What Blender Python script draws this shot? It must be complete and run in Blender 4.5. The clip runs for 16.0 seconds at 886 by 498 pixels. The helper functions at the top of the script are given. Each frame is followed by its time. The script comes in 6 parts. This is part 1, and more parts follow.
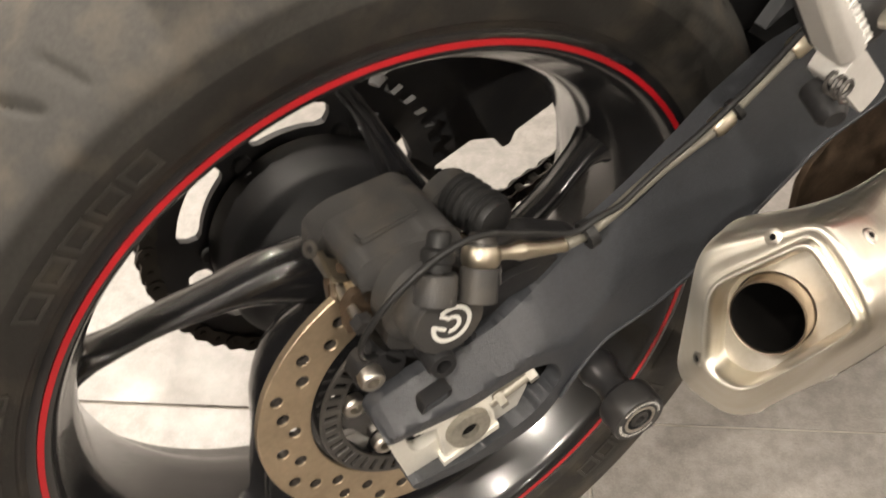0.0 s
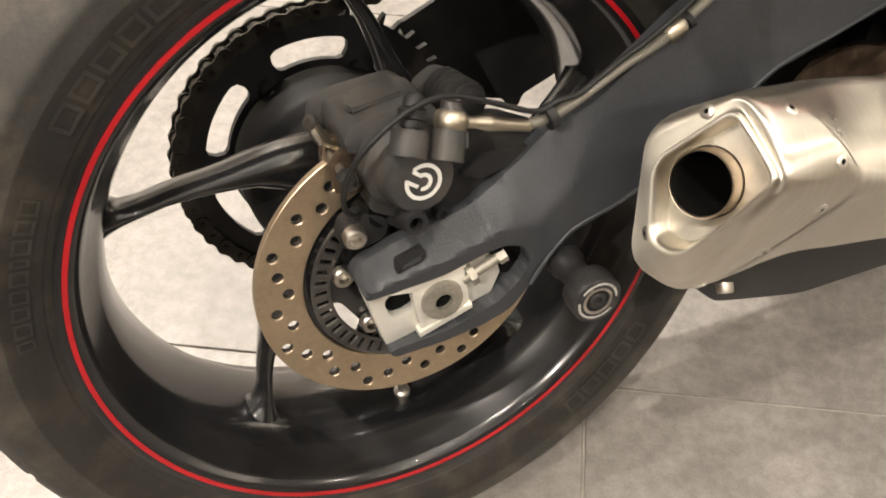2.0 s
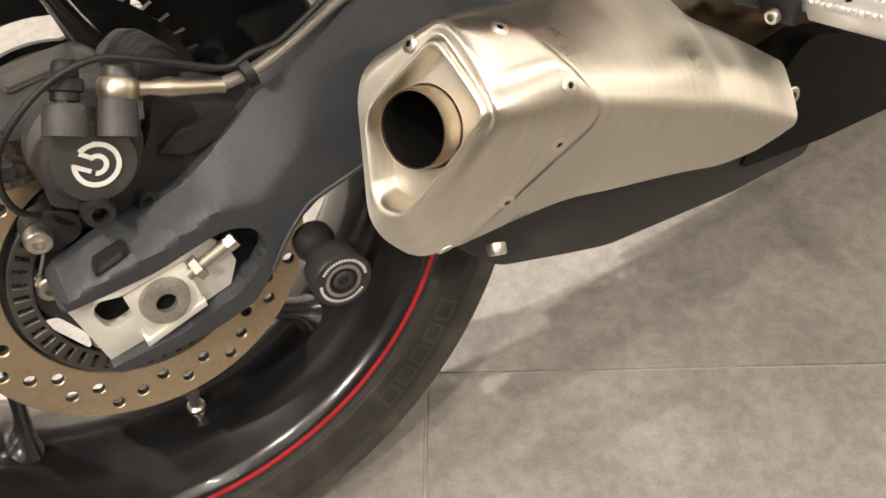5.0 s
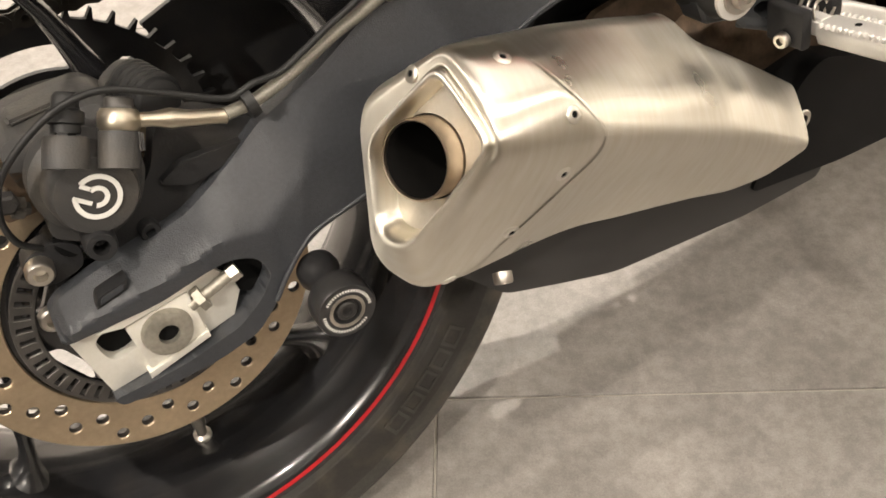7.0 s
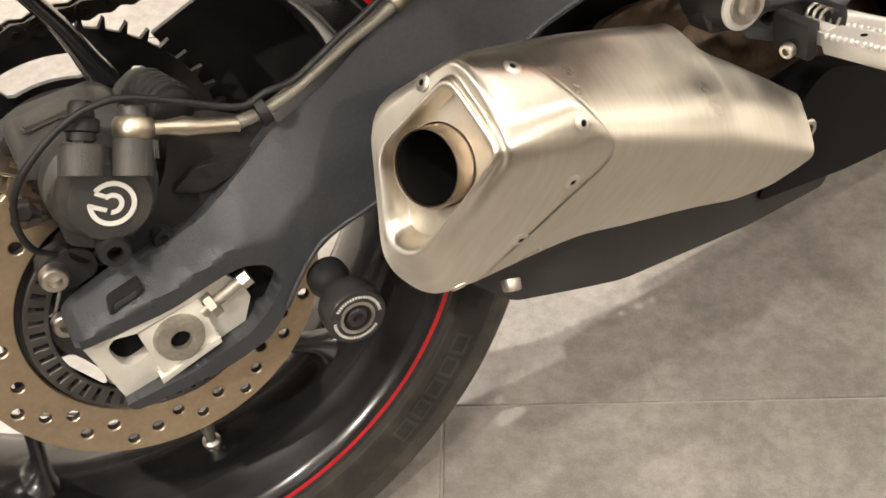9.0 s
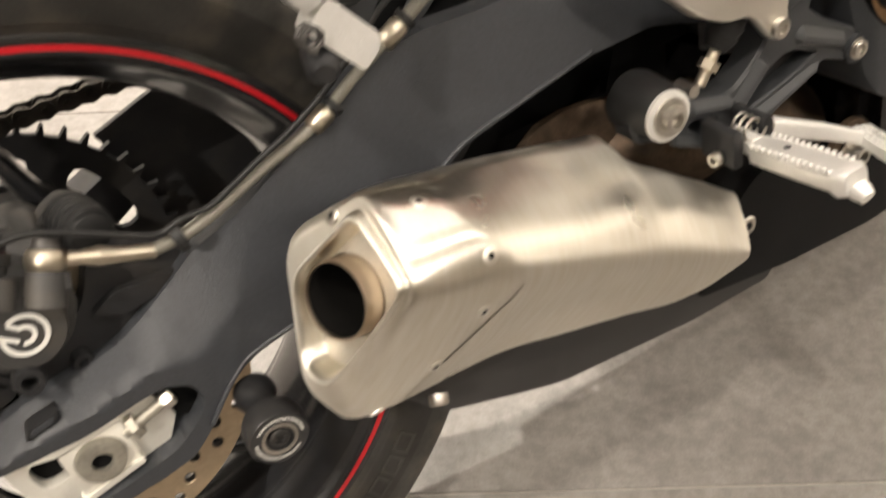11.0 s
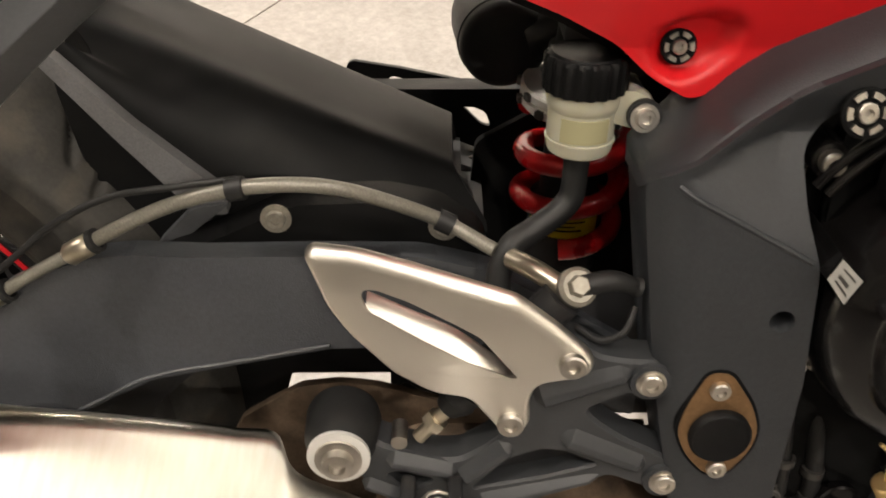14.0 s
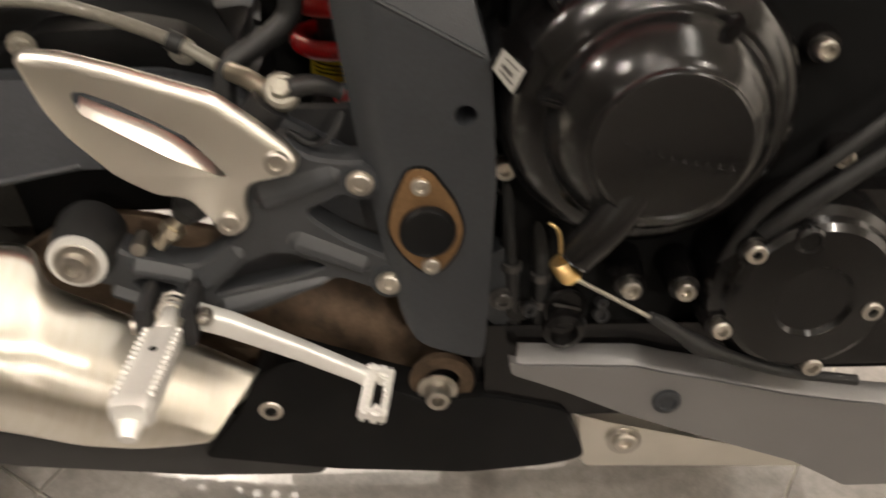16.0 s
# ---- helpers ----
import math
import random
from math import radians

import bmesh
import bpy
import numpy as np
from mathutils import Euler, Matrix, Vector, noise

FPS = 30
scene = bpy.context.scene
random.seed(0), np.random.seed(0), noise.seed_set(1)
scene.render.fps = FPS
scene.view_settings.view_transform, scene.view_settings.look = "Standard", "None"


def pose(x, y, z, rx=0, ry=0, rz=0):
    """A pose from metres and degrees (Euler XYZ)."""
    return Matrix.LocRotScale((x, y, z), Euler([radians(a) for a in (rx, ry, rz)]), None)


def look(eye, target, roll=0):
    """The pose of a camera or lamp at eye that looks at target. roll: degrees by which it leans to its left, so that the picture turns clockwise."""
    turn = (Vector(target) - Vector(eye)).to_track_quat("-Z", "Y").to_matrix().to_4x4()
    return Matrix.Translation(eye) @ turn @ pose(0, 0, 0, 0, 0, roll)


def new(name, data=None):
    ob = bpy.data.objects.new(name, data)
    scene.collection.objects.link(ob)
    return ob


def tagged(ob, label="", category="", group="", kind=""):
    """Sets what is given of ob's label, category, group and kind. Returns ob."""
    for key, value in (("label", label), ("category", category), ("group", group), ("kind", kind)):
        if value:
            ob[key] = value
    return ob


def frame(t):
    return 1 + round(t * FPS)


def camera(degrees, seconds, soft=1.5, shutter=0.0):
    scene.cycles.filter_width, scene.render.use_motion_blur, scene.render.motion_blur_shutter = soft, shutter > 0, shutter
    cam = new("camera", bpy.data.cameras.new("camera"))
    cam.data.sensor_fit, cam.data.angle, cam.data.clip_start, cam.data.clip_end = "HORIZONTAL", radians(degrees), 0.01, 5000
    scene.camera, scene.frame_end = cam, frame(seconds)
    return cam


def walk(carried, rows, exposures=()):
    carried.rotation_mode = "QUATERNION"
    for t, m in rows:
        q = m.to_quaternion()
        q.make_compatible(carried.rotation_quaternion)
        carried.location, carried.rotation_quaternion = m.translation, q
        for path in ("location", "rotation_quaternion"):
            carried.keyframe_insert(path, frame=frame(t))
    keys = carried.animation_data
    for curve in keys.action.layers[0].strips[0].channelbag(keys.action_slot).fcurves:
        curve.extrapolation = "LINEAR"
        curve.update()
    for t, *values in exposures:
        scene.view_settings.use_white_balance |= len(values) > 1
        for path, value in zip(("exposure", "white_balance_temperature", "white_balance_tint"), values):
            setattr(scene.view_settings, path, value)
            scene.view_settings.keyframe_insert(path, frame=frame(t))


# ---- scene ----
from mathutils.bvhtree import BVHTree

LENS = 49.31
LEAN = 12.36
AXLE_HEIGHT = 0.3098
PATH = [
    (0, -0.1407, -0.3343, 0.8708, 35.38, -1.04, -30.31),
    (0.5, -0.1471, -0.3691, 0.8496, 36.54, -0.77, -26.50),
    (1, -0.1982, -0.4136, 0.8709, 39.37, -0.23, -28.82),
    (1.5, -0.1931, -0.4591, 0.8668, 39.40, -2.11, -27.28),
    (2, -0.1621, -0.4931, 0.8458, 41.08, 0.28, -25.37),
    (2.5, -0.1269, -0.4969, 0.8187, 40.73, 1.86, -25.56),
    (3, -0.0994, -0.5078, 0.8005, 41.20, 2.33, -26.53),
    (3.5, -0.0790, -0.5239, 0.7958, 41.55, 2.27, -27.90),
    (4, -0.0476, -0.5257, 0.7872, 40.75, 2.73, -29.20),
    (4.5, -0.0232, -0.5215, 0.7754, 40.56, 3.11, -30.70),
    (4.7, -0.0234, -0.5151, 0.7719, 40.55, 2.57, -32.12),
    (6.8, 0.0012, -0.5109, 0.7657, 41.53, 4.16, -30.60),
    (7, -0.0119, -0.5082, 0.7693, 41.59, 3.49, -31.65),
    (7.5, -0.0119, -0.5074, 0.7719, 41.47, 3.28, -31.46),
    (8, -0.0135, -0.5078, 0.7721, 41.52, 3.19, -31.31),
    (10.3, -0.0181, -0.5132, 0.7777, 42.97, 4.12, -31.58),
    (10.5, -0.0130, -0.5099, 0.7834, 42.87, 3.88, -31.61),
    (11, 0.0410, -0.5051, 0.8009, 44.30, 3.95, -31.74),
    (11.5, 0.0917, -0.5078, 0.8463, 46.73, 4.32, -29.58),
    (12, 0.1483, -0.4852, 0.8695, 48.95, 2.79, -24.92),
    (12.5, 0.2279, -0.4259, 0.8681, 47.72, 0.83, -19.37),
    (13, 0.2853, -0.4192, 0.8702, 47.72, 1.43, -14.64),
    (13.5, 0.3652, -0.4354, 0.8576, 47.02, 0.07, -6.24),
    (14, 0.4323, -0.4660, 0.8519, 47.48, -0.34, 0.27),
    (14.5, 0.4433, -0.4853, 0.8485, 47.54, 0.05, 0.59),
    (15, 0.4427, -0.5390, 0.8676, 48.09, 0.49, -3.26),
    (15.5, 0.4977, -0.5581, 0.8541, 46.77, 0.74, -2.06),
    (16, 0.5708, -0.5461, 0.8245, 44.28, -0.34, -1.60),
]
GRID_X, GRID_Y, GRID_TURN = 0.203, -0.058, -32.26
DISC_Y, CHAIN_Y = -0.089, 0.100
SPOKE_0, SLOT_0 = 160, 86
cam = camera(LENS, 16.0, soft=1.7, shutter=0.5)
walk(cam, [(t, pose(*p)) for t, *p in PATH], [(0, -0.08), (4.5, 0.02), (10.3, 0.02), (11.5, -0.05), (12.5, -0.2), (13, -0.25), (13.5, -0.15), (14.5, 0.05), (15, 0.08), (15.5, 0.12), (16, -0.1)])

# ---- light: a showroom with spots, some set by floor shadows, some added as fill ----
world = bpy.data.worlds.new("room_air")
scene.world = world
world.use_nodes = True
world.node_tree.nodes["Background"].inputs[0].default_value = (1.0, 0.93, 0.84, 1)
world.node_tree.nodes["Background"].inputs[1].default_value = 0.05


def spot_lamp(place, target, power, size=0.022, cone=100):
    lamp = bpy.data.lights.new("spot_lamp", "SPOT")
    lamp.energy, lamp.shadow_soft_size, lamp.spot_size, lamp.spot_blend = power, size, radians(cone), 0.6
    lamp.color = (1.0, 0.90, 0.785)
    ob = new("spot_lamp", lamp)
    ob.matrix_world = look(place, target)
    return ob


# the narrow cones and the spot at x 1.15 are added fill
for place, target, power, cone in (((0.90, -1.50, 2.9), (0.40, -0.1, 0.2), 34, 70), ((0.30, -1.45, 2.9), (0.05, -0.1, 0.2), 38, 56), ((0.1, -3.2, 2.8), (-0.05, -0.1, 0.25), 34, 18), ((1.3, -3.0, 2.8), (0.60, -0.1, 0.3), 130, 22), ((-0.70, -0.82, 2.9), (-0.02, -0.05, 0.2), 135, 44), ((0.35, -0.70, 2.9), (0.30, -0.15, 0.3), 26, 50), ((-1.9, -1.5, 2.7), (-0.22, -0.1, 0.30), 270, 20), ((1.15, -1.65, 2.9), (1.05, -1.50, 0.0), 150, 44),
                                   ((-0.40, 1.70, 2.9), (-0.2, 1.1, 0.0), 560, 66), ((1.10, 1.90, 2.9), (0.7, 1.2, 0.0), 180, 90), ((-2.2, 0.4, 2.9), (-0.6, 0.2, 0.0), 150, 70),
                                   ((0.40, 3.10, 2.9), (0.4, 2.5, 0.0), 130, 100), ((2.60, -1.80, 2.9), (1.9, -1.0, 0.0), 70, 80),
                                   ((-1.0, -3.4, 2.9), (-0.8, -2.8, 0.0), 60, 100)):
    spot_lamp(place, target, power, cone=cone)
# added washers: brighten the east wall so the steel has something to reflect
for y in (-3.2, -1.7, -0.2, 1.4, 3.0):
    spot_lamp((4.9, y, 2.95), (6.0, y, 1.4), 620, cone=75)

# added washers that brighten the north wall likewise
for x in (-3.0, -1.0, 1.0, 3.0):
    spot_lamp((x, 4.8, 2.95), (x, 6.0, 1.6), 520, cone=80)

# added area lamp, unseen, for a bright band on the silencer's top
strip = bpy.data.lights.new("reflection_strip", "AREA")
strip.shape, strip.size, strip.size_y, strip.energy, strip.color = "RECTANGLE", 0.3, 3.2, 45, (1.0, 0.92, 0.82)
new("reflection_strip", strip).matrix_world = pose(1.9, 0.6, 3.12)

# ---- materials ----
def nodes_of(m):
    return m.node_tree.nodes, m.node_tree.links


def surface(name, colour, rough=0.5, metal=0.0, grain=0.0, grain_scale=400, stain=0.25, stain_scale=14, bump=0.0, bump_scale=900,
            coat=0.0, streak=None, spread=0.12, dust=0.0, wave=0.0):
    """A procedural surface: colour varied at two scales, roughness variation and fine relief. streak: axis scale of a brushed grain."""
    m = bpy.data.materials.new(name)
    m.use_nodes = True
    n, l = nodes_of(m)
    b = n["Principled BSDF"]
    b.inputs["Metallic"].default_value = metal
    b.inputs["Coat Weight"].default_value = coat
    b.inputs["Coat Roughness"].default_value = 0.08
    co = n.new("ShaderNodeTexCoord")
    big = n.new("ShaderNodeTexNoise")
    big.inputs["Scale"].default_value, big.inputs["Detail"].default_value = stain_scale, 5
    l.new(co.outputs["Object"], big.inputs["Vector"])
    fine = n.new("ShaderNodeTexNoise")
    fine.inputs["Scale"].default_value, fine.inputs["Detail"].default_value = grain_scale, 2
    if streak:
        mp = n.new("ShaderNodeMapping")
        mp.inputs["Scale"].default_value = streak
        l.new(co.outputs["Object"], mp.inputs["Vector"])
        l.new(mp.outputs["Vector"], fine.inputs["Vector"])
    else:
        l.new(co.outputs["Object"], fine.inputs["Vector"])
    ramp = n.new("ShaderNodeValToRGB")
    c = Vector(colour)
    lo, hi = c * (1 - stain), c * (1 + stain)
    ramp.color_ramp.elements[0].position, ramp.color_ramp.elements[1].position = 0.3, 0.72
    ramp.color_ramp.elements[0].color, ramp.color_ramp.elements[1].color = (*lo, 1), (*hi, 1)
    l.new(big.outputs["Fac"], ramp.inputs["Fac"])
    out = ramp.outputs["Color"]
    if grain:
        mix = n.new("ShaderNodeMix")
        mix.data_type, mix.blend_type = "RGBA", "OVERLAY"
        mix.inputs["Factor"].default_value = grain
        l.new(out, mix.inputs[6])
        l.new(fine.outputs["Fac"], mix.inputs[7])
        out = mix.outputs[2]
    if dust:
        cloud = n.new("ShaderNodeTexNoise")
        cloud.inputs["Scale"].default_value, cloud.inputs["Detail"].default_value = 35, 8
        l.new(co.outputs["Object"], cloud.inputs["Vector"])
        cut = n.new("ShaderNodeMapRange")
        cut.inputs["From Min"].default_value, cut.inputs["From Max"].default_value = 0.48, 0.8
        cut.inputs["To Max"].default_value = dust
        l.new(cloud.outputs["Fac"], cut.inputs["Value"])
        mix = n.new("ShaderNodeMix")
        mix.data_type = "RGBA"
        mix.inputs[7].default_value = (0.16, 0.13, 0.09, 1)
        l.new(cut.outputs["Result"], mix.inputs["Factor"])
        l.new(out, mix.inputs[6])
        out = mix.outputs[2]
    l.new(out, b.inputs["Base Color"])
    rr = n.new("ShaderNodeMapRange")
    rr.inputs["From Min"].default_value, rr.inputs["From Max"].default_value = 0.3, 0.7
    rr.inputs["To Min"].default_value, rr.inputs["To Max"].default_value = rough * (1 - spread), min(1, rough * (1 + spread))
    l.new(big.outputs["Fac"], rr.inputs["Value"])
    l.new(rr.outputs["Result"], b.inputs["Roughness"])
    if wave and not bump:
        dent = n.new("ShaderNodeTexNoise")
        dent.inputs["Scale"].default_value, dent.inputs["Detail"].default_value = 7, 0
        roll = n.new("ShaderNodeMapping")
        roll.inputs["Scale"].default_value, roll.inputs["Rotation"].default_value = (5, 1, 1.2), (0, radians(25), 0)
        l.new(co.outputs["Object"], roll.inputs["Vector"])
        l.new(roll.outputs["Vector"], dent.inputs["Vector"])
        wn = n.new("ShaderNodeBump")
        wn.inputs["Strength"].default_value, wn.inputs["Distance"].default_value = wave, 0.004
        l.new(dent.outputs["Fac"], wn.inputs["Height"])
        l.new(wn.outputs["Normal"], b.inputs["Normal"])
    if bump:
        bn = n.new("ShaderNodeBump")
        bn.inputs["Strength"].default_value = bump
        bn.inputs["Distance"].default_value = 0.0006
        if streak:
            l.new(fine.outputs["Fac"], bn.inputs["Height"])
        else:
            bt = n.new("ShaderNodeTexNoise")
            bt.inputs["Scale"].default_value, bt.inputs["Detail"].default_value = bump_scale, 2
            l.new(co.outputs["Object"], bt.inputs["Vector"])
            l.new(bt.outputs["Fac"], bn.inputs["Height"])
        l.new(bn.outputs["Normal"], b.inputs["Normal"])
    return m


RUBBER = surface("tyre_rubber", (0.024, 0.0225, 0.020), 0.56, stain=0.35, grain=0.25, bump=0.25, bump_scale=500, dust=0.28)
TREAD = surface("dusty_tread_rubber", (0.036, 0.034, 0.030), 0.72, stain=0.30, grain=0.3, bump=0.35, bump_scale=420, dust=0.45)
HOSE_RUBBER = surface("black_rubber", (0.016, 0.016, 0.016), 0.5, bump=0.2)
WORN_RUBBER = surface("worn_rubber", (0.030, 0.028, 0.025), 0.52, stain=0.3, dust=0.3)
RIM_BLACK = surface("gloss_black_paint", (0.011, 0.011, 0.012), 0.24, coat=0.6, stain=0.3, dust=0.05)
STRIPE_RED = surface("red_stripe", (0.44, 0.010, 0.016), 0.35, stain=0.12)
ARM_GREY = surface("grey_powder_coat", (0.040, 0.0428, 0.048), 0.38, grain=0.25, bump=0.55, bump_scale=1100, stain=0.12)
FRAME_GREY = surface("dark_grey_paint", (0.031, 0.0335, 0.0370), 0.44, grain=0.2, bump=0.4, bump_scale=1300, stain=0.12)
HANGER_GREY = surface("satin_dark_grey_paint", (0.037, 0.039, 0.042), 0.44, grain=0.15, bump=0.2, bump_scale=1500, stain=0.1)
EDGE_GREY = surface("light_grey_plastic", (0.125, 0.125, 0.127), 0.5, grain=0.3, grain_scale=900, stain=0.12)
STRUT_GREY = surface("smooth_grey_paint", (0.062, 0.064, 0.068), 0.44, grain=0.15, bump=0.2, bump_scale=1500, stain=0.1)
CAST_BLACK = surface("satin_black_casting", (0.018, 0.018, 0.019), 0.48, bump=0.35, bump_scale=700, dust=0.12)
CALIPER_GREY = surface("caliper_grey", (0.044, 0.043, 0.042), 0.46, bump=0.4, bump_scale=800, dust=0.3)
PLASTIC = surface("black_plastic", (0.006, 0.006, 0.0062), 0.44, bump=0.2, bump_scale=1200, dust=0.015)
SPOOL_BLACK = surface("turned_black_plastic", (0.020, 0.020, 0.021), 0.30, bump=0.1, stain=0.2, dust=0.05)
STEEL_DARK = surface("dark_steel", (0.10, 0.095, 0.09), 0.45, metal=0.7, stain=0.25, stain_scale=40)
TRAY_GREY = surface("dull_grey_plastic", (0.030, 0.029, 0.028), 0.6, bump=0.2, bump_scale=900, stain=0.2)
MATT = surface("matt_black", (0.006, 0.006, 0.006), 0.85)
STEEL = surface("brushed_steel", (0.75, 0.715, 0.63), 0.34, metal=1.0, stain=0.07, stain_scale=12, spread=0.22, grain=0.30, grain_scale=120, streak=(2.2, 0.35, 0.35), wave=0.012)
BLASTED = surface("blasted_steel", (0.66, 0.62, 0.54), 0.52, metal=0.9, grain=0.12, stain=0.10, stain_scale=25)
STEEL_FLAT = surface("satin_steel", (0.80, 0.77, 0.70), 0.36, metal=1.0, stain=0.05, stain_scale=20, spread=0.08)
grain_way = STEEL.node_tree.nodes.new("ShaderNodeTangent")
grain_way.direction_type, grain_way.uv_map = "UV_MAP", "brushing"
STEEL.node_tree.links.new(grain_way.outputs["Tangent"], STEEL.node_tree.nodes["Principled BSDF"].inputs["Tangent"])
STEEL.node_tree.nodes["Principled BSDF"].inputs["Anisotropic"].default_value = 0.85
ALU = surface("cast_aluminium", (0.86, 0.85, 0.82), 0.48, metal=0.6, grain=0.2, bump=0.3, stain=0.08)
ALU_RAW = surface("raw_aluminium", (0.84, 0.82, 0.75), 0.55, metal=0.55, grain=0.2, bump=0.25, stain=0.14)
ALU_DULL = surface("dull_aluminium", (0.36, 0.34, 0.29), 0.5, metal=0.7, grain=0.3, stain=0.2, stain_scale=40, dust=0.2)
DISC_STEEL = surface("worn_disc_steel", (0.49, 0.395, 0.275), 0.40, metal=0.85, grain=0.15, grain_scale=300, stain=0.14, bump=0.15, bump_scale=500)
BORE_SHADE = surface("bore_shade", (0.035, 0.028, 0.022), 0.75, stain=0.3)
BOLT_STEEL = surface("bolt_steel", (0.55, 0.52, 0.47), 0.35, metal=1.0, stain=0.25, stain_scale=60)
HEAT_STEEL = surface("heat_tinted_steel", (0.112, 0.078, 0.052), 0.55, metal=0.65, stain=0.55, stain_scale=45, grain=0.3)
STRAW_STEEL = surface("straw_tinted_steel", (0.50, 0.42, 0.33), 0.38, metal=1.0, stain=0.2, stain_scale=40)
SOOT = surface("soot", (0.008, 0.0075, 0.007), 0.9, stain=0.3)
SOOT.node_tree.nodes["Principled BSDF"].inputs["Specular IOR Level"].default_value = 0.05
BRASS = surface("brass", (0.72, 0.52, 0.24), 0.35, metal=1.0, stain=0.15)
GOLD_ZINC = surface("yellow_zinc_steel", (0.52, 0.47, 0.375), 0.36, metal=1.0, stain=0.15)
BRONZE = surface("brown_anodised", (0.28, 0.170, 0.085), 0.36, metal=0.8, grain=0.3, stain=0.18, bump=0.2)
SPRING_RED = surface("gloss_red_paint", (0.60, 0.012, 0.016), 0.28, coat=0.6, stain=0.08)
PANEL_RED = surface("satin_red_plastic", (0.62, 0.010, 0.014), 0.36, stain=0.05, bump=0.15, bump_scale=1500)
YELLOW = surface("yellow_label", (0.85, 0.66, 0.02), 0.4, stain=0.05)
ENGINE_BLACK = surface("gloss_engine_paint", (0.006, 0.0055, 0.0055), 0.19, coat=0.12, stain=0.3, bump=0.12, bump_scale=700, spread=0.25)
HUB_BLACK = surface("dull_black_casting", (0.006, 0.006, 0.0065), 0.55, bump=0.3, bump_scale=600, dust=0.02)
PAPER = surface("dull_white_label", (0.38, 0.37, 0.34), 0.6, stain=0.08)
WHITE_PAINT = surface("white_ink", (0.75, 0.74, 0.70), 0.5, stain=0.06)
FLUID = surface("fluid_behind_plastic", (0.36, 0.34, 0.20), 0.25, stain=0.1)
RESERVOIR = surface("milky_plastic", (0.47, 0.46, 0.36), 0.32, stain=0.08)
RESERVOIR.node_tree.nodes["Principled BSDF"].inputs["Subsurface Weight"].default_value = 0.5
RESERVOIR.node_tree.nodes["Principled BSDF"].inputs["Subsurface Radius"].default_value = (0.01, 0.009, 0.006)
BRAID = surface("clear_coated_braid", (0.19, 0.18, 0.15), 0.34, metal=0.2, coat=0.6, grain=0.5, grain_scale=900, stain=0.1)
PAN_SILVER = surface("metallic_grey_paint", (0.22, 0.215, 0.215), 0.38, metal=0.55, grain=0.25, grain_scale=1500, stain=0.06, coat=0.2)
CHAIN_STEEL = surface("oiled_chain_steel", (0.045, 0.040, 0.034), 0.45, metal=0.6, stain=0.4, stain_scale=40, dust=0.1)
WALL_PAINT = surface("warm_wall_paint", (0.72, 0.69, 0.65), 0.8, stain=0.05, stain_scale=2)
CEILING_PAINT = surface("white_ceiling_paint", (0.76, 0.74, 0.71), 0.9, stain=0.05, stain_scale=2)


def tile_surface():
    m = surface("grey_stone_tile", (0.260, 0.243, 0.229), 0.40, grain=0.25, grain_scale=600, stain=0.13, stain_scale=11, bump=0.12, bump_scale=300, spread=0.3)
    n, l = nodes_of(m)
    b = n["Principled BSDF"]
    old = b.inputs["Base Color"].links[0].from_socket
    co = n.new("ShaderNodeTexCoord")
    info = n.new("ShaderNodeObjectInfo")
    vein = n.new("ShaderNodeTexNoise")
    vein.inputs["Scale"].default_value, vein.inputs["Detail"].default_value, vein.inputs["Roughness"].default_value = 60, 12, 0.72
    l.new(co.outputs["Object"], vein.inputs["Vector"])
    ramp = n.new("ShaderNodeValToRGB")
    ramp.color_ramp.elements[0].position, ramp.color_ramp.elements[1].position = 0.40, 0.66
    ramp.color_ramp.elements[0].color, ramp.color_ramp.elements[1].color = (0.80, 0.79, 0.78, 1), (1.13, 1.12, 1.10, 1)
    l.new(vein.outputs["Fac"], ramp.inputs["Fac"])
    mul = n.new("ShaderNodeMix")
    mul.data_type, mul.blend_type = "RGBA", "MULTIPLY"
    mul.inputs["Factor"].default_value = 1
    l.new(old, mul.inputs[6])
    l.new(ramp.outputs["Color"], mul.inputs[7])
    hsv = n.new("ShaderNodeHueSaturation")
    vary = n.new("ShaderNodeMapRange")
    vary.inputs["To Min"].default_value, vary.inputs["To Max"].default_value = 0.92, 1.06
    l.new(info.outputs["Random"], vary.inputs["Value"])
    l.new(vary.outputs["Result"], hsv.inputs["Value"])
    l.new(mul.outputs[2], hsv.inputs["Color"])
    l.new(hsv.outputs["Color"], b.inputs["Base Color"])
    return m


for dark, shine in ((PLASTIC, 0.14), (HOSE_RUBBER, 0.35), (CAST_BLACK, 0.35), (FRAME_GREY, 0.38), (ARM_GREY, 0.42), (CALIPER_GREY, 0.35), (MATT, 0.1), (RUBBER, 0.35), (HUB_BLACK, 0.2), (ENGINE_BLACK, 0.36)):
    dark.node_tree.nodes["Principled BSDF"].inputs["Specular IOR Level"].default_value = shine

TILE = tile_surface()
GROUT = surface("grout", (0.42, 0.39, 0.34), 0.85, stain=0.15, stain_scale=30)


# ---- mesh helpers; the motorcycle's own axes: x ahead, y to its left, z up, origin at the rear axle ----
def two_deep(parent):
    """The given parent, or the one above it, so that no piece lies more than two levels under its thing."""
    while parent and parent.parent and parent.parent.parent:
        parent = parent.parent
    return parent


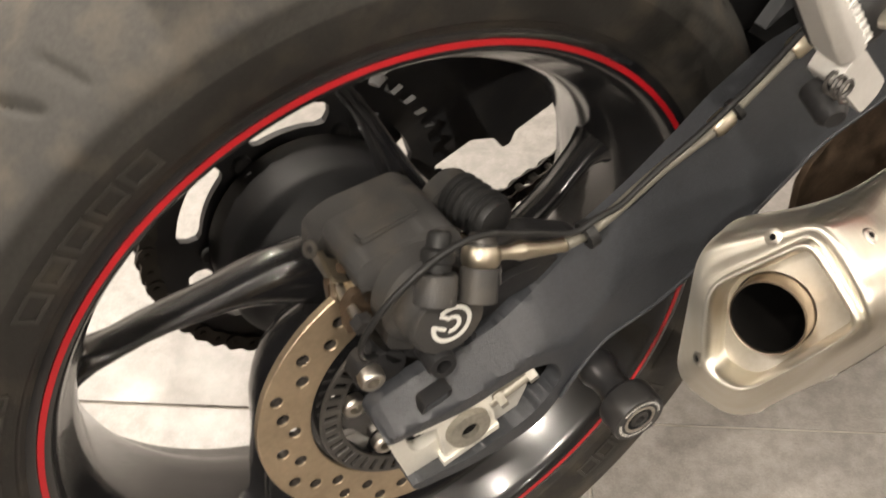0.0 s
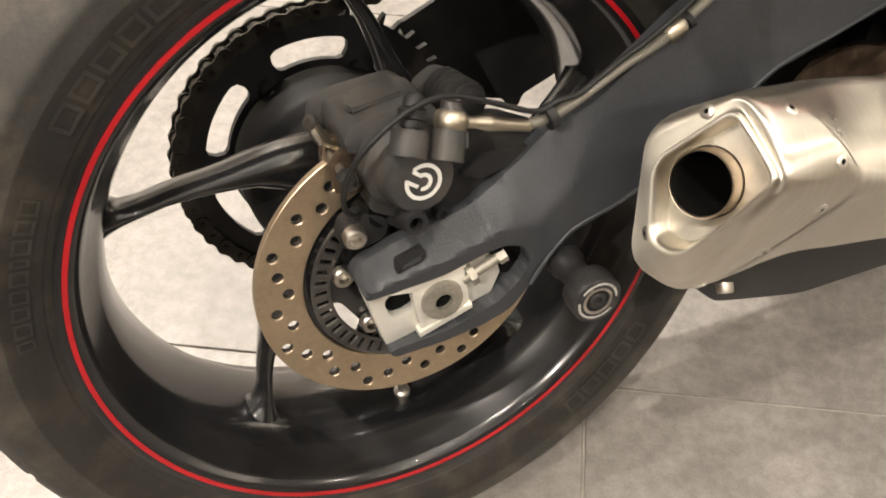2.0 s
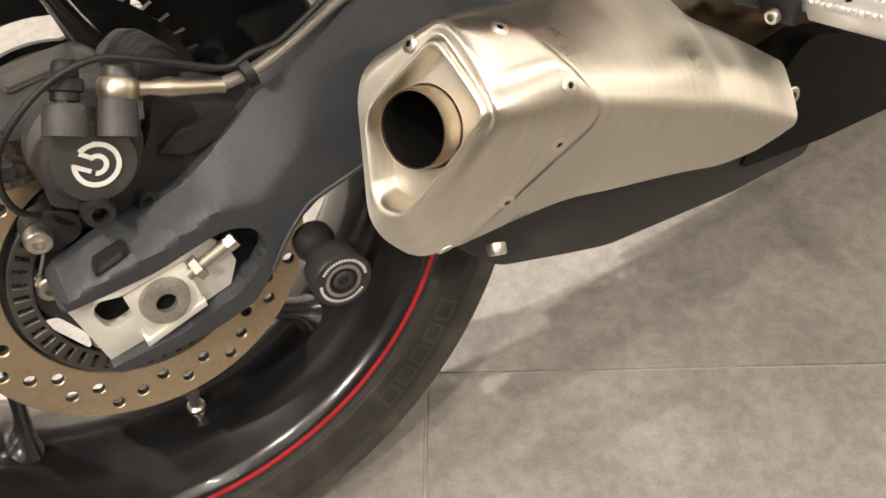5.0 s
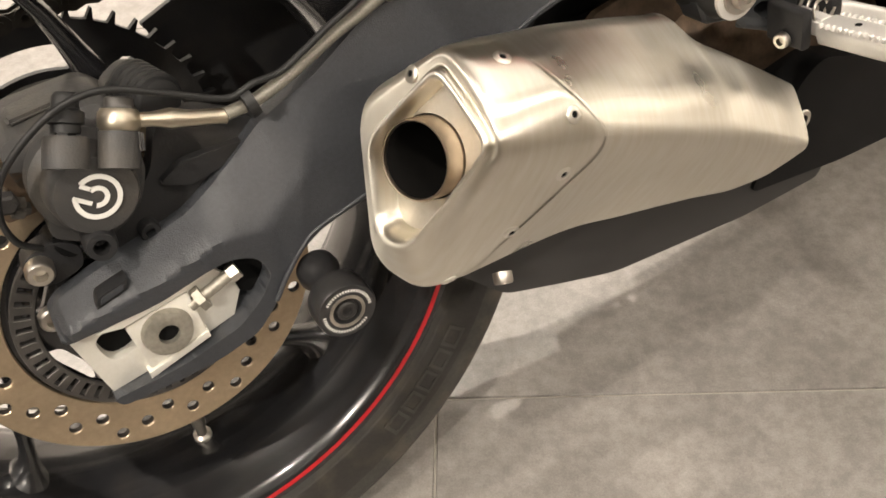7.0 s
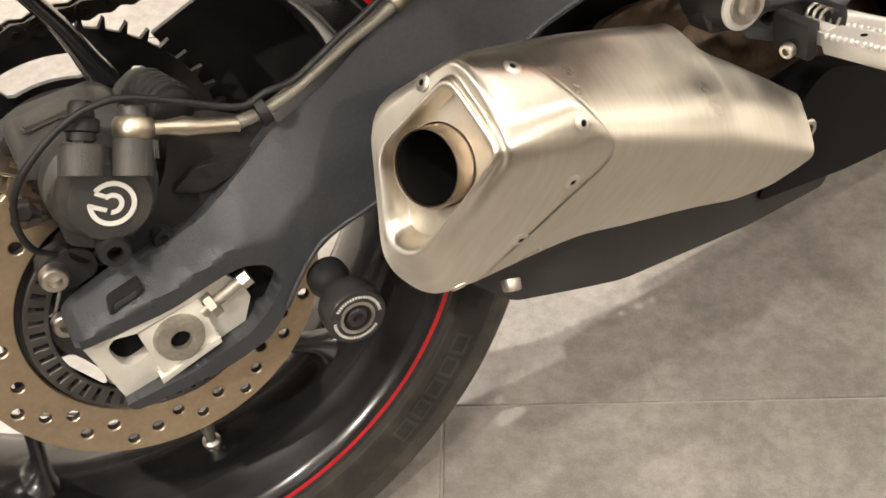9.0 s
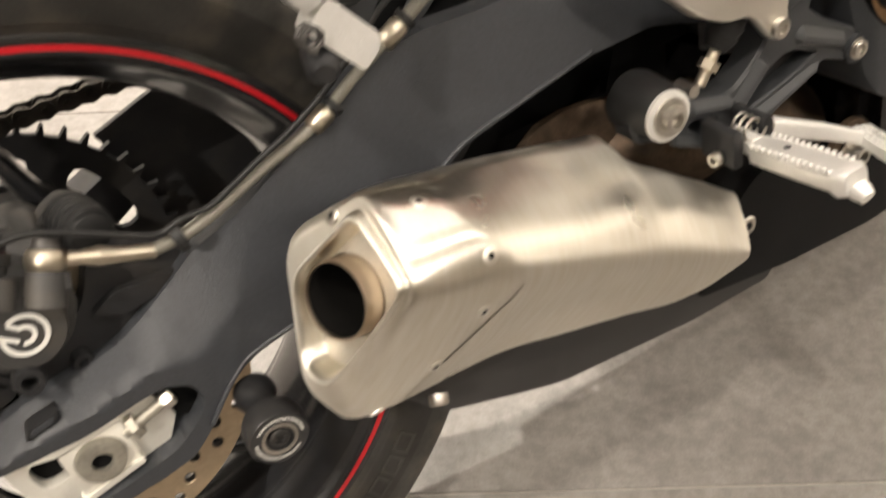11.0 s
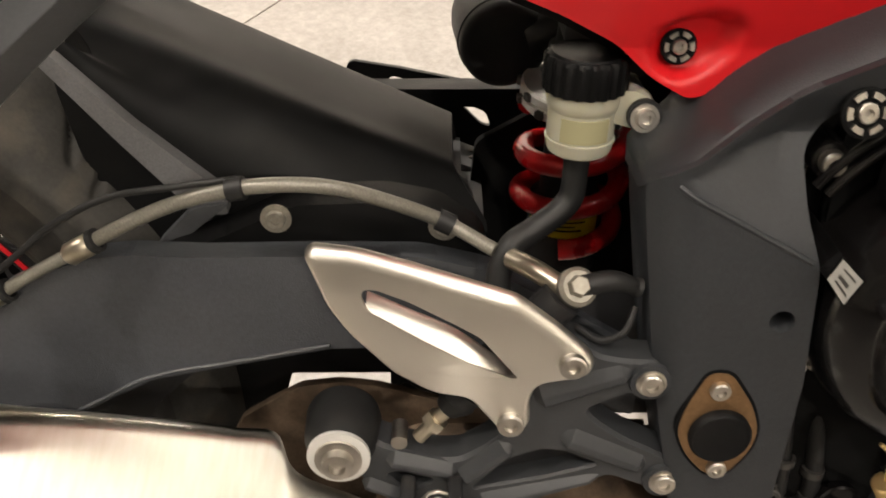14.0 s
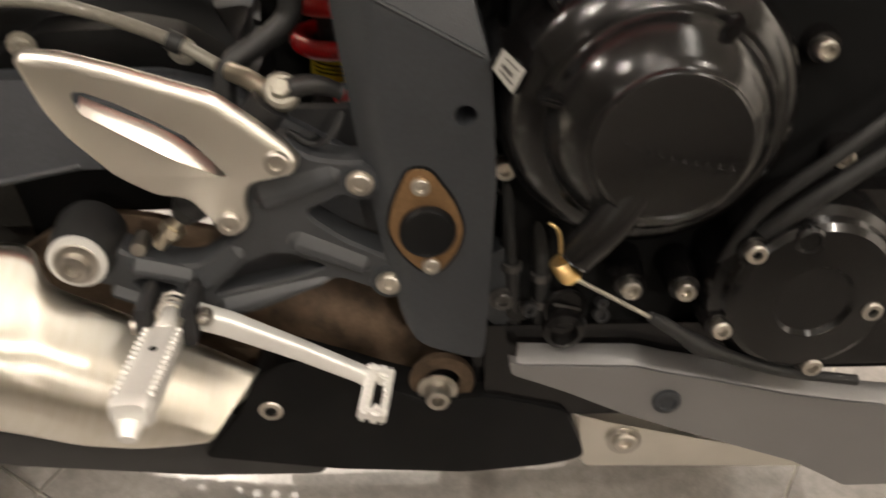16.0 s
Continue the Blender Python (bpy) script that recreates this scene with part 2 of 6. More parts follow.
def part(name, bm, material, parent, label="", smooth=40, kind=""):
    me = bpy.data.meshes.new(name)
    bmesh.ops.recalc_face_normals(bm, faces=bm.faces)
    for f in bm.faces:
        f.smooth = True
    for e in bm.edges:
        e.smooth = not (len(e.link_faces) == 2 and e.calc_face_angle(0) > radians(smooth))
    bm.to_mesh(me)
    bm.free()
    me.materials.append(material)
    ob = new(name, me)
    ob.parent = two_deep(parent)
    return tagged(ob, label, kind=kind)


def shared(name, source, parent, m):
    """One more piece with the mesh of another."""
    ob = new(name, source.data)
    ob.parent, ob.matrix_basis = two_deep(parent), m
    return ob


def fillet(pts, r=0.006, n=4):
    """A closed outline with its corners rounded."""
    out = []
    for i, p in enumerate(pts):
        p, a, b = Vector(p), Vector(pts[i - 1]), Vector(pts[(i + 1) % len(pts)])
        d = min(r, (a - p).length * 0.45, (b - p).length * 0.45)
        s, e = p + (a - p).normalized() * d, p + (b - p).normalized() * d
        for k in range(n + 1):
            u = k / n
            out.append(s * (1 - u) ** 2 + p * 2 * u * (1 - u) + e * u * u)
    return out


def curve(pts, steps=8, closed=False):
    """Points of a smooth line through the given ones."""
    pts = [Vector(p) for p in pts]
    n, out = len(pts), []
    for i in range(n if closed else n - 1):
        p0 = pts[i - 1] if closed or i else pts[0] * 2 - pts[1]
        p1, p2 = pts[i], pts[(i + 1) % n]
        p3 = pts[(i + 2) % n] if closed or i + 2 < n else p2 * 2 - p1
        for k in range(steps):
            u = k / steps
            out.append(0.5 * (2 * p1 + (p2 - p0) * u + (2 * p0 - 5 * p1 + 4 * p2 - p3) * u * u + (3 * p1 - p0 - 3 * p2 + p3) * u ** 3))
    if not closed:
        out.append(pts[-1])
    return out


def ring_loft(rings, bm=None, caps=True, closed=True):
    """Skins rings of equally many points."""
    bm = bm or bmesh.new()
    rows = [[bm.verts.new(p) for p in ring] for ring in rings]
    for a, b in zip(rows, rows[1:]):
        for k in range(len(a) if closed else len(a) - 1):
            j = (k + 1) % len(a)
            bm.faces.new((a[k], a[j], b[j], b[k]))
    if caps and closed:
        bm.faces.new(rows[0])
        bm.faces.new(rows[-1])
    return bm


def axes_of(direction):
    z = Vector(direction).normalized()
    x = z.cross(Vector((0.31, 0.17, 0.93))).normalized()
    return x, z.cross(x), z


def lathe(profile, at=(0, 0, 0), along=(0, -1, 0), segs=40, bm=None, closed=False, spin=0.0):
    """Turns (radius, height) pairs round an axis. closed: the profile joins up with itself, as a ring does."""
    bm = bm or bmesh.new()
    x, y, z = axes_of(along)
    at, cols = Vector(at), []
    for k in range(segs):
        a = 2 * math.pi * k / segs + spin
        d = x * math.cos(a) + y * math.sin(a)
        cols.append([bm.verts.new(at + d * max(r, 1e-5) + z * h) for r, h in profile])
    n = len(profile)
    for k in range(segs):
        p, q = cols[k], cols[(k + 1) % segs]
        for i in range(n if closed else n - 1):
            j = (i + 1) % n
            bm.faces.new((p[i], q[i], q[j], p[j]))
    if not closed:
        for i in (0, n - 1):
            if profile[i][0] > 1e-4:
                bm.faces.new([c[i] for c in cols])
    bmesh.ops.remove_doubles(bm, verts=bm.verts, dist=2e-5) if not closed else None
    return bm


def plate(outline, y0, y1, bevel=0.0015, holes=(), fall=None, bm=None, segs=2, grid=0.0, swell=None):
    """A plate with an outline in x and z, from y0 (outer side) to y1. fall(x, z) shifts both faces in y, swell(x, z) the outer one alone;
    grid: the spacing at which the outer face is cut up, so that it can be shaped."""
    own = bmesh.new()
    edges = []
    for loop in (outline, *holes):
        vs = [own.verts.new((p[0], y0, p[1])) for p in loop]
        edges += [own.edges.new((vs[i], vs[(i + 1) % len(vs)])) for i in range(len(vs))]
    bmesh.ops.triangle_fill(own, edges=edges, use_beauty=True, use_dissolve=False)
    if grid:
        for axis in (0, 2):
            lo, hi = min(v.co[axis] for v in own.verts), max(v.co[axis] for v in own.verts)
            at = math.ceil(lo / grid) * grid + 1e-5
            while at < hi - 1e-4:
                n = Vector((0, 0, 0))
                n[axis] = 1
                bmesh.ops.bisect_plane(own, geom=own.verts[:] + own.edges[:] + own.faces[:], dist=1e-5, plane_co=n * at, plane_no=n)
                at += grid
    got = bmesh.ops.extrude_face_region(own, geom=own.faces[:])
    for v in got["geom"]:
        if isinstance(v, bmesh.types.BMVert):
            v.co.y = y1
    if bevel:
        rim = [e for e in own.edges if len(e.link_faces) == 2 and e.calc_face_angle(0) > 0.9 and all(abs(v.co.y - y0) < 1e-6 for v in e.verts)]
        bmesh.ops.bevel(own, geom=rim, offset=bevel, segments=segs, profile=0.6, affect="EDGES", clamp_overlap=True)
    far = abs(y1 - y0)
    for v in own.verts:
        x, z = v.co.x, v.co.z
        if swell:
            v.co.y += swell(x, z) * max(0.0, 1 - abs(v.co.y - y0) / far)
        if fall:
            v.co.y += fall(x, z)
    if bm is None:
        return own
    me = bpy.data.meshes.new("scratch")
    own.to_mesh(me)
    own.free()
    bm.from_mesh(me)
    bpy.data.meshes.remove(me)
    return bm


def inward(loop, width):
    """A closed outline moved to its inner side by one width, or by one for each point."""
    loop = [Vector((q[0], q[1])) for q in loop]
    n = len(loop)
    turn = 1 if sum(loop[i - 1].cross(loop[i]) for i in range(n)) > 0 else -1
    widths = [width] * n if isinstance(width, (int, float)) else width
    out = []
    for i in range(n):
        d = loop[(i + 1) % n] - loop[i - 1]
        out.append(loop[i] + Vector((-d.y, d.x)).normalized() * turn * widths[i])
    return out


def filled(loops, y, bm, fall=None):
    """Fills flat loops in x and z (the first outside, the rest holes) with faces at y and adds them to bm."""
    face, edges = bmesh.new(), []
    for loop in loops:
        vs = [face.verts.new((q[0], y + (fall(q[0], q[1]) if fall else 0.0), q[1])) for q in loop]
        edges += [face.edges.new((vs[i], vs[(i + 1) % len(vs)])) for i in range(len(vs))]
    bmesh.ops.triangle_fill(face, edges=edges, use_beauty=True, use_dissolve=False)
    me = bpy.data.meshes.new("scratch")
    face.to_mesh(me)
    face.free()
    bm.from_mesh(me)
    bpy.data.meshes.remove(me)


def chamfered(outline, y0, y1, wide, drop, holes=()):
    """A cast plate from y0 (outer side) to y1, with a broad chamfer round its outline and its holes."""
    bm, top, low = bmesh.new(), [], []
    for k, loop in enumerate((outline, *holes)):
        near = inward(loop, wide if k == 0 else -wide * 0.6)
        top.append(near)
        low.append(loop)
        deep = drop if k == 0 else drop * 0.7
        ring_loft([[Vector((q[0], y, q[1])) for q in ring] for ring, y in ((near, y0), (loop, y0 + deep), (loop, y1))], bm, caps=False)
    filled(top, y0, bm)
    filled(low, y1, bm)
    bmesh.ops.remove_doubles(bm, verts=bm.verts, dist=1e-5)
    return bm


def tube(pts, r, segs=12, steps=8, smooth=True, bm=None, caps=True):
    """A round bar along a line; r is one radius or one for each given point."""
    line = curve(pts, steps) if smooth else [Vector(p) for p in pts]
    radii = [r] * len(pts) if isinstance(r, (int, float)) else list(r)
    rr = [radii[min(int(i / steps), len(radii) - 2)] * (1 - (i / steps - int(i / steps))) + radii[min(int(i / steps) + 1, len(radii) - 1)] * (i / steps - int(i / steps))
          for i in range(len(line))] if smooth else radii
    rings, side = [], None
    for i, p in enumerate(line):
        t = (line[min(i + 1, len(line) - 1)] - line[max(i - 1, 0)]).normalized()
        side = axes_of(t)[0] if side is None else (side - t * side.dot(t)).normalized()
        up = t.cross(side)
        rings.append([p + (side * math.cos(2 * math.pi * k / segs) + up * math.sin(2 * math.pi * k / segs)) * rr[i] for k in range(segs)])
    return ring_loft(rings, bm, caps)


def box(centre, size, bevel=0.002, turn=None, bm=None, segs=2):
    """A block with rounded edges."""
    bm = bm or bmesh.new()
    m = Matrix.Translation(centre) @ (turn or Matrix()) @ Matrix.Diagonal((*size, 1))
    got = bmesh.ops.create_cube(bm, size=1, matrix=m)
    if bevel:
        es = {e for v in got["verts"] for e in v.link_edges}
        bmesh.ops.bevel(bm, geom=list(es), offset=bevel, segments=segs, affect="EDGES", clamp_overlap=True)
    return bm


def bolt(at, along=(0, -1, 0), r=0.006, parent=None, material=None, head=0.006, name="bolt", socket=True, washer=0.0):
    """A socket-head screw with its washer; its place is where the head meets the surface."""
    hexed = r * 0.5
    prof = [(0, 0), (r, 0), (r, head * 0.8), (r * 0.86, head)]
    if washer:
        prof = [(0, 0), (washer, 0), (washer, 0.0012), (r, 0.0012), (r, head * 0.8), (r * 0.86, head)]
    prof += [(hexed, head), (hexed * 0.98, head * 0.35), (0, head * 0.3)] if socket else [(0, head * 1.05)]
    return part(name, lathe(prof, at, along, 18), material or BOLT_STEEL, parent, smooth=35)


def circle(cx, cz, r, n=24, a0=0.0):
    return [(cx + r * math.cos(a0 + 2 * math.pi * k / n), cz + r * math.sin(a0 + 2 * math.pi * k / n)) for k in range(n)]


def notched_bolt(at, along, r, parent, name="notched_bolt"):
    """A dark recessed disc with a broken bright ring and a bright star-socket core."""
    at, z = Vector(at), Vector(along).normalized()
    x, y, z = axes_of(z)
    body = part(name, lathe([(0, 0), (r * 1.18, 0), (r * 1.18, 0.0015), (r * 1.05, 0.0022), (r * 0.6, 0.0012), (0, 0.0012)], at, z, 32), MATT, parent, "dark round screw with a notched bright ring")
    for k in range(6):
        bm, rows = bmesh.new(), []
        for j in range(6):
            a = radians(60 * k + 38 * j / 5)
            d = x * math.cos(a) + y * math.sin(a)
            rows.append([bm.verts.new(at + d * (r * q) + z * h) for q, h in ((0.68, 0.0012), (0.70, 0.0030), (0.98, 0.0030), (1.0, 0.0012))])
        for p, q in zip(rows, rows[1:]):
            for i in range(3):
                bm.faces.new((p[i], q[i], q[i + 1], p[i + 1]))
        bm.faces.new(rows[0])
        bm.faces.new(rows[-1])
        part("ring_segment", bm, BOLT_STEEL, body)
    part("screw_core", lathe([(0, 0.001), (r * 0.5, 0.001), (r * 0.5, 0.0034), (r * 0.42, 0.004), (r * 0.22, 0.004), (r * 0.18, 0.002), (0, 0.002)], at, z, 10), BOLT_STEEL, body, smooth=25)
    return body


# ---- the room: tiled floor, plain walls and ceiling round it ----
TILE_SIZE, JOINT = 0.615, 0.0025
GRID = Matrix.Translation((GRID_X, GRID_Y, 0)) @ Matrix.Rotation(radians(GRID_TURN), 4, "Z")


def room():
    bm = bmesh.new()
    bmesh.ops.create_grid(bm, x_segments=1, y_segments=1, size=6, matrix=Matrix.Translation((0, 0, -0.0025)))
    ground = part("floor", bm, GROUT, None)
    tagged(ground, "grey stone-look tiled showroom floor with thin joints", "floor", kind="structure")
    bm = box((0, 0, -0.006), (TILE_SIZE - JOINT, TILE_SIZE - JOINT, 0.012), 0.0008, segs=1)
    first = None
    for i in range(-9, 9):
        for j in range(-9, 9):
            centre = GRID @ Vector(((i + 0.5) * TILE_SIZE, (j + 0.5) * TILE_SIZE, 0))
            if max(abs(centre.x), abs(centre.y)) > 5.55:
                continue
            m = GRID @ Matrix.Translation(((i + 0.5) * TILE_SIZE - (0.075 if j > 0 else 0.0), (j + 0.5) * TILE_SIZE, random.uniform(-0.0003, 0.0003)))
            if first is None:
                first = part("tile", bm, TILE, ground)
                first.matrix_basis = m
            else:
                shared("tile", first, ground, m)
    for name, centre, size, mat in (("wall_north", (0, 6.05, 1.6), (12.2, 0.1, 3.2), WALL_PAINT), ("wall_south", (0, -6.05, 1.6), (12.2, 0.1, 3.2), WALL_PAINT),
                                    ("wall_east", (6.05, 0, 1.6), (0.1, 12, 3.2), WALL_PAINT), ("wall_west", (-6.05, 0, 1.6), (0.1, 12, 3.2), WALL_PAINT),
                                    ("ceiling", (0, 0, 3.25), (12.2, 12.2, 0.1), CEILING_PAINT)):
        ob = part(name, box(centre, size, 0), mat, None)
        tagged(ob, "plain warm painted showroom wall" if "wall" in name else "plain white showroom ceiling", name.split("_")[0], kind="structure")


room()

# ---- the motorcycle ----
BIKE = new("motorcycle")
BIKE.matrix_world = pose(0, 0, AXLE_HEIGHT, -LEAN, 0, 0)
tagged(BIKE, "dark grey and red naked sport motorcycle leaning on its stand", "motorcycle")


def rear_wheel():
    wheel = new("rear_wheel")
    wheel.parent = BIKE
    tagged(wheel, "black five-spoke cast rear wheel with a red rim stripe")
    # rim: barrel, flanges and lips
    half = [(0.2335, -0.0745), (0.2330, -0.0790), (0.2295, -0.0808), (0.2270, -0.0800), (0.2215, -0.0800), (0.2180, -0.0775), (0.2135, -0.0715), (0.2100, -0.0600),
            (0.2015, -0.0500), (0.1960, -0.0380), (0.1925, -0.0200), (0.1915, 0.0)]
    prof = [(r, -h) for r, h in half] + [(r, h) for r, h in half[-2::-1]]
    prof += [(0.224, -0.070), (0.205, -0.045), (0.199, 0.0), (0.205, 0.045), (0.224, 0.070)]
    part("rim", lathe(prof, segs=160, closed=True), RIM_BLACK, wheel, smooth=50)
    part("rim_stripe", lathe([(0.2226, 0.0800), (0.2260, 0.0802), (0.2260, 0.0808), (0.2226, 0.0806)], segs=160, closed=True), STRIPE_RED, wheel, "thin red stripe on the rim")
    # tyre: bead, sidewall, crown, with cut grooves
    shape = curve([(0.2265, 0.0760), (0.2320, 0.0800), (0.2400, 0.0840), (0.2560, 0.0885), (0.2700, 0.0892), (0.2790, 0.0880), (0.2900, 0.0760), (0.3030, 0.0530), (0.3120, 0.0260), (0.3150, 0.0)], 9)
    prof = [(p[0], p[1]) for p in shape]
    prof = prof + [(r, -h) for r, h in prof[-2::-1]]
    bm, segs = bmesh.new(), 840
    cols = []
    for k in range(segs):
        a = 2 * math.pi * k / segs
        col = []
        for r, h in prof:
            d = 0.0
            if r > 0.279:
                s = 0.0 if h < 0 else 0.5
                u = ((k / segs * 14) + s + abs(h) * 5.5) % 1.0
                if 0.016 < abs(h) < 0.074 and abs(u - 0.5) < 0.030:
                    d = 0.0048 * (1 - (abs(u - 0.5) / 0.030) ** 2) * min(1.0, (abs(h) - 0.016) / 0.006, (0.074 - abs(h)) / 0.006)
                u = ((k / segs * 14) + s + 0.33 + abs(h) * 3.0) % 1.0
                if 0.050 < abs(h) < 0.079 and abs(u - 0.5) < 0.024:
                    d = max(d, 0.0036 * (1 - (abs(u - 0.5) / 0.024) ** 2) * min(1.0, (abs(h) - 0.050) / 0.006, (0.079 - abs(h)) / 0.006))
            if 0.2350 < r < 0.2362 or 0.2662 < r < 0.2672:
                d = -0.0006
            col.append(bm.verts.new(((r - d) * math.cos(a), -h, (r - d) * math.sin(a))))
        cols.append(col)
    for k in range(segs):
        p, q = cols[k], cols[(k + 1) % segs]
        for i in range(len(prof) - 1):
            bm.faces.new((p[i], q[i], q[i + 1], p[i + 1]))
    tyre = part("tyre", bm, RUBBER, wheel, "dusty black sport tyre with cut grooves", smooth=60)
    tyre.data.materials.append(TREAD)
    for f in tyre.data.polygons:
        f.material_index = 1 if math.hypot(f.center.x, f.center.z) > 0.2630 else 0
    # raised sidewall marks as plain bars
    for start, widths, tall in ((114.5, (4.2, 3.9, 3.9, 4.0, 4.2), 0.0115), (147.6, (2.3, 2.2, 2.4, 1.2, 2.3, 2.2, 2.0, 2.4, 1.6), 0.0095), (222, (0.8, 0.5, 0.9, 0.4, 0.8, 0.6, 0.9), 0.004), (300, (4.2, 3.9, 3.9, 4.0, 4.2), 0.0115)):
        a = start
        for w in widths:
            bm = bmesh.new()
            for f0, f1, r0, r1 in ((0, 1, 0.0, 0.16), (0, 1, 0.84, 1.0), (0, 0.16, 0.16, 0.84), (0.84, 1, 0.16, 0.84)) if tall > 0.005 else ((0, 1, 0, 1),):
                vs = []
                for f in (f0, f1):
                    for r in (r0, r1):
                        ang, rad = radians(a + w * f), 0.2500 + tall * (r - 0.5) * 1.15
                        yy = -0.0866 - (rad - 0.2500) * 0.22
                        vs.append((rad * math.cos(ang), yy, rad * math.sin(ang)))
                for dy in (0.0, -0.0012):
                    vs = vs[:4] + [(x, y - 0.0012, z) for x, y, z in vs[:4]]
                q = [bm.verts.new(v) for v in vs]
                for f in ((0, 1, 3, 2), (4, 6, 7, 5), (0, 4, 5, 1), (2, 3, 7, 6), (0, 2, 6, 4), (1, 5, 7, 3)):
                    bm.faces.new([q[i] for i in f])
            part("sidewall_mark", bm, WORN_RUBBER, tyre)
            a += w + 0.7
    # five swept spokes, each flaring into the barrel
    for k in range(5):
        rings = []
        for r, wide, deep, yc, turn in ((0.036, 0.030, 0.022, -0.018, -62), (0.055, 0.031, 0.020, -0.018, -48), (0.070, 0.029, 0.018, -0.016, -38), (0.082, 0.025, 0.0165, -0.015, -31), (0.095, 0.0195, 0.0155, -0.014, -24.5),
                                        (0.107, 0.0145, 0.0145, -0.013, -18.5), (0.118, 0.0112, 0.0138, -0.013, -14.4), (0.130, 0.0090, 0.0132, -0.013, -11), (0.142, 0.0076, 0.0128, -0.013, -8.3), (0.155, 0.0068, 0.0128, -0.013, -5.6),
                                        (0.170, 0.0064, 0.0130, -0.013, -2.4), (0.182, 0.0078, 0.0140, -0.013, -0.6), (0.190, 0.0120, 0.0170, -0.013, 0), (0.1965, 0.0200, 0.0210, -0.013, 0)):
            a = radians(SPOKE_0 + 72 * k + turn)
            c, t = Vector((math.cos(a), 0, math.sin(a))), Vector((-math.sin(a), 0, math.cos(a)))
            cross = fillet([(-1.0, 0.25), (-0.86, -0.62), (-0.20, -1.0), (0.62, -0.80), (1.0, -0.10), (0.80, 0.75), (0.0, 1.0), (-0.80, 0.85)], 0.30, 3)
            rings.append([c * r + t * q[0] * wide + Vector((0, yc + q[1] * deep, 0)) for q in cross])
        spoke = part("spoke", ring_loft(rings), RIM_BLACK, wheel, smooth=70)
    part("hub", lathe([(0.02, 0.085), (0.042, 0.085), (0.044, 0.062), (0.052, 0.052), (0.054, 0.02), (0.050, 0.0), (0.054, -0.02), (0.066, -0.036), (0.0740, -0.044), (0.0765, -0.050), (0.0765, -0.088), (0.070, -0.092), (0.02, -0.092)], segs=72),
         HUB_BLACK, wheel, smooth=40)
    # brake disc with drilled holes
    holes = []
    for k in range(40):
        r, a = (0.1010, 0.0945, 0.0868, 0.0968, 0.0892)[k % 5], radians(153.7 + 9 * k)
        holes.append(circle(r * math.cos(a), r * math.sin(a), 0.0040, 12))
    disc = part("brake_disc", plate(circle(0, 0, 0.1100, 140), DISC_Y - 0.0025, DISC_Y + 0.0025, 0.0006, [circle(0, 0, 0.0765, 90)] + holes, segs=1), DISC_STEEL, wheel, "worn drilled steel brake disc")
    # dark sleeves in the drilled bores: the shade inside them, put into the colour
    sleeve = None
    for loop in holes:
        mid = sum((Vector((q[0], 0, q[1])) for q in loop), Vector()) / len(loop)
        r = (Vector((loop[0][0], 0, loop[0][1])) - mid).length
        m = Matrix.Translation(mid + Vector((0, DISC_Y, 0))) @ Matrix.Diagonal((r, 1, r, 1))
        if sleeve is None:
            sleeve = part("drilled_bore", lathe([(0.955, -0.0019), (0.998, -0.0019), (0.998, 0.0024), (0.955, 0.0024)], (0, 0, 0), (0, 1, 0), 14, closed=True), BORE_SHADE, disc)
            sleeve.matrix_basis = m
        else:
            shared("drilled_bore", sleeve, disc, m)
    inner = []
    for k in range(6):
        a0 = radians(60 * k + 12)
        inner.append(fillet([(r * math.cos(a0 + s), r * math.sin(a0 + s)) for r, s in ((0.054, 0.0), (0.054, 0.55), (0.066, 0.62), (0.066, -0.05))], 0.004, 3))
    part("disc_carrier", plate(circle(0, 0, 0.0785, 90), DISC_Y + 0.0003, DISC_Y + 0.007, 0.001, [circle(0, 0, 0.03, 40)] + inner), RIM_BLACK, disc, "black disc carrier")
    slots = []
    for k in range(48):
        a0 = radians(7.5 * k)
        slots.append([(r * math.cos(a0 + s), r * math.sin(a0 + s)) for r, s in ((0.0615, 0.0), (0.0615, 0.052), (0.0700, 0.050), (0.0700, 0.002))])
    part("abs_ring", plate(circle(0, 0, 0.0728, 96), DISC_Y - 0.0075, DISC_Y - 0.0055, 0.0004, [circle(0, 0, 0.0590, 72)] + slots, segs=1), STEEL_DARK, disc, "slotted sensor ring")
    for k in range(6):
        a = radians(165.5 + 60 * k)
        bolt((0.0495 * math.cos(a), DISC_Y - 0.0005, 0.0495 * math.sin(a)), r=0.0078, parent=disc, head=0.007)
    # sprocket with teeth and curved windows
    n, ring = 47, []
    for k in range(n):
        for da, r in ((-0.36, 0.1145), (-0.16, 0.1150), (-0.03, 0.1235), (0.03, 0.1235), (0.16, 0.1150), (0.36, 0.1145)):
            a = 2 * math.pi * (k + da) / n
            ring.append((r * math.cos(a), r * math.sin(a)))
    wins = []
    for k in range(6):
        a0 = radians(SLOT_0 + 60 * k)
        arc = [(0.0972, q) for q in np.linspace(-0.29, 0.29, 8)] + [(0.0945, 0.345), (0.0880, 0.365), (0.0810, 0.345)] + [(0.0785, q) for q in np.linspace(0.29, -0.29, 8)] + [(0.0810, -0.345), (0.0880, -0.365), (0.0945, -0.345)]
        wins.append([(r * math.cos(a0 + s), r * math.sin(a0 + s)) for r, s in arc])
    part("sprocket", plate(ring, CHAIN_Y - 0.003, CHAIN_Y + 0.003, 0.0, [circle(0, 0, 0.03, 40)] + wins), CAST_BLACK, wheel, "black toothed rear sprocket", smooth=30)
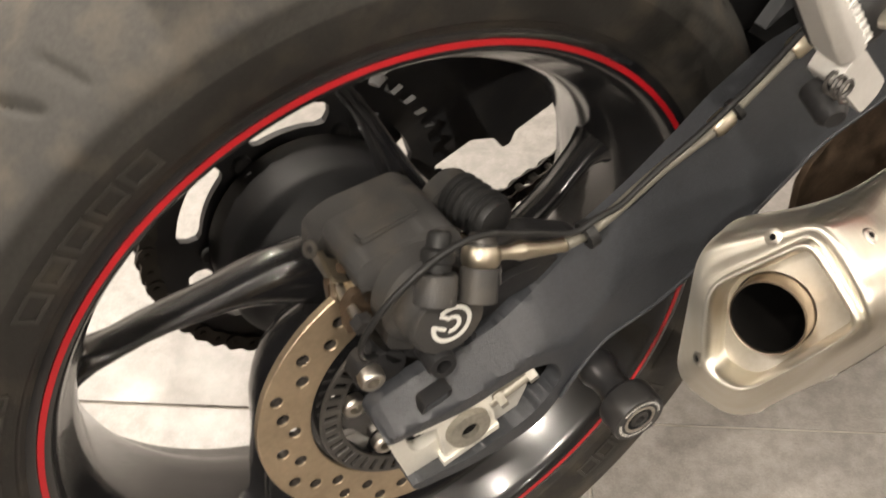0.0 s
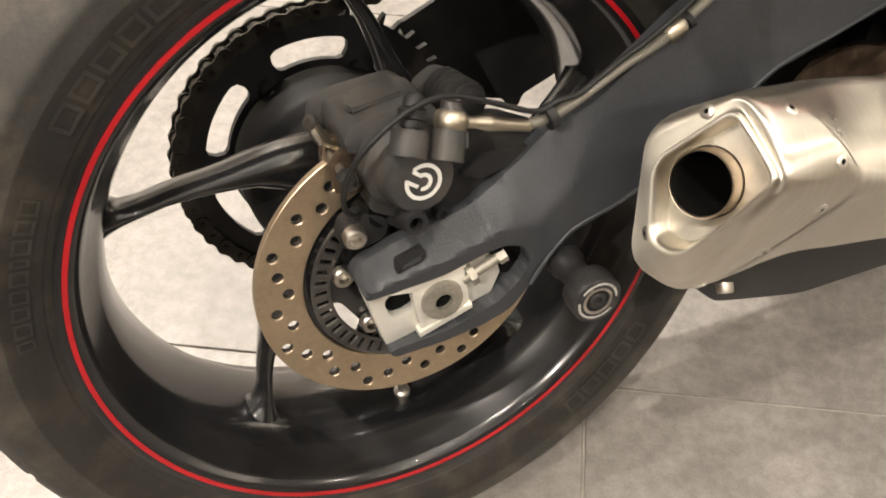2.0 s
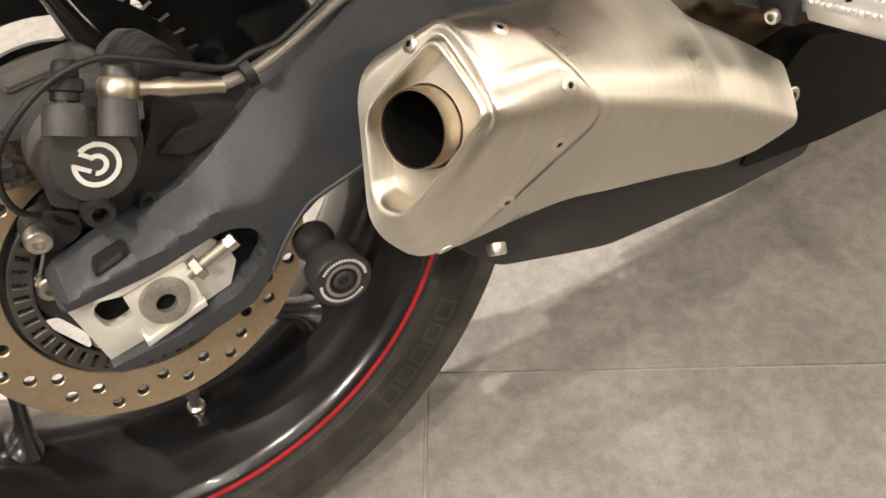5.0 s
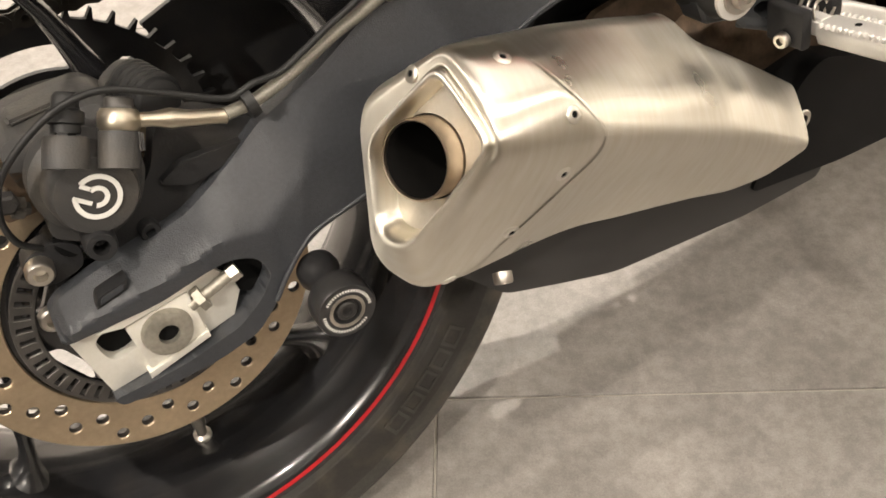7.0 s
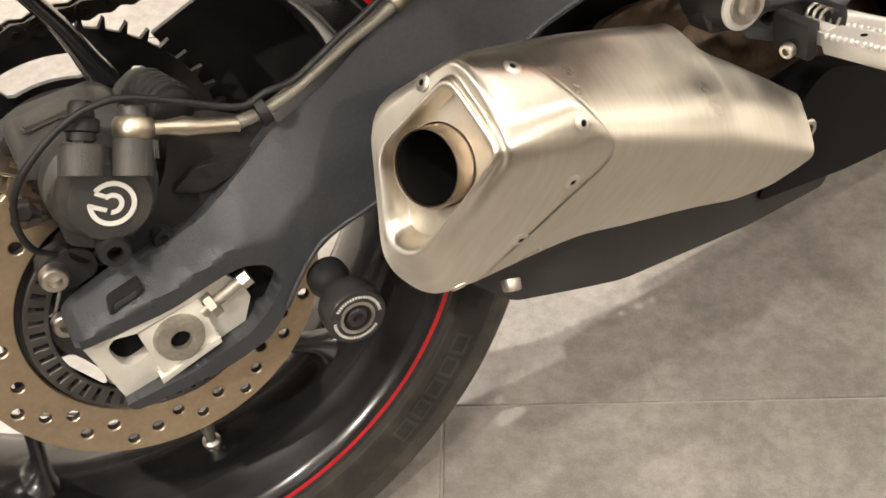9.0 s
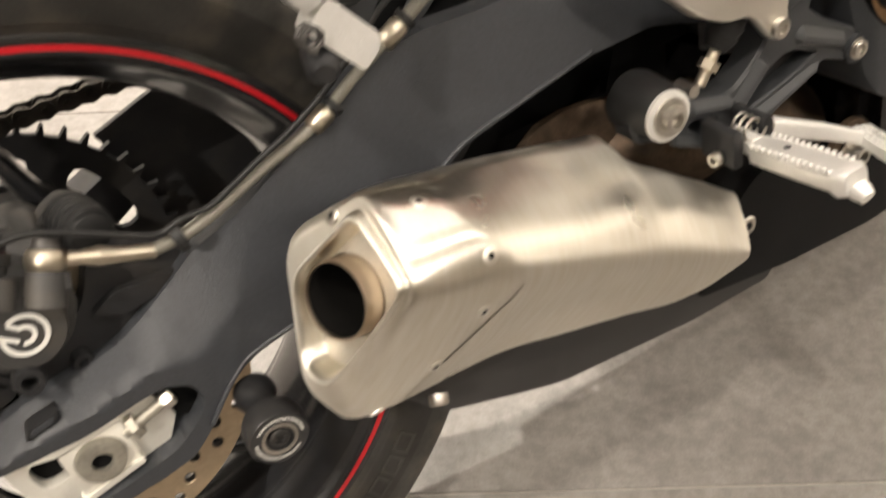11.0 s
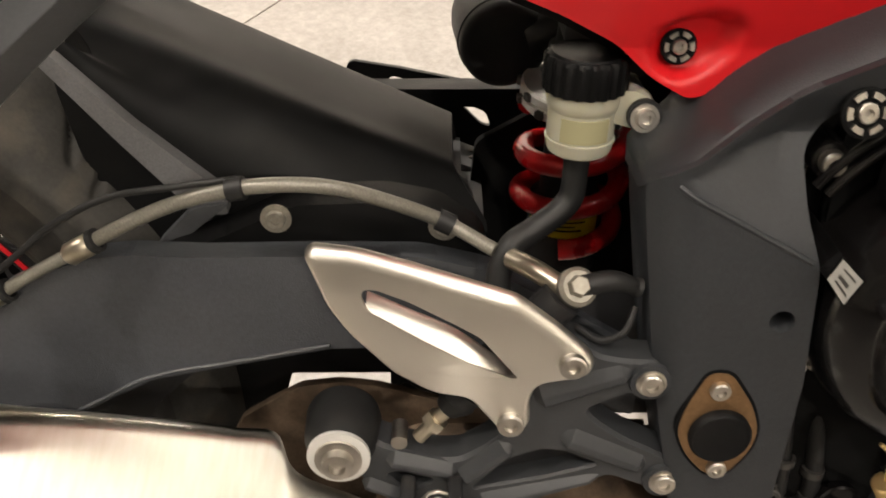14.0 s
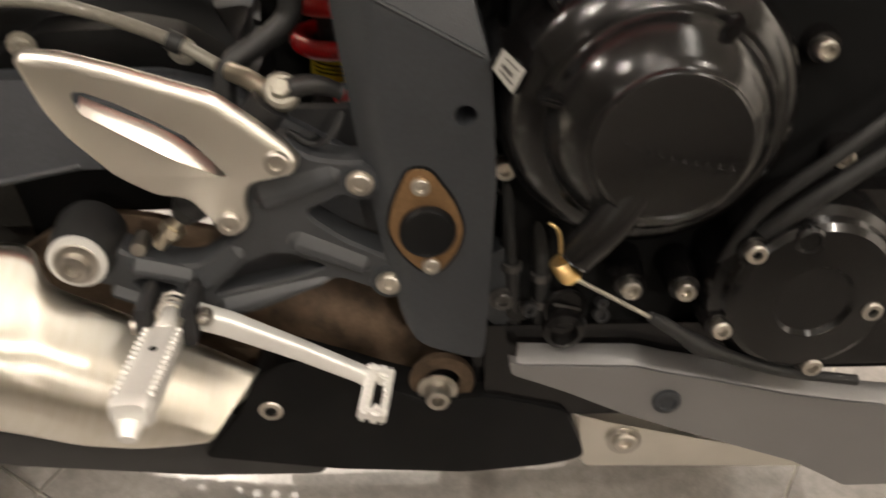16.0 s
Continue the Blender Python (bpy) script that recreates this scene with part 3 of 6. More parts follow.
    for k in range(6):
        a = radians(SLOT_0 + 30 + 60 * k)
        bolt((0.075 * math.cos(a), CHAIN_Y - 0.003, 0.075 * math.sin(a)), r=0.007, parent=wheel, material=CAST_BLACK, head=0.006, socket=False)
    # air valve and balance weight on the barrel
    part("air_valve", lathe([(0.0, 0.0), (0.007, 0.0), (0.007, 0.004), (0.0042, 0.006), (0.0042, 0.018), (0.0052, 0.019), (0.0052, 0.030), (0.0, 0.031)], (0.0, -0.018, -0.193), (0.05, -0.25, 1), 18), BOLT_STEEL, wheel)
    return wheel


def chain_link():
    """One roller link: two pairs of waisted plates on two pins, along x."""
    p, bm = 0.015875, bmesh.new()
    wide = [(-p / 2 + 0.0072 * math.cos(a), 0.0072 * math.sin(a)) for a in np.linspace(math.pi / 2, 3 * math.pi / 2, 7)] + [(0, -0.0052)] + \
           [(p / 2 + 0.0072 * math.cos(a), 0.0072 * math.sin(a)) for a in np.linspace(-math.pi / 2, math.pi / 2, 7)] + [(0, 0.0052)]
    return wide, bm


def chain():
    """The drive chain: round the rear sprocket and along both runs to the hidden front sprocket."""
    p, r = 0.015875, 0.1187
    front, rf = Vector((0.60, 0, 0.075)), 0.042
    ahead = math.atan2(front.z, front.x)
    lean = math.asin((r - rf) / front.length)
    up, down = ahead + math.pi / 2 - lean, ahead - math.pi / 2 + lean
    line = []
    a = up
    while a < down + 2 * math.pi:
        line.append(Vector((r * math.cos(a), 0, r * math.sin(a))))
        a += p / r
    last, first = line[-1], line[0]
    for start, ang, ahead_list in ((first, up, False), (last, down + 2 * math.pi, True)):
        n = Vector((math.cos(ang), 0, math.sin(ang)))
        end = front + n * rf
        steps = int((end - start).length / p)
        run = [start + (end - start) * (i / steps) for i in range(1, steps + 1)]
        line = run[::-1] + line if not ahead_list else line + run
    root = new("drive_chain")
    root.parent = BIKE
    tagged(root, "oily dark steel drive chain")
    made = {}
    for i, (a, b) in enumerate(zip(line, line[1:])):
        d, m = b - a, (a + b) / 2
        key = i % 2
        pose_m = Matrix.Translation((m.x, CHAIN_Y, m.z)) @ Matrix.Rotation(-math.atan2(d.z, d.x), 4, "Y")
        if key in made:
            shared("link", made[key], root, pose_m)
            continue
        wide, bm = chain_link()
        y = 0.0072 if key else 0.0052
        for s in (-1, 1):
            plate(wide, s * y - 0.0009, s * y + 0.0009, 0, bm=bm)
        for s in (-1, 1):
            lathe([(0.0, -0.0095), (0.0026, -0.0095), (0.0026, 0.0095), (0.0, 0.0095)], (s * p / 2, 0, 0), segs=8, bm=bm)
            if key:
                lathe([(0.0, -0.005), (0.0051, -0.005), (0.0051, 0.005), (0.0, 0.005)], (s * p / 2, 0, 0), segs=10, bm=bm)
        ob = part("link", bm, CHAIN_STEEL, root, smooth=30)
        ob.matrix_basis = pose_m
        made[key] = ob


def swingarm():
    arm = new("swingarm")
    arm.parent = BIKE
    tagged(arm, "dark grey powder-coated swingarm")
    upper = [(-0.046, 0.021), (-0.0475, 0.031), (-0.040, 0.038), (-0.015, 0.0465), (0.020, 0.052), (0.042, 0.057), (0.060, 0.067), (0.080, 0.080), (0.098, 0.093), (0.130, 0.108), (0.162, 0.125), (0.196, 0.145),
             (0.237, 0.1615), (0.262, 0.1640), (0.300, 0.1615), (0.360, 0.1615), (0.420, 0.160), (0.460, 0.150), (0.500, 0.128), (0.545, 0.100)]
    lower = [(0.545, 0.060), (0.480, 0.092), (0.420, 0.110), (0.370, 0.1095), (0.316, 0.0995), (0.269, 0.0905), (0.236, 0.0735), (0.195, 0.0520), (0.144, 0.032), (0.106, 0.0235), (0.092, 0.016), (0.078, 0.002),
             (0.066, -0.014), (0.052, -0.026), (0.028, -0.0310), (-0.034, -0.0330), (-0.038, -0.0265), (0.010, -0.0225), (0.044, -0.0155), (0.060, -0.005), (0.071, 0.008), (0.066, 0.024), (0.052, 0.0300), (0.038, 0.0290), (0.010, 0.0240)]
    line = fillet(upper + lower, 0.005, 3)
    ux, uz = zip(*upper[1:])
    lx, lz = zip(*sorted([(-0.05, 0.020), (0.010, 0.0240), (0.045, 0.0300), (0.060, 0.022), (0.075, 0.002)] + lower[1:11]))

    def lay(x, z):
        return 0.014 * max(0.0, min(1.0, (x - 0.14) / 0.3)) + 0.005 * max(0, -x / 0.05)

    def facet(x, z):
        top, low = float(np.interp(x, ux, uz)), float(np.interp(x, lx, lz))
        if z < low - 0.002 and x < 0.1:
            return 0.002
        u = min(1.0, max(0.0, (z - low) / max(0.004, top - low)))
        if x < 0.085:
            return 0.022 * max(0.0, u - 0.48) / 0.52 if u > 0.48 else 0.004 * (0.48 - u)
        blend = min(1.0, (x - 0.085) / 0.05)
        blend = blend * blend * (3 - 2 * blend)
        return (0.022 * max(0.0, u - 0.48) / 0.52) * (1 - blend) + 0.014 * u * blend
    part("arm_beam", plate(line, -0.1430, -0.112, 0.0022, fall=lay, segs=2, grid=0.004, swell=facet), ARM_GREY, arm, smooth=50)
    # thin welded-looking lip along the lower edge
    lip = [(x, -0.1425 + lay(x, z), z + 0.0008) for x, z in ((0.068, -0.010), (0.080, 0.0045), (0.093, 0.017), (0.106, 0.0245), (0.144, 0.033), (0.195, 0.053), (0.236, 0.0745), (0.269, 0.0915), (0.316, 0.1005), (0.370, 0.1105))]
    part("arm_lip", tube(lip, 0.0016, 8), ARM_GREY, arm)
    part("arm_mark", plate(fillet([(-0.0235, 0.0355), (-0.004, 0.0395), (-0.002, 0.0455), (-0.0200, 0.0420)], 0.0015, 2), -0.1385, -0.128, 0.0010), CAST_BLACK, arm)
    part("arm_mark_label", plate(fillet([(-0.0205, 0.0372), (-0.0065, 0.0402), (-0.0055, 0.0437), (-0.0185, 0.0410)], 0.001, 2), -0.1392, -0.1380, 0.0003), ARM_GREY, arm)
    part("arm_web", plate(fillet([(0.180, 0.050), (0.236, 0.078), (0.300, 0.100), (0.330, 0.108), (0.300, 0.092), (0.264, 0.058), (0.240, 0.020), (0.200, 0.015)], 0.004, 2), -0.1150, -0.1080, 0.002), CAST_BLACK, arm, "black inner web under the arm")
    # left arm and the bridge between the two
    left = [(x, z) for x, z in [(-0.046, 0.010), (-0.02, 0.022), (0.060, 0.030), (0.100, 0.048), (0.150, 0.070), (0.230, 0.110)] + [(0.300, 0.150), (0.440, 0.128), (0.545, 0.090)] + lower[:8] + [(0.10, 0.01), (0.03, -0.03), (-0.04, -0.02)]]
    part("left_arm_beam", plate(fillet(left, 0.006, 2), 0.125, 0.165, 0.004, fall=lambda x, z: -0.05 * max(0.0, min(1.0, (x - 0.16) / 0.3))), CAST_BLACK, arm, smooth=50)
    part("chain_slider_plate", plate(fillet([(0.155, 0.099), (0.089, 0.077), (0.093, 0.071), (0.106, -0.022), (0.118, -0.026), (0.160, -0.014), (0.182, -0.022), (0.190, -0.036), (0.198, -0.034), (0.203, -0.024), (0.242, -0.012), (0.254, 0.053), (0.262, 0.110), (0.200, 0.118)], 0.003, 3), 0.118, 0.124, 0.001), CAST_BLACK, arm, "black chain guard plate behind the wheel")
    part("arm_bridge", box((0.425, 0.02, 0.105), (0.07, 0.20, 0.06), 0.015), CAST_BLACK, arm)
    # axle end: light machined plate, sliding block, adjuster and nut
    part("axle_plate", plate([(-0.0455, 0.022), (0.036, 0.030), (0.050, 0.012), (0.052, 0.000), (0.044, -0.0145), (0.010, -0.0215), (-0.036, -0.0265)], -0.1300, -0.118, 0.001,
                             [fillet([(-0.034, 0.0125), (-0.010, 0.0165), (-0.008, -0.004), (-0.029, -0.0085)], 0.009, 5)]), ALU_RAW, arm, "bare machined aluminium axle plate")
    part("axle_recess", plate(fillet([(0.034, 0.030), (0.056, 0.030), (0.070, 0.018), (0.071, 0.006), (0.058, -0.006), (0.045, 0.004)], 0.003, 2), -0.1275, -0.116, 0), MATT, arm)
    part("axle_bore", box((-0.021, -0.1195, 0.004), (0.030, 0.004, 0.026), 0.001), MATT, arm)
    part("axle_block", plate(fillet([(-0.0150, 0.0150), (0.0235, 0.0195), (0.0250, -0.0115), (-0.0120, -0.0190)], 0.002, 2), -0.1360, -0.128, 0.001), ALU_RAW, arm)
    part("axle_nut", lathe([(0.0062, 0.130), (0.0062, 0.1405), (0.0105, 0.1412), (0.0140, 0.1400), (0.0150, 0.1360)], (0.005, 0, 0.001), segs=40, closed=True), ALU_DULL, arm, "round axle end with a drilled hole")
    part("axle_core", lathe([(0, 0.130), (0.0066, 0.130), (0.0066, 0.1368), (0, 0.1368)], (0.005, 0, 0.001), segs=24), MATT, arm)
    part("axle_rail", plate([(-0.030, 0.0205), (0.024, 0.0268), (0.024, 0.0215), (-0.016, 0.0170)], -0.1385, -0.130, 0.0006), ALU_RAW, arm)
    part("axle_foot", plate([(-0.014, -0.0200), (0.026, -0.0110), (0.026, -0.0155), (-0.014, -0.0245)], -0.1375, -0.130, 0.0006), ALU_RAW, arm)
    part("adjuster_screw", tube([(0.022, -0.134, 0.008), (0.054, -0.135, 0.0185)], 0.0036, 12, smooth=False), ALU_DULL, arm)
    for d, r, h, m in ((0.0050, 0.0078, 0.005, ALU_DULL), (0.028, 0.0056, 0.006, BOLT_STEEL)):
        p = Vector((0.022, -0.134, 0.008)) + Vector((0.95, -0.03, 0.31)) * d
        part("adjuster_nut", lathe([(0, 0), (r, 0), (r, h), (0, h)], p, (0.95, -0.03, 0.31), 6), m, arm, smooth=20)
    # paddock-stand spool
    spool = part("stand_spool", lathe([(0.0, 0.0), (0.0125, 0.0), (0.0130, 0.006), (0.0105, 0.012), (0.0100, 0.020), (0.0120, 0.027), (0.0172, 0.031), (0.0180, 0.034), (0.0180, 0.0465), (0.0172, 0.0480),
                                       (0.0085, 0.0480), (0.0078, 0.0455), (0, 0.0455)], (0.0975, -0.137, -0.004), (-0.04, -1, -0.03), 40), SPOOL_BLACK, arm, "black paddock-stand spool", smooth=35)
    x, y, z = axes_of((-0.04, -1, -0.03))
    face = Vector((0.0975, -0.137, -0.004)) + z * 0.0482
    part("spool_ring", lathe([(0.0088, 0), (0.0108, 0.0), (0.0108, 0.0006), (0.0088, 0.0006)], face - z * 0.0003, z, 36, closed=True), BOLT_STEEL, spool, "thin silver ring")
    for a0, span in ((10, 150), (195, 150)):
        bm = bmesh.new()
        for k in range(int(span / 7)):
            a = radians(a0 + 7 * k)
            c = face + (x * math.cos(a) + y * math.sin(a)) * 0.0138
            t = x * -math.sin(a) + y * math.cos(a)
            nrm = x * math.cos(a) + y * math.sin(a)
            vs = [bm.verts.new(c + t * s * 0.0005 + nrm * q * 0.0009) for s, q in ((-1, -1), (1, -1), (1, 1), (-1, 1))]
            bm.faces.new(vs)
        part("spool_marking", bm, WHITE_PAINT, spool, kind="stuff")
    bolt(face - z * 0.003, z, r=0.0062, parent=spool, material=CAST_BLACK, head=0.0035)
    return arm


def rear_brake():
    cal = new("brake_caliper")
    cal.parent = BIKE
    tagged(cal, "dusty dark grey single-piston rear brake caliper")
    # body over the disc: bridge, inner half and round piston housing
    part("caliper_body", plate(fillet([(-0.024, 0.086), (-0.025, 0.104), (-0.020, 0.117), (-0.004, 0.122), (0.022, 0.120), (0.032, 0.108), (0.032, 0.088), (0.022, 0.070), (0.006, 0.060), (-0.010, 0.060), (-0.028, 0.072)], 0.008, 4),
                               -0.1140, -0.098, 0.004, segs=3), CALIPER_GREY, cal, smooth=50)
    part("caliper_bridge", plate(fillet([(-0.030, 0.098), (-0.032, 0.118), (-0.028, 0.1245), (-0.006, 0.1265), (0.018, 0.1275), (0.030, 0.1230), (0.032, 0.112), (0.024, 0.098)], 0.005, 4), -0.103, -0.056, 0.005, segs=3,
                                 grid=0.006, swell=lambda x, z: 0.004 * max(0.0, z - 0.115) / 0.010), CALIPER_GREY, cal, smooth=40)
    part("bridge_rib", box((-0.002, -0.0805, 0.1275), (0.040, 0.010, 0.004), 0.0018, pose(0, 0, 0, 0, 0, 6)), CALIPER_GREY, cal)
    part("inner_half", plate(fillet([(-0.040, 0.092), (-0.036, 0.116), (-0.020, 0.1225), (0.024, 0.1225), (0.036, 0.110), (0.032, 0.088)], 0.006, 4), -0.058, -0.036, 0.004, segs=2), CALIPER_GREY, cal)
    boot = [(0, 0), (0.0125, 0)]
    for k in range(5):
        boot += [(0.0150, 0.0015 + 0.0062 * k), (0.0150, 0.0040 + 0.0062 * k), (0.0132, 0.0048 + 0.0062 * k), (0.0132, 0.0062 + 0.0062 * k)]
    part("slide_boot", lathe(boot + [(0.0120, 0.0335), (0.0085, 0.0350), (0, 0.0355)], (0.0465, -0.070, 0.1165), (0.22, -1, -0.04), 32), HOSE_RUBBER, cal, "ribbed black rubber slide boot", smooth=35)
    part("slide_pin_lug", plate(fillet([(0.026, 0.098), (0.030, 0.122), (0.046, 0.130), (0.060, 0.122), (0.062, 0.106), (0.048, 0.096)], 0.006, 4), -0.072, -0.060, 0.003), CALIPER_GREY, cal)
    housing = part("piston_housing", lathe([(0.0, 0.0), (0.029, 0.0), (0.029, 0.014), (0.0240, 0.018), (0.0225, 0.033), (0.0208, 0.0362), (0.0, 0.0372)], (0.001, -0.101, 0.096), (0.03, -1, 0.03), 48), CALIPER_GREY, cal, smooth=35)
    # round badge: a broken ring with a hook, drawn as plain shapes
    x, y, z = Vector((1, 0.03, 0)).normalized(), Vector((0, 0.03, 1)).normalized(), Vector((0.03, -1, 0.03)).normalized()
    c = Vector((0.001, -0.101, 0.096)) + z * 0.0374
    for r0, r1, a0, a1 in ((0.0098, 0.0124, -205, 118), (0.0035, 0.0060, -120, 118)):
        bm = bmesh.new()
        rows = []
        for k in range(33):
            a = radians(a0 + (a1 - a0) * k / 32)
            d = x * math.cos(a) + y * math.sin(a)
            rows.append([bm.verts.new(c + d * r + z * h) for r, h in ((r0, 0), (r0, 0.0005), (r1, 0.0005), (r1, 0))])
        for p, q in zip(rows, rows[1:]):
            for i in range(3):
                bm.faces.new((p[i], q[i], q[i + 1], p[i + 1]))
        part("badge_ring", bm, WHITE_PAINT, housing, "white round badge mark")
    for (u0, v0), (u1, v1) in (((-0.0057, 0.0092), (-0.0013, 0.0048)), ((-0.0114, 0.0044), (-0.0039, -0.0022))):
        bm = bmesh.new()
        d = Vector((u1 - u0, v1 - v0)).normalized() * 0.00115
        q = [bm.verts.new(c + x * (u + s * -d.y) + y * (v + s * d.x) + z * h) for h in (0.0, 0.0005) for u, v, s in ((u0, v0, 1), (u1, v1, 1), (u1, v1, -1), (u0, v0, -1))]
        for f in ((4, 5, 6, 7), (0, 1, 5, 4), (1, 2, 6, 5), (2, 3, 7, 6), (3, 0, 4, 7)):
            bm.faces.new([q[i] for i in f])
        part("badge_bar", bm, WHITE_PAINT, housing)
    # bleed nipple with its rubber cap, banjo tower, pad pin and clip
    lean = Vector((0.41, 0.42, 0.81)).normalized()
    foot = Vector((-0.0050, -0.1375, 0.1190))
    part("bleed_tower", lathe([(0.0, -0.002), (0.0112, -0.002), (0.0112, 0.0125), (0.0102, 0.0140), (0.0, 0.0140)], foot, lean, 28), CALIPER_GREY, cal)
    part("bleed_nipple", lathe([(0.0, 0.0), (0.0052, 0.0), (0.0052, 0.006), (0.0, 0.006)], foot + lean * 0.013, lean, 6), CAST_BLACK, cal, smooth=20)
    part("bleed_cap", lathe([(0.0, -0.002), (0.0072, -0.002), (0.0072, 0.0020), (0.0090, 0.0028), (0.0090, 0.0085), (0.0068, 0.0100), (0.0064, 0.0160), (0.0050, 0.0180), (0, 0.0184)],
                            foot + lean * 0.0175, lean, 28), HOSE_RUBBER, cal, "black rubber bleed cap")
    foot = Vector((0.0185, -0.1400, 0.1105))
    part("banjo_tower", lathe([(0.0, -0.003), (0.0106, -0.003), (0.0102, 0.0155), (0.0, 0.0155)], foot, lean, 28), CALIPER_GREY, cal)
    part("tower_lug", box(foot + Vector((0.0125, 0.0015, 0.0060)), (0.0055, 0.0075, 0.0140), 0.0024, pose(0, 0, 0, -25, 20, 0), segs=3), CALIPER_GREY, cal)
    part("banjo_fitting", lathe([(0.0, 0.0), (0.0092, 0.0), (0.0104, 0.0022), (0.0107, 0.0055), (0.0104, 0.0088), (0.0092, 0.0110), (0.0, 0.0110)], foot + lean * 0.0155, lean, 32), GOLD_ZINC, cal, "yellow-zinc banjo fitting")
    part("banjo_bolt", lathe([(0.0, 0.0), (0.0086, 0.0), (0.0086, 0.0012), (0.0074, 0.0014), (0.0072, 0.0052), (0.0062, 0.0062), (0.0, 0.0062)], foot + lean * 0.0265, lean, 12), STEEL_DARK, cal, smooth=30)
    part("hose_neck", tube([(0.027, -0.1315, 0.1275), (0.042, -0.132, 0.1220), (0.051, -0.132, 0.1185), (0.060, -0.1330, 0.1150), (0.078, -0.133, 0.1085)], [0.0042, 0.0038, 0.0056, 0.0044, 0.0040], 16), GOLD_ZINC, cal, "yellow-zinc hose crimp")
    # pad pin with its eye clip, spring plate and the worn pad at the caliper's rear end
    pin = Vector((-0.0414, -0.0613, 0.1148))
    part("pad_clip", lathe([(0.0024, 0.0), (0.0050, 0.0), (0.0050, 0.0014), (0.0024, 0.0014)], pin, (-0.75, -0.35, 0.55), 20, closed=True), BOLT_STEEL, cal, "bright pad clip eye")
    part("clip_tongue", box(pin + Vector((0.004, -0.008, -0.004)), (0.0055, 0.014, 0.0018), 0.0006, pose(0, 0, 0, 20, 38, 12)), GOLD_ZINC, cal)
    part("pad_spring", box((-0.0365, -0.080, 0.1110), (0.013, 0.018, 0.0022), 0.0008, pose(0, 0, 0, 18, 40, 8)), GOLD_ZINC, cal)
    part("pad_spring_fold", box((-0.0405, -0.089, 0.1040), (0.010, 0.012, 0.0018), 0.0006, pose(0, 0, 0, 30, 60, 0)), STRAW_STEEL, cal)
    for y in (-0.079, -0.100):
        part("brake_pad", plate(fillet([(-0.044, 0.084), (-0.043, 0.104), (-0.036, 0.112), (-0.024, 0.108), (-0.024, 0.084)], 0.003, 3), y - 0.003, y + 0.003, 0.0008), HEAT_STEEL, cal)
    part("pad_pin", tube([(-0.0385, -0.112, 0.1015), (-0.0385, -0.060, 0.1065)], 0.0030, 12, smooth=False), BOLT_STEEL, cal)
    part("pin_head", lathe([(0, 0), (0.0062, 0), (0.0062, 0.0055), (0.0045, 0.0065), (0, 0.0065)], (-0.0385, -0.112, 0.1015), (0, -1, -0.1), 6), CAST_BLACK, cal, smooth=20)
    part("pin_stop", box((-0.035, -0.108, 0.0930), (0.012, 0.012, 0.010), 0.003, pose(0, 0, 0, 12, 30, 0)), CALIPER_GREY, cal)
    # carrier plate reaching down and forward to the swingarm
    part("caliper_carrier", plate(fillet([(-0.020, 0.060), (-0.004, 0.044), (0.020, 0.040), (0.066, 0.060), (0.110, 0.074), (0.104, 0.086), (0.068, 0.108), (0.044, 0.108), (0.034, 0.086), (0.010, 0.062)], 0.006, 3),
                                  -0.112, -0.098, 0.003), CAST_BLACK, cal, "black caliper carrier plate")
    part("carrier_strap", plate(fillet([(0.034, 0.078), (0.050, 0.070), (0.092, 0.076), (0.100, 0.082), (0.074, 0.084), (0.050, 0.086)], 0.004, 3), -0.118, -0.108, 0.002), CAST_BLACK, cal)
    bolt((-0.0060, -0.1220, 0.0690), (-0.05, -1, 0.10), r=0.0088, parent=cal, material=CAST_BLACK, head=0.020)
    bolt((0.020, -0.112, 0.054), r=0.006, parent=cal, material=CAST_BLACK, head=0.008)
    # wheel speed sensor over its ring
    sensor = new("wheel_speed_sensor")
    sensor.parent = BIKE
    tagged(sensor, "black wheel speed sensor with its cable")
    part("sensor_body", plate(fillet([(-0.050, 0.050), (-0.046, 0.066), (-0.030, 0.070), (-0.016, 0.062), (-0.018, 0.048), (-0.036, 0.044)], 0.006, 4), -0.113, -0.099, 0.003, segs=3), CAST_BLACK, sensor)
    bolt((-0.040, -0.112, 0.058), (-0.1, -1, -0.1), r=0.0078, parent=sensor, head=0.008)
    part("sensor_head", lathe([(0, 0), (0.010, 0), (0.010, 0.018), (0, 0.018)], (-0.026, -0.094, 0.060), (0.4, -0.9, 0.3), 20), PLASTIC, sensor)
    part("sensor_cable", tube([(-0.034, -0.112, 0.068), (-0.043, -0.118, 0.080), (-0.044, -0.126, 0.100), (-0.036, -0.134, 0.122), (-0.018, -0.137, 0.138), (0.004, -0.138, 0.148), (0.026, -0.138, 0.148), (0.052, -0.138, 0.135),
                               (0.080, -0.138, 0.120), (0.096, -0.138, 0.122), (0.112, -0.1365, 0.1215), (0.128, -0.1345, 0.1265), (0.145, -0.1335, 0.1335), (0.165, -0.1335, 0.1415), (0.190, -0.1350, 0.1560), (0.212, -0.138, 0.1740), (0.235, -0.140, 0.1930),
                               (0.265, -0.140, 0.208), (0.300, -0.140, 0.214), (0.330, -0.141, 0.219)], 0.0019, 10), HOSE_RUBBER, sensor)
    # braided brake hose along the swingarm
    hose = new("brake_hose")
    hose.parent = BIKE
    tagged(hose, "braided brake hose in a clear sleeve")
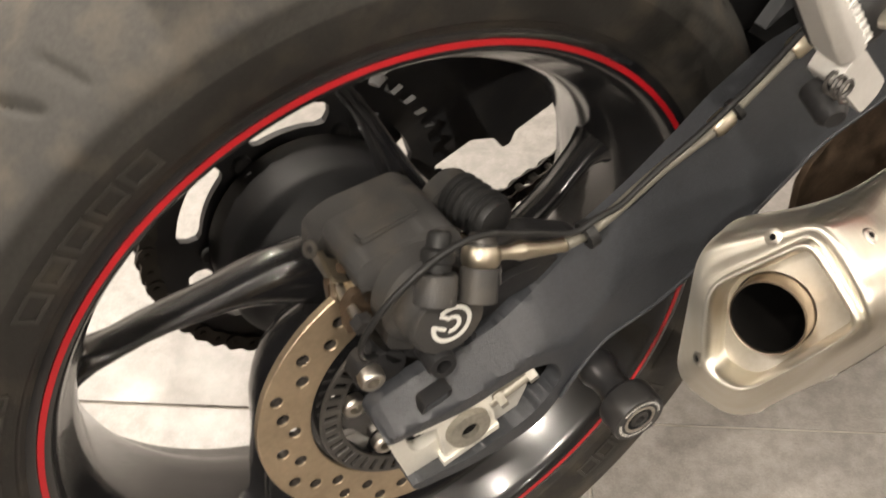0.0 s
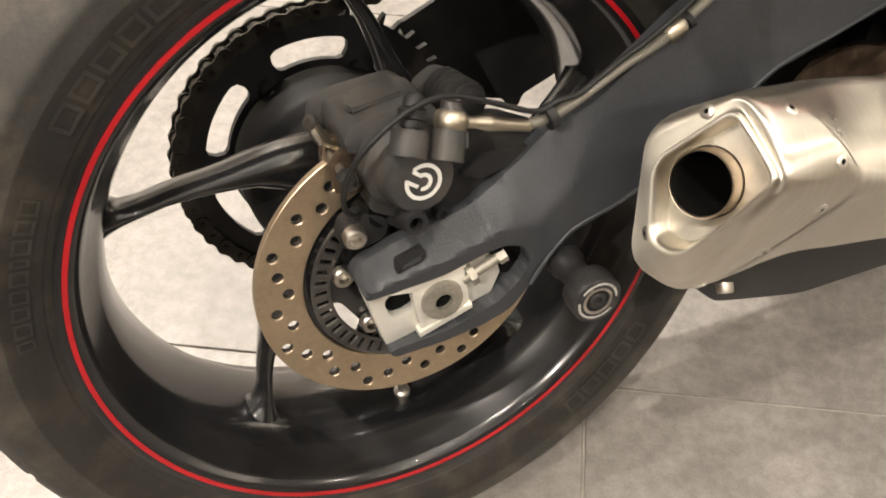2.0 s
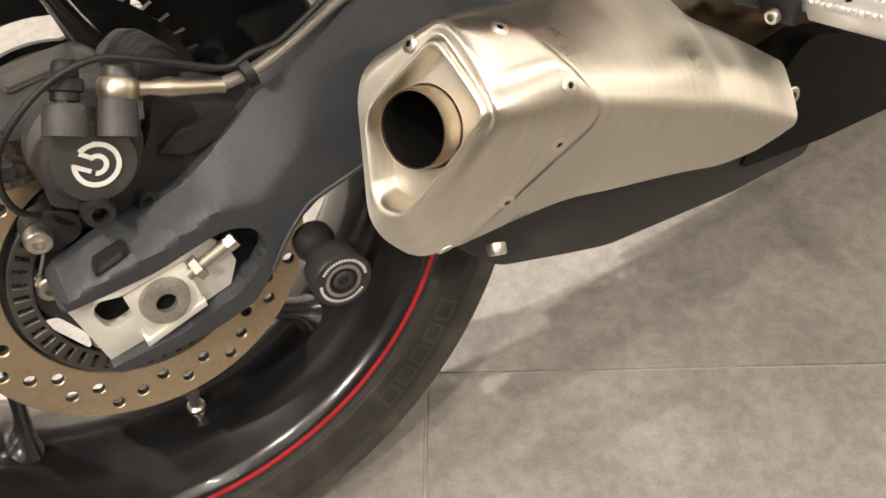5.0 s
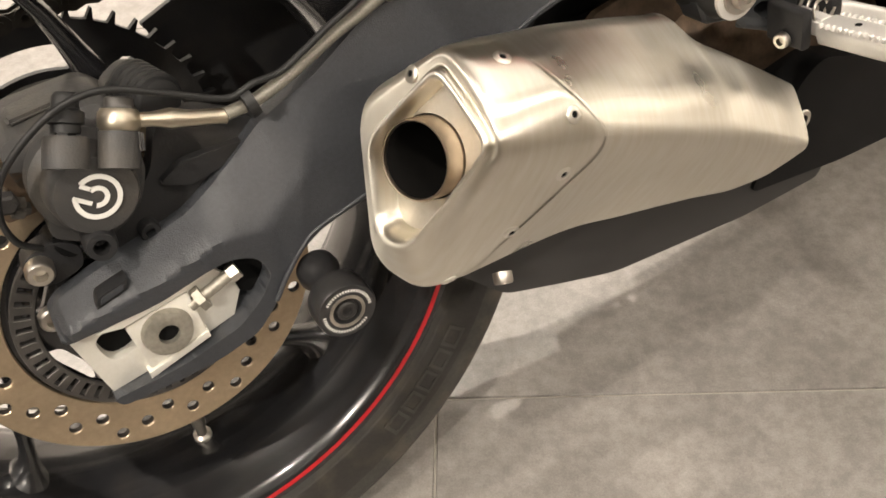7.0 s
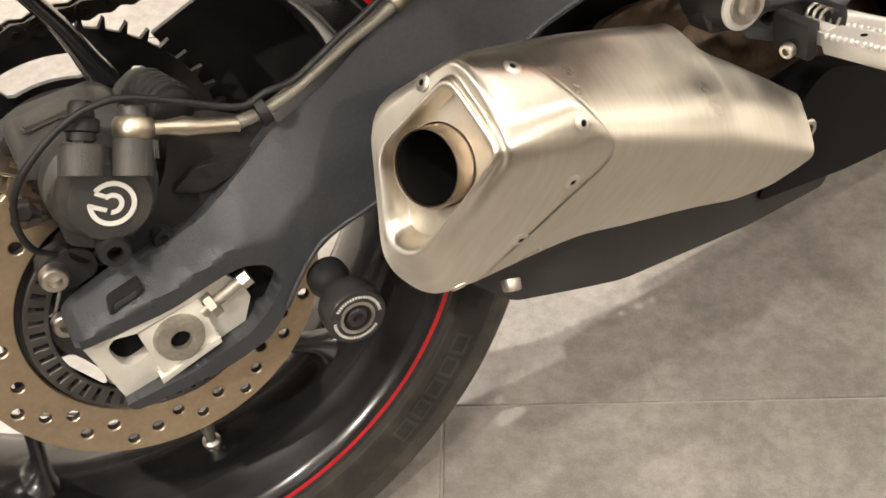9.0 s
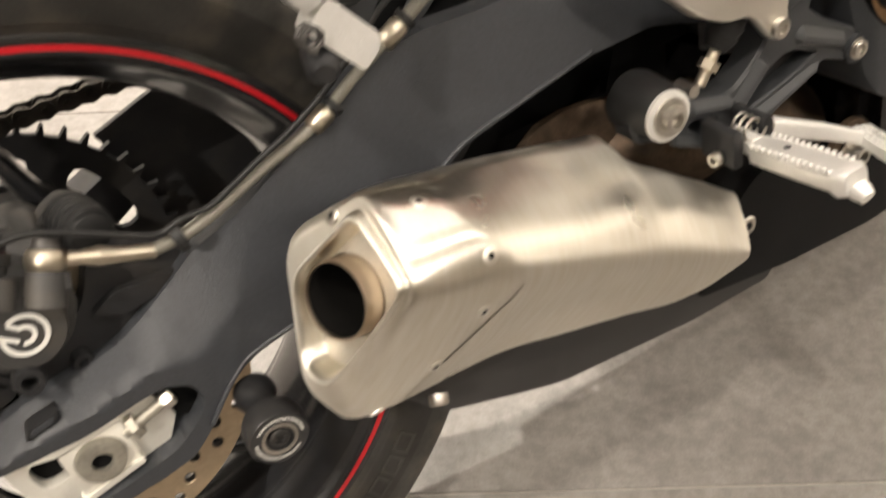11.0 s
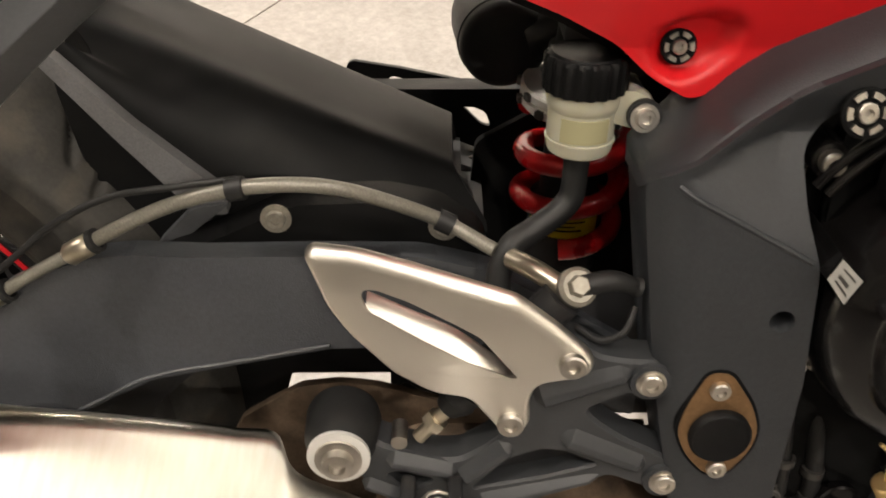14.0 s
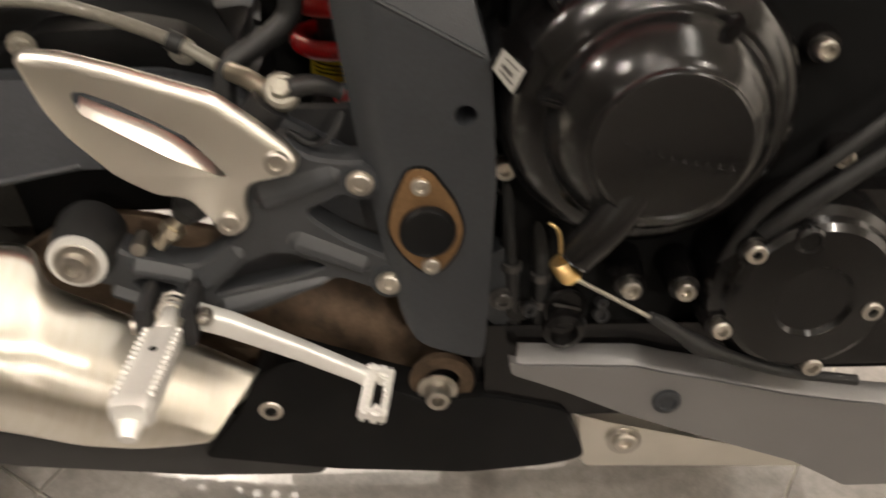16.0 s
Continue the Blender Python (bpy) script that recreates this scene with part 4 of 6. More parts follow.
    line = [(0.078, -0.1345, 0.110), (0.094, -0.134, 0.1105), (0.112, -0.132, 0.114), (0.130, -0.130, 0.1195), (0.148, -0.129, 0.126), (0.167, -0.129, 0.132), (0.186, -0.130, 0.140), (0.212, -0.130, 0.156), (0.239, -0.130, 0.171),
            (0.270, -0.134, 0.190), (0.300, -0.139, 0.205), (0.330, -0.143, 0.2146), (0.355, -0.143, 0.217), (0.380, -0.138, 0.2125), (0.408, -0.128, 0.199), (0.434, -0.1185, 0.183), (0.460, -0.134, 0.175), (0.480, -0.155, 0.175)]
    part("hose_sleeve", tube(line[:9], 0.0037, 14), BRAID, hose)
    part("hose_sleeve", tube(line[8:17], 0.0040, 14), BRAID, hose)
    for i, (r, w) in ((6, (0.0062, 0.012)), (8, (0.0064, 0.014))):
        d = (Vector(line[i + 1]) - Vector(line[i - 1])).normalized()
        part("hose_ferrule", lathe([(0, 0), (r * 0.8, 0), (r, 0.002), (r, w), (r * 0.8, w + 0.002), (0, w + 0.002)], Vector(line[i]) - d * w / 2, d, 20), GOLD_ZINC, hose, "yellow-zinc ferrule")
        part("hose_grommet", lathe([(0.0045, 0), (0.0068, 0.0005), (0.0068, 0.004), (0.0045, 0.0045)], Vector(line[i]) + d * (w / 2 + 0.003), d, 18, closed=True), HOSE_RUBBER, hose)
    for i in (11, 15):
        d = (Vector(line[i + 1]) - Vector(line[i - 1])).normalized()
        part("hose_clip", lathe([(0.0044, 0), (0.0060, 0.0004), (0.0060, 0.009), (0.0044, 0.0094)], Vector(line[i]) - d * 0.005, d, 18, closed=True), HOSE_RUBBER, hose)
    part("cable_tie", lathe([(0.004, 0), (0.0085, 0.0005), (0.0085, 0.006), (0.004, 0.0065)], Vector((0.088, -0.1365, 0.1115)), (1, 0.02, 0.2), 14, closed=True), HOSE_RUBBER, hose)


def exhaust():
    ex = new("silencer")
    ex.parent = BIKE
    tagged(ex, "brushed stainless steel exhaust silencer with a shaped end cap")

    def ring(corners, r=0.012, n=6):
        return [Vector(p) for p in fillet(corners, r, n)]
    # corners: top, upper crease, belly, outer shoulder, lower side, bottom, inner bottom, inner top
    def eight(top, upper, outer, bottom, bulge, low=None, inner=None):
        t, o, b = (Vector(q) for q in (top, outer, bottom))
        u = t.lerp(o, 0.40) + Vector((-0.1, -0.63, 0.77)) * upper if isinstance(upper, float) else Vector(upper)
        m = u.lerp(o, 0.5) + Vector((-0.1, -0.80, 0.58)) * bulge
        n = Vector(low) if low else o.lerp(b, 0.5) + Vector((0, -0.0015, 0))
        ib, it = inner or (b + Vector((-0.006, 0.045, -0.001)), t + Vector((-0.006, 0.022, -0.040)))
        return [tuple(q) for q in (t, u, m, o, n, b, ib, it)]
    mouth = eight((0.1620, -0.2220, 0.1365), (0.1625, -0.2365, 0.1285), (0.1620, -0.2640, 0.1095), (0.1195, -0.2335, 0.0510), 0.0010, inner=((0.1150, -0.2080, 0.0480), (0.1290, -0.1900, 0.0950)))
    cap_a = eight((0.1710, -0.2190, 0.1425), (0.1710, -0.2380, 0.1365), (0.1720, -0.2680, 0.1030), (0.1270, -0.2290, 0.0180), 0.0045, inner=((0.1190, -0.1850, 0.0180), (0.1370, -0.1740, 0.1080)))
    cap_b = eight((0.1965, -0.2120, 0.1365), (0.2035, -0.2400, 0.1285), (0.2330, -0.2615, 0.0790), (0.1500, -0.2240, 0.0090), 0.0075, (0.1800, -0.2485, 0.0450), ((0.1440, -0.1780, 0.0050), (0.1620, -0.1640, 0.1050)))
    # the can: top, rise of the upper crease over the chord, outer shoulder, bottom, rise of the belly
    body = [cap_b] + [eight(*q) for q in (
        ((0.2380, -0.1965, 0.1230), 0.0115, (0.2720, -0.2495, 0.0550), (0.2220, -0.2085, -0.0080), 0.0070),
        ((0.2800, -0.1830, 0.1065), 0.0085, (0.3050, -0.2400, 0.0360), (0.2680, -0.2080, -0.0200), 0.0065),
        ((0.3220, -0.1700, 0.0890), 0.0075, (0.3380, -0.2310, 0.0170), (0.3160, -0.2080, -0.0330), 0.0060),
        ((0.3420, -0.1640, 0.0800), 0.0072, (0.3530, -0.2270, 0.0085), (0.3370, -0.2075, -0.0395), 0.0058),
        ((0.3540, -0.1765, 0.0615), (0.3564, -0.1923, 0.0508), (0.3690, -0.2228, -0.0015), (0.3600, -0.2070, -0.0465), 0.0055),
        ((0.3864, -0.1700, 0.0372), (0.3890, -0.1887, 0.0238), (0.3960, -0.2150, -0.0175), (0.3920, -0.2035, -0.0525), 0.0045),
        ((0.4284, -0.1620, 0.0050), (0.4247, -0.1823, -0.0056), (0.4190, -0.2060, -0.0330), (0.4150, -0.1995, -0.0540), 0.0032),
        ((0.4650, -0.1550, -0.0240), 0.0015, (0.4385, -0.1985, -0.0455), (0.4335, -0.1970, -0.0530), 0.0012))]

    def inset(ring_pts, k, dx):
        c = sum((Vector(p) for p in ring_pts), Vector()) / len(ring_pts)
        return [tuple(c + (Vector(p) - c) * k + Vector((dx, 0.35 * dx, -0.40 * dx))) for p in ring_pts]
    c, d = Vector((0.1425, -0.2235, 0.0925)), Vector((-0.80, -0.36, 0.36)).normalized()
    tray = ring(inset(mouth, 0.810, 0.0100), 0.009)
    flat = [(p - c) - d * (p - c).dot(d) for p in tray]
    tray = [p + q.normalized() * max(0.0, 0.0240 - q.length) for p, q in zip(tray, flat)]

    def clear(pts, r):
        out = []
        for p in pts:
            q = (p - c) - d * (p - c).dot(d)
            out.append(p + q.normalized() * max(0.0, r - q.length))
        return out
    deep = sum((p - c).dot(d) for p in tray) / len(tray)
    well = [c + d * (deep - 0.0005) + q.normalized() * 0.0216 for q in flat]
    def dense(pts):
        out = []
        for i, p in enumerate(pts):
            out.append(p)
            if i % 7 == 6:
                out += [p.lerp(pts[(i + 1) % len(pts)], j / 6) for j in range(1, 6)]
        return out
    rings = [tray, clear(ring(inset(mouth, 0.825, 0.0095), 0.010), 0.0246), clear(ring(inset(mouth, 0.850, 0.005), 0.011), 0.0252), clear(ring(inset(mouth, 0.875, 0.0012), 0.011), 0.0260), clear(ring(inset(mouth, 0.910, -0.0008), 0.011), 0.0268),
             ring(inset(mouth, 0.955, -0.0012), 0.012), ring(mouth, 0.013)]
    hull = [dense(q) for q in (ring(mouth, 0.013), ring(inset(mouth, 1.022, 0.003), 0.014), ring(cap_a, 0.017), ring(cap_b, 0.016))]
    hull = list(zip(*(curve([q[k] for q in hull], 5) for k in range(len(hull[0])))))
    rings = [dense(q) for q in rings] + [list(q) for q in hull[1:]] + [dense(ring(inset(cap_b, k, dx), 0.0155)) for k, dx in ((0.9985, 0.0004), (0.9930, -0.001))]
    cap = part("end_cap", ring_loft(rings, caps=False), STEEL, ex, smooth=70)
    # the can: hand-rolled sheet, so its skin wavers by a fraction of a millimetre
    round_well = []
    for p in dense(well):
        q = (p - c) - d * (p - c).dot(d)
        round_well.append(p + q.normalized() * (0.0216 - q.length))
    part("recess_floor", ring_loft([[p - d * 0.02 for p in round_well], round_well, dense(tray)], caps=False), BLASTED, cap, "matt steel floor of the recess", smooth=40)
    stations = [dense(s) for s in [ring(inset(cap_b, 0.9960, -0.002), 0.015)] + [ring(b, 0.013) for b in body[1:]]]
    lines = [curve([s[k] for s in stations], 7) for k in range(len(stations[0]))]
    skins = []
    for i in range(len(lines[0])):
        mid = sum((q[i] for q in lines), Vector()) / len(lines)
        skins.append([q[i] + (q[i] - mid).normalized() * (0.00004 * math.sin(0.9 * i + 0.22 * k) + 0.00006 * math.sin(0.5 * i - 0.30 * k) if i > 3 else 0.0) for k, q in enumerate(lines)])
    skins.append([mid + (p - mid) * 0.9 + Vector((0.002, 0, 0)) for p in skins[-1]])
    skins.append([mid + (p - mid) * 0.02 + Vector((0.002, 0, 0)) for p in skins[-2]])
    can = part("can", ring_loft(skins, caps=False), STEEL, ex, smooth=60)
    # round outlet in the recess
    part("outlet_tube", lathe([(0.0190, -0.02), (0.0207, -0.02), (0.0207, 0.0030), (0.0202, 0.0042), (0.0194, 0.0040), (0.0190, 0.0)], c, d, 48, closed=True), STRAW_STEEL, cap, "straw-tinted outlet tube")
    part("outlet_liner", lathe([(0.0, -0.075), (0.0182, -0.075), (0.0187, 0.0025), (0.0189, 0.0025), (0.0187, -0.0755), (0, -0.0755)], c, d, 40, closed=True), SOOT, cap, "sooty black inner pipe")
    mid = Vector((0.172, -0.215, 0.075))
    skin = BVHTree.FromPolygons([tuple(v.co) for v in cap.data.vertices], [tuple(f.vertices) for f in cap.data.polygons])
    for p in ((0.1530, -0.2060, 0.1294), (0.1904, -0.2363, 0.1348), (0.2101, -0.2577, 0.1019), (0.2011, -0.2627, 0.0708), (0.1736, -0.2470, 0.0437), (0.1416, -0.2277, 0.0216), (0.1146, -0.1997, 0.0516)):
        at, n, _, _ = skin.find_nearest(Vector(p))
        n = n if n.dot(at - mid) > 0 else -n
        part("rivet", lathe([(0.0018, -0.002), (0.0046, -0.002), (0.0046, 0.0002), (0.0036, 0.0009), (0.0018, 0.0009)], at, n, 20, closed=True), STEEL_FLAT, cap)
        part("rivet_core", lathe([(0, -0.002), (0.0019, -0.002), (0.0018, 0.0003), (0, 0.0003)], at, n, 12), MATT, cap)
    # both sheets lie along the silencer's own axis, so that their brushing runs round it
    x = Vector((0.90, 0.16, -0.40)).normalized()
    y = x.cross(Vector((0, 0, 1))).normalized() * -1
    turn = Matrix((x, y, x.cross(y))).transposed().to_4x4()
    for sheet in (cap, can):
        sheet.data.transform(turn.inverted())
        sheet.matrix_basis = turn
        uv = sheet.data.uv_layers.new(name="brushing")
        for k, corner in enumerate(sheet.data.loops):
            p = sheet.data.vertices[corner.vertex_index].co
            uv.data[k].uv = (p.x * 4, p.y * 2 + p.z * 3)
        for piece in sheet.children:
            piece.matrix_basis = turn.inverted() @ piece.matrix_basis
    # black under-tray below the can
    part("under_tray", plate(fillet([(0.165, -0.020), (0.200, -0.060), (0.249, -0.080), (0.290, -0.096), (0.416, -0.118), (0.500, -0.125), (0.520, -0.080), (0.430, -0.060), (0.300, -0.02)], 0.008, 3), -0.176, -0.140, 0.004,
                             fall=lambda x, z: 0.02 * (x - 0.2) / 0.3), TRAY_GREY, ex, "dull dark plastic under-tray")
    bolt((0.190, -0.196, -0.0235), (-0.3, -0.6, -0.7), r=0.006, parent=ex, head=0.007)
    # link pipe, its black shield and the collector behind it
    part("link_pipe", tube([(0.60, -0.06, -0.06), (0.56, -0.09, -0.04), (0.50, -0.10, -0.012), (0.44, -0.09, -0.004), (0.40, -0.07, -0.004)], [0.045, 0.045, 0.040, 0.034, 0.032], 24), HEAT_STEEL, ex, "heat-tinted link pipe")
    part("collector", box((0.48, -0.08, -0.07), (0.24, 0.10, 0.14), 0.03, segs=4), HEAT_STEEL, ex)
    part("rear_heat_shield", plate(fillet([(0.300, 0.018), (0.308, 0.034), (0.326, 0.045), (0.345, 0.0535), (0.369, 0.0560), (0.393, 0.0540), (0.43, 0.046), (0.48, 0.040), (0.48, -0.030), (0.300, -0.030)], 0.003, 3), -0.102, -0.096, 0.0015, fall=lambda x, z: 0.5 * max(0.0, z - 0.040)), HEAT_STEEL, ex, "heat-browned steel shield")
    part("link_shield", plate(fillet([(0.477, -0.018), (0.490, -0.014), (0.524, -0.026), (0.575, -0.052), (0.615, -0.048), (0.667, -0.062), (0.684, -0.105), (0.660, -0.112), (0.603, -0.118), (0.512, -0.112), (0.420, -0.098), (0.451, -0.056), (0.462, -0.030)], 0.008, 4),
                              -0.164, -0.12, 0.008, segs=3), PLASTIC, ex, "black plastic link pipe shield", smooth=50)
    bolt((0.470, -0.160, -0.057), r=0.0082, parent=ex, head=0.005, washer=0.0125)
    bolt((0.581, -0.160, -0.0445), r=0.0085, parent=ex, head=0.012, washer=0.0135)
    part("shield_mount", lathe([(0.012, 0.0), (0.021, 0.0), (0.022, 0.003), (0.021, 0.006), (0.012, 0.006)], (0.584, -0.152, -0.040), segs=32, closed=True), HEAT_STEEL, ex)
    part("pipe_cover", plate(fillet([(0.666, -0.076), (0.700, -0.088), (0.850, -0.134), (0.862, -0.148), (0.690, -0.140), (0.676, -0.112)], 0.004, 3), -0.148, -0.12, 0.004, fall=lambda x, z: 0.3 * max(0, -0.11 - z)), STEEL_FLAT, ex, "brushed steel pipe cover")
    bolt((0.714, -0.147, -0.107), r=0.0085, parent=ex, head=0.005, washer=0.0125)
    return ex


def passenger_footrest():
    root = new("passenger_footrest_hanger")
    root.parent = BIKE
    tagged(root, "smooth grey twin-strut passenger footrest hanger")
    slot = fillet([(0.1440, 0.3105), (0.1490, 0.3090), (0.1720, 0.2795), (0.1830, 0.2640), (0.1820, 0.2565), (0.1710, 0.2570), (0.1625, 0.2640), (0.1475, 0.2890)], 0.004, 4)
    dent = [(0.1415, 0.3150), (0.1510, 0.3125), (0.1745, 0.2825), (0.1865, 0.2650), (0.1845, 0.2530), (0.1690, 0.2530), (0.1600, 0.2615), (0.1445, 0.2880)]

    def hollow(x, z):
        c = Vector((0.164, 0.283))
        t, s = Vector((0.66, -0.75)), Vector((0.75, 0.66))
        q = Vector((x, z)) - c
        far = math.hypot(q.dot(t) / 0.036, q.dot(s) / 0.0125)
        edge = max(0.0, (0.150 - x) / 0.02)
        return 0.0045 * max(0.0, min(1.0, (1.35 - far) / 0.5)) + 0.006 * edge
    outline = [(0.1280, 0.3290), (0.1350, 0.3310), (0.1600, 0.3120), (0.1810, 0.2950), (0.1930, 0.2860), (0.2080, 0.2860), (0.2250, 0.2850), (0.2310, 0.2700), (0.2270, 0.2500), (0.2180, 0.2200), (0.2060, 0.2040), (0.1980, 0.2050), (0.1850, 0.2260), (0.1730, 0.2510), (0.1480, 0.2790), (0.1290, 0.3100)]
    # shade put into the colour: the plate's paint is darker than its struts'
    part("hanger_plate", plate(fillet(outline, 0.006, 4), -0.1860, -0.170, 0.003, [slot], segs=3, grid=0.003, swell=hollow), FRAME_GREY, root, smooth=60)
    for base, top, w, turn in (((0.1900, 0.2600), (0.321, 0.440), 0.0108, 1), ((0.2060, 0.2640), (0.418, 0.438), 0.0132, 1)):
        a, b = Vector((base[0], 0, base[1])), Vector((top[0], 0, top[1]))
        t = (b - a).normalized()
        s = Vector((-t.z, 0, t.x))
        rings = []
        for k in range(15):
            u = k / 14
            p = a + (b - a) * u
            sink = 0.012 * max(0.0, 1 - u / 0.22) ** 2
            y = -0.182 + 0.02 * u + sink
            ww = w * (1.0 + 0.1 * u) * (1 + 0.25 * max(0.0, 1 - u / 0.25))
            cross = fillet([(-1, 0.007), (-0.12, -0.0105), (0.95, -0.0035), (1.0, 0.018), (-1.0, 0.018)], 0.05, 2)
            rings.append([p + s * (q[0] * ww) + Vector((0, y + q[1], 0)) for q in cross])
        part("strut", ring_loft(rings), STRUT_GREY, root, smooth=24)
    # folding peg, ribbed on its upper side
    a, b = Vector((0.1740, -0.2075, 0.2330)), Vector((0.1340, -0.2050, 0.2985))
    t = (b - a).normalized()
    s = Vector((0, 1, 0)).cross(t).normalized()
    s = s if s.x > 0 else -s
    n = Vector((0, 1, 0))
    rings = []
    for u, w0, w1, h in ((0, 0.0075, 0.0060, 0.009), (0.08, 0.0080, 0.0062, 0.010), (0.80, 0.0052, 0.0040, 0.009), (0.90, 0.0050, 0.0052, 0.010), (1.0, 0.0022, 0.0050, 0.008), (1.07, -0.0026, 0.0042, 0.005)):
        p = a + (b - a) * u
        rings.append([p + s * q[0] + n * q[1] for q in fillet([(-w0, -h * 0.55), (-w0 * 0.2, -h), (w1, -h * 0.9), (w1, h), (-w0, h)], 0.0016, 3)])
    peg = part("peg", ring_loft(rings), ALU, root, "ribbed cast aluminium passenger peg", smooth=28)
    for k in range(12):
        u = 0.05 + 0.066 * k
        p = a + (b - a) * u + s * (0.0066 - 0.0024 * u)
        part("peg_rib", box(p, (0.0068, 0.0185, 0.0030), 0.0012, Matrix(((s.x, 0, t.x, 0), (s.y, 1, t.y, 0), (s.z, 0, t.z, 0), (0, 0, 0, 1)))), ALU, peg)
    part("peg_block", plate(fillet([(0.1740, 0.2300), (0.1800, 0.2330), (0.1995, 0.2085), (0.1970, 0.2020), (0.1880, 0.1950), (0.1665, 0.2200)], 0.0025, 3), -0.2140, -0.196, 0.0022, segs=3), ALU, root, "cast aluminium peg hinge block")
    part("hinge_spring", tube([Vector((0.1660, -0.2100, 0.2200)) + Vector((0.0050 * math.cos(k * 0.75), -0.0005 * k, 0.0050 * math.sin(k * 0.75))) for k in range(24)], 0.0011, 6, smooth=False), STEEL_DARK, root)
    part("hinge_foot", lathe([(0, 0), (0.0085, 0), (0.0080, 0.016), (0.005, 0.020), (0, 0.020)], (0.1740, -0.198, 0.2060), (-0.3, -0.9, -0.2), 18), CAST_BLACK, root)
    part("peg_boss", lathe([(0, 0), (0.0150, 0), (0.0150, 0.010), (0.0125, 0.017), (0.0085, 0.020), (0, 0.020)], (0.1980, -0.184, 0.2330), (-0.05, -1, 0.15), 28), CAST_BLACK, root, "black peg boss")
    bolt((0.2020, -0.2020, 0.2345), (0.35, -0.9, 0.25), r=0.0050, parent=root, head=0.0070)
    return root


def mudguard():
    hug = new("rear_hugger")
    hug.parent = BIKE
    tagged(hug, "black plastic rear hugger over the tyre")
    # straight-topped shell: far edge, crown, shoulder, crease and the upper line of the grey edge
    rings = []
    for k in range(15):
        u = k / 14
        x, z = 0.214 + 0.224 * u, 0.2739 - 0.0999 * u
        ex = 0.2172 + 0.20 * u
        ez = float(np.interp(ex, (0.2172, 0.2274, 0.2674, 0.3061, 0.42), (0.2580, 0.2490, 0.2118, 0.1780, 0.150)))
        edge = [(x + 0.004, 0.085, z - 0.030), (x, 0.072, z - 0.006), (x, 0.040, z + 0.001), (x, -0.010, z + 0.001), (x + 0.003, -0.034, z - 0.002), (x + 0.022, -0.052, z - 0.022 - 0.012 * u), (ex, -0.066, ez), (ex + 0.02, -0.064, min(ez - 0.012, 0.140))]
        edge = curve(edge, 4)
        rings.append([p for p in edge] + [p + Vector((-0.0015, 0.001, -0.003)) for p in edge[::-1]])
    part("shell", ring_loft(rings), PLASTIC, hug, smooth=60)
    part("lower_guard", plate(fillet([(0.285, 0.120), (0.296, 0.020), (0.302, -0.030), (0.313, -0.037), (0.3335, 0.0370), (0.398, 0.0380), (0.43, 0.035), (0.448, 0.09), (0.40, 0.125)], 0.002, 3), -0.060, 0.110, 0.004), PLASTIC, hug)
    # grey-edged side panel between the tyre and the swingarm
    part("side_edge", plate(fillet([(0.2125, 0.2560), (0.2210, 0.2600), (0.2600, 0.2190), (0.3040, 0.1800), (0.3080, 0.1640), (0.2860, 0.1640), (0.2790, 0.1760), (0.2500, 0.2100)], 0.003, 3), -0.076, -0.066, 0.0020), EDGE_GREY, hug, "grey hugger edge")
    part("side_fin", plate(fillet([(0.264, 0.145), (0.280, 0.149), (0.310, 0.173), (0.288, 0.170)], 0.003, 3), -0.080, -0.070, 0.002), STRUT_GREY, hug, "grey hugger fin")
    part("mount_rail", plate(fillet([(0.258, 0.140), (0.275, 0.150), (0.305, 0.160), (0.350, 0.182), (0.400, 0.184), (0.430, 0.178), (0.455, 0.160), (0.460, 0.140), (0.300, 0.140)], 0.006, 3), -0.098, -0.070, 0.004), PLASTIC, hug)
    for p in ((0.3397, -0.098, 0.1745), (0.4330, -0.098, 0.1705)):
        bolt((p[0], -0.099, p[2]), r=0.0055, parent=hug, material=ALU_DULL, head=0.004, washer=0.0088)
    guard = new("chain_guard")
    guard.parent = BIKE
    tagged(guard, "flat black chain guard with cut-outs")
    holes = [fillet([(0.384, 0.160), (0.392, 0.168), (0.420, 0.160), (0.426, 0.152)], 0.003, 3), fillet([(0.440, 0.150), (0.466, 0.138), (0.470, 0.126), (0.462, 0.128)], 0.003, 3)]
    part("guard_plate", plate(fillet([(0.356, 0.1755), (0.361, 0.1800), (0.3985, 0.1742), (0.456, 0.1625), (0.52, 0.135), (0.50, 0.095), (0.42, 0.110), (0.380, 0.138), (0.362, 0.1580)], 0.004, 3), 0.148, 0.153, 0.001, holes), PLASTIC, guard)
    part("guard_bar", plate(fillet([(0.330, 0.1680), (0.345, 0.1698), (0.500, 0.1718), (0.500, 0.1575), (0.372, 0.1555)], 0.004, 3), 0.112, 0.135, 0.003), PLASTIC, guard)
    return hug


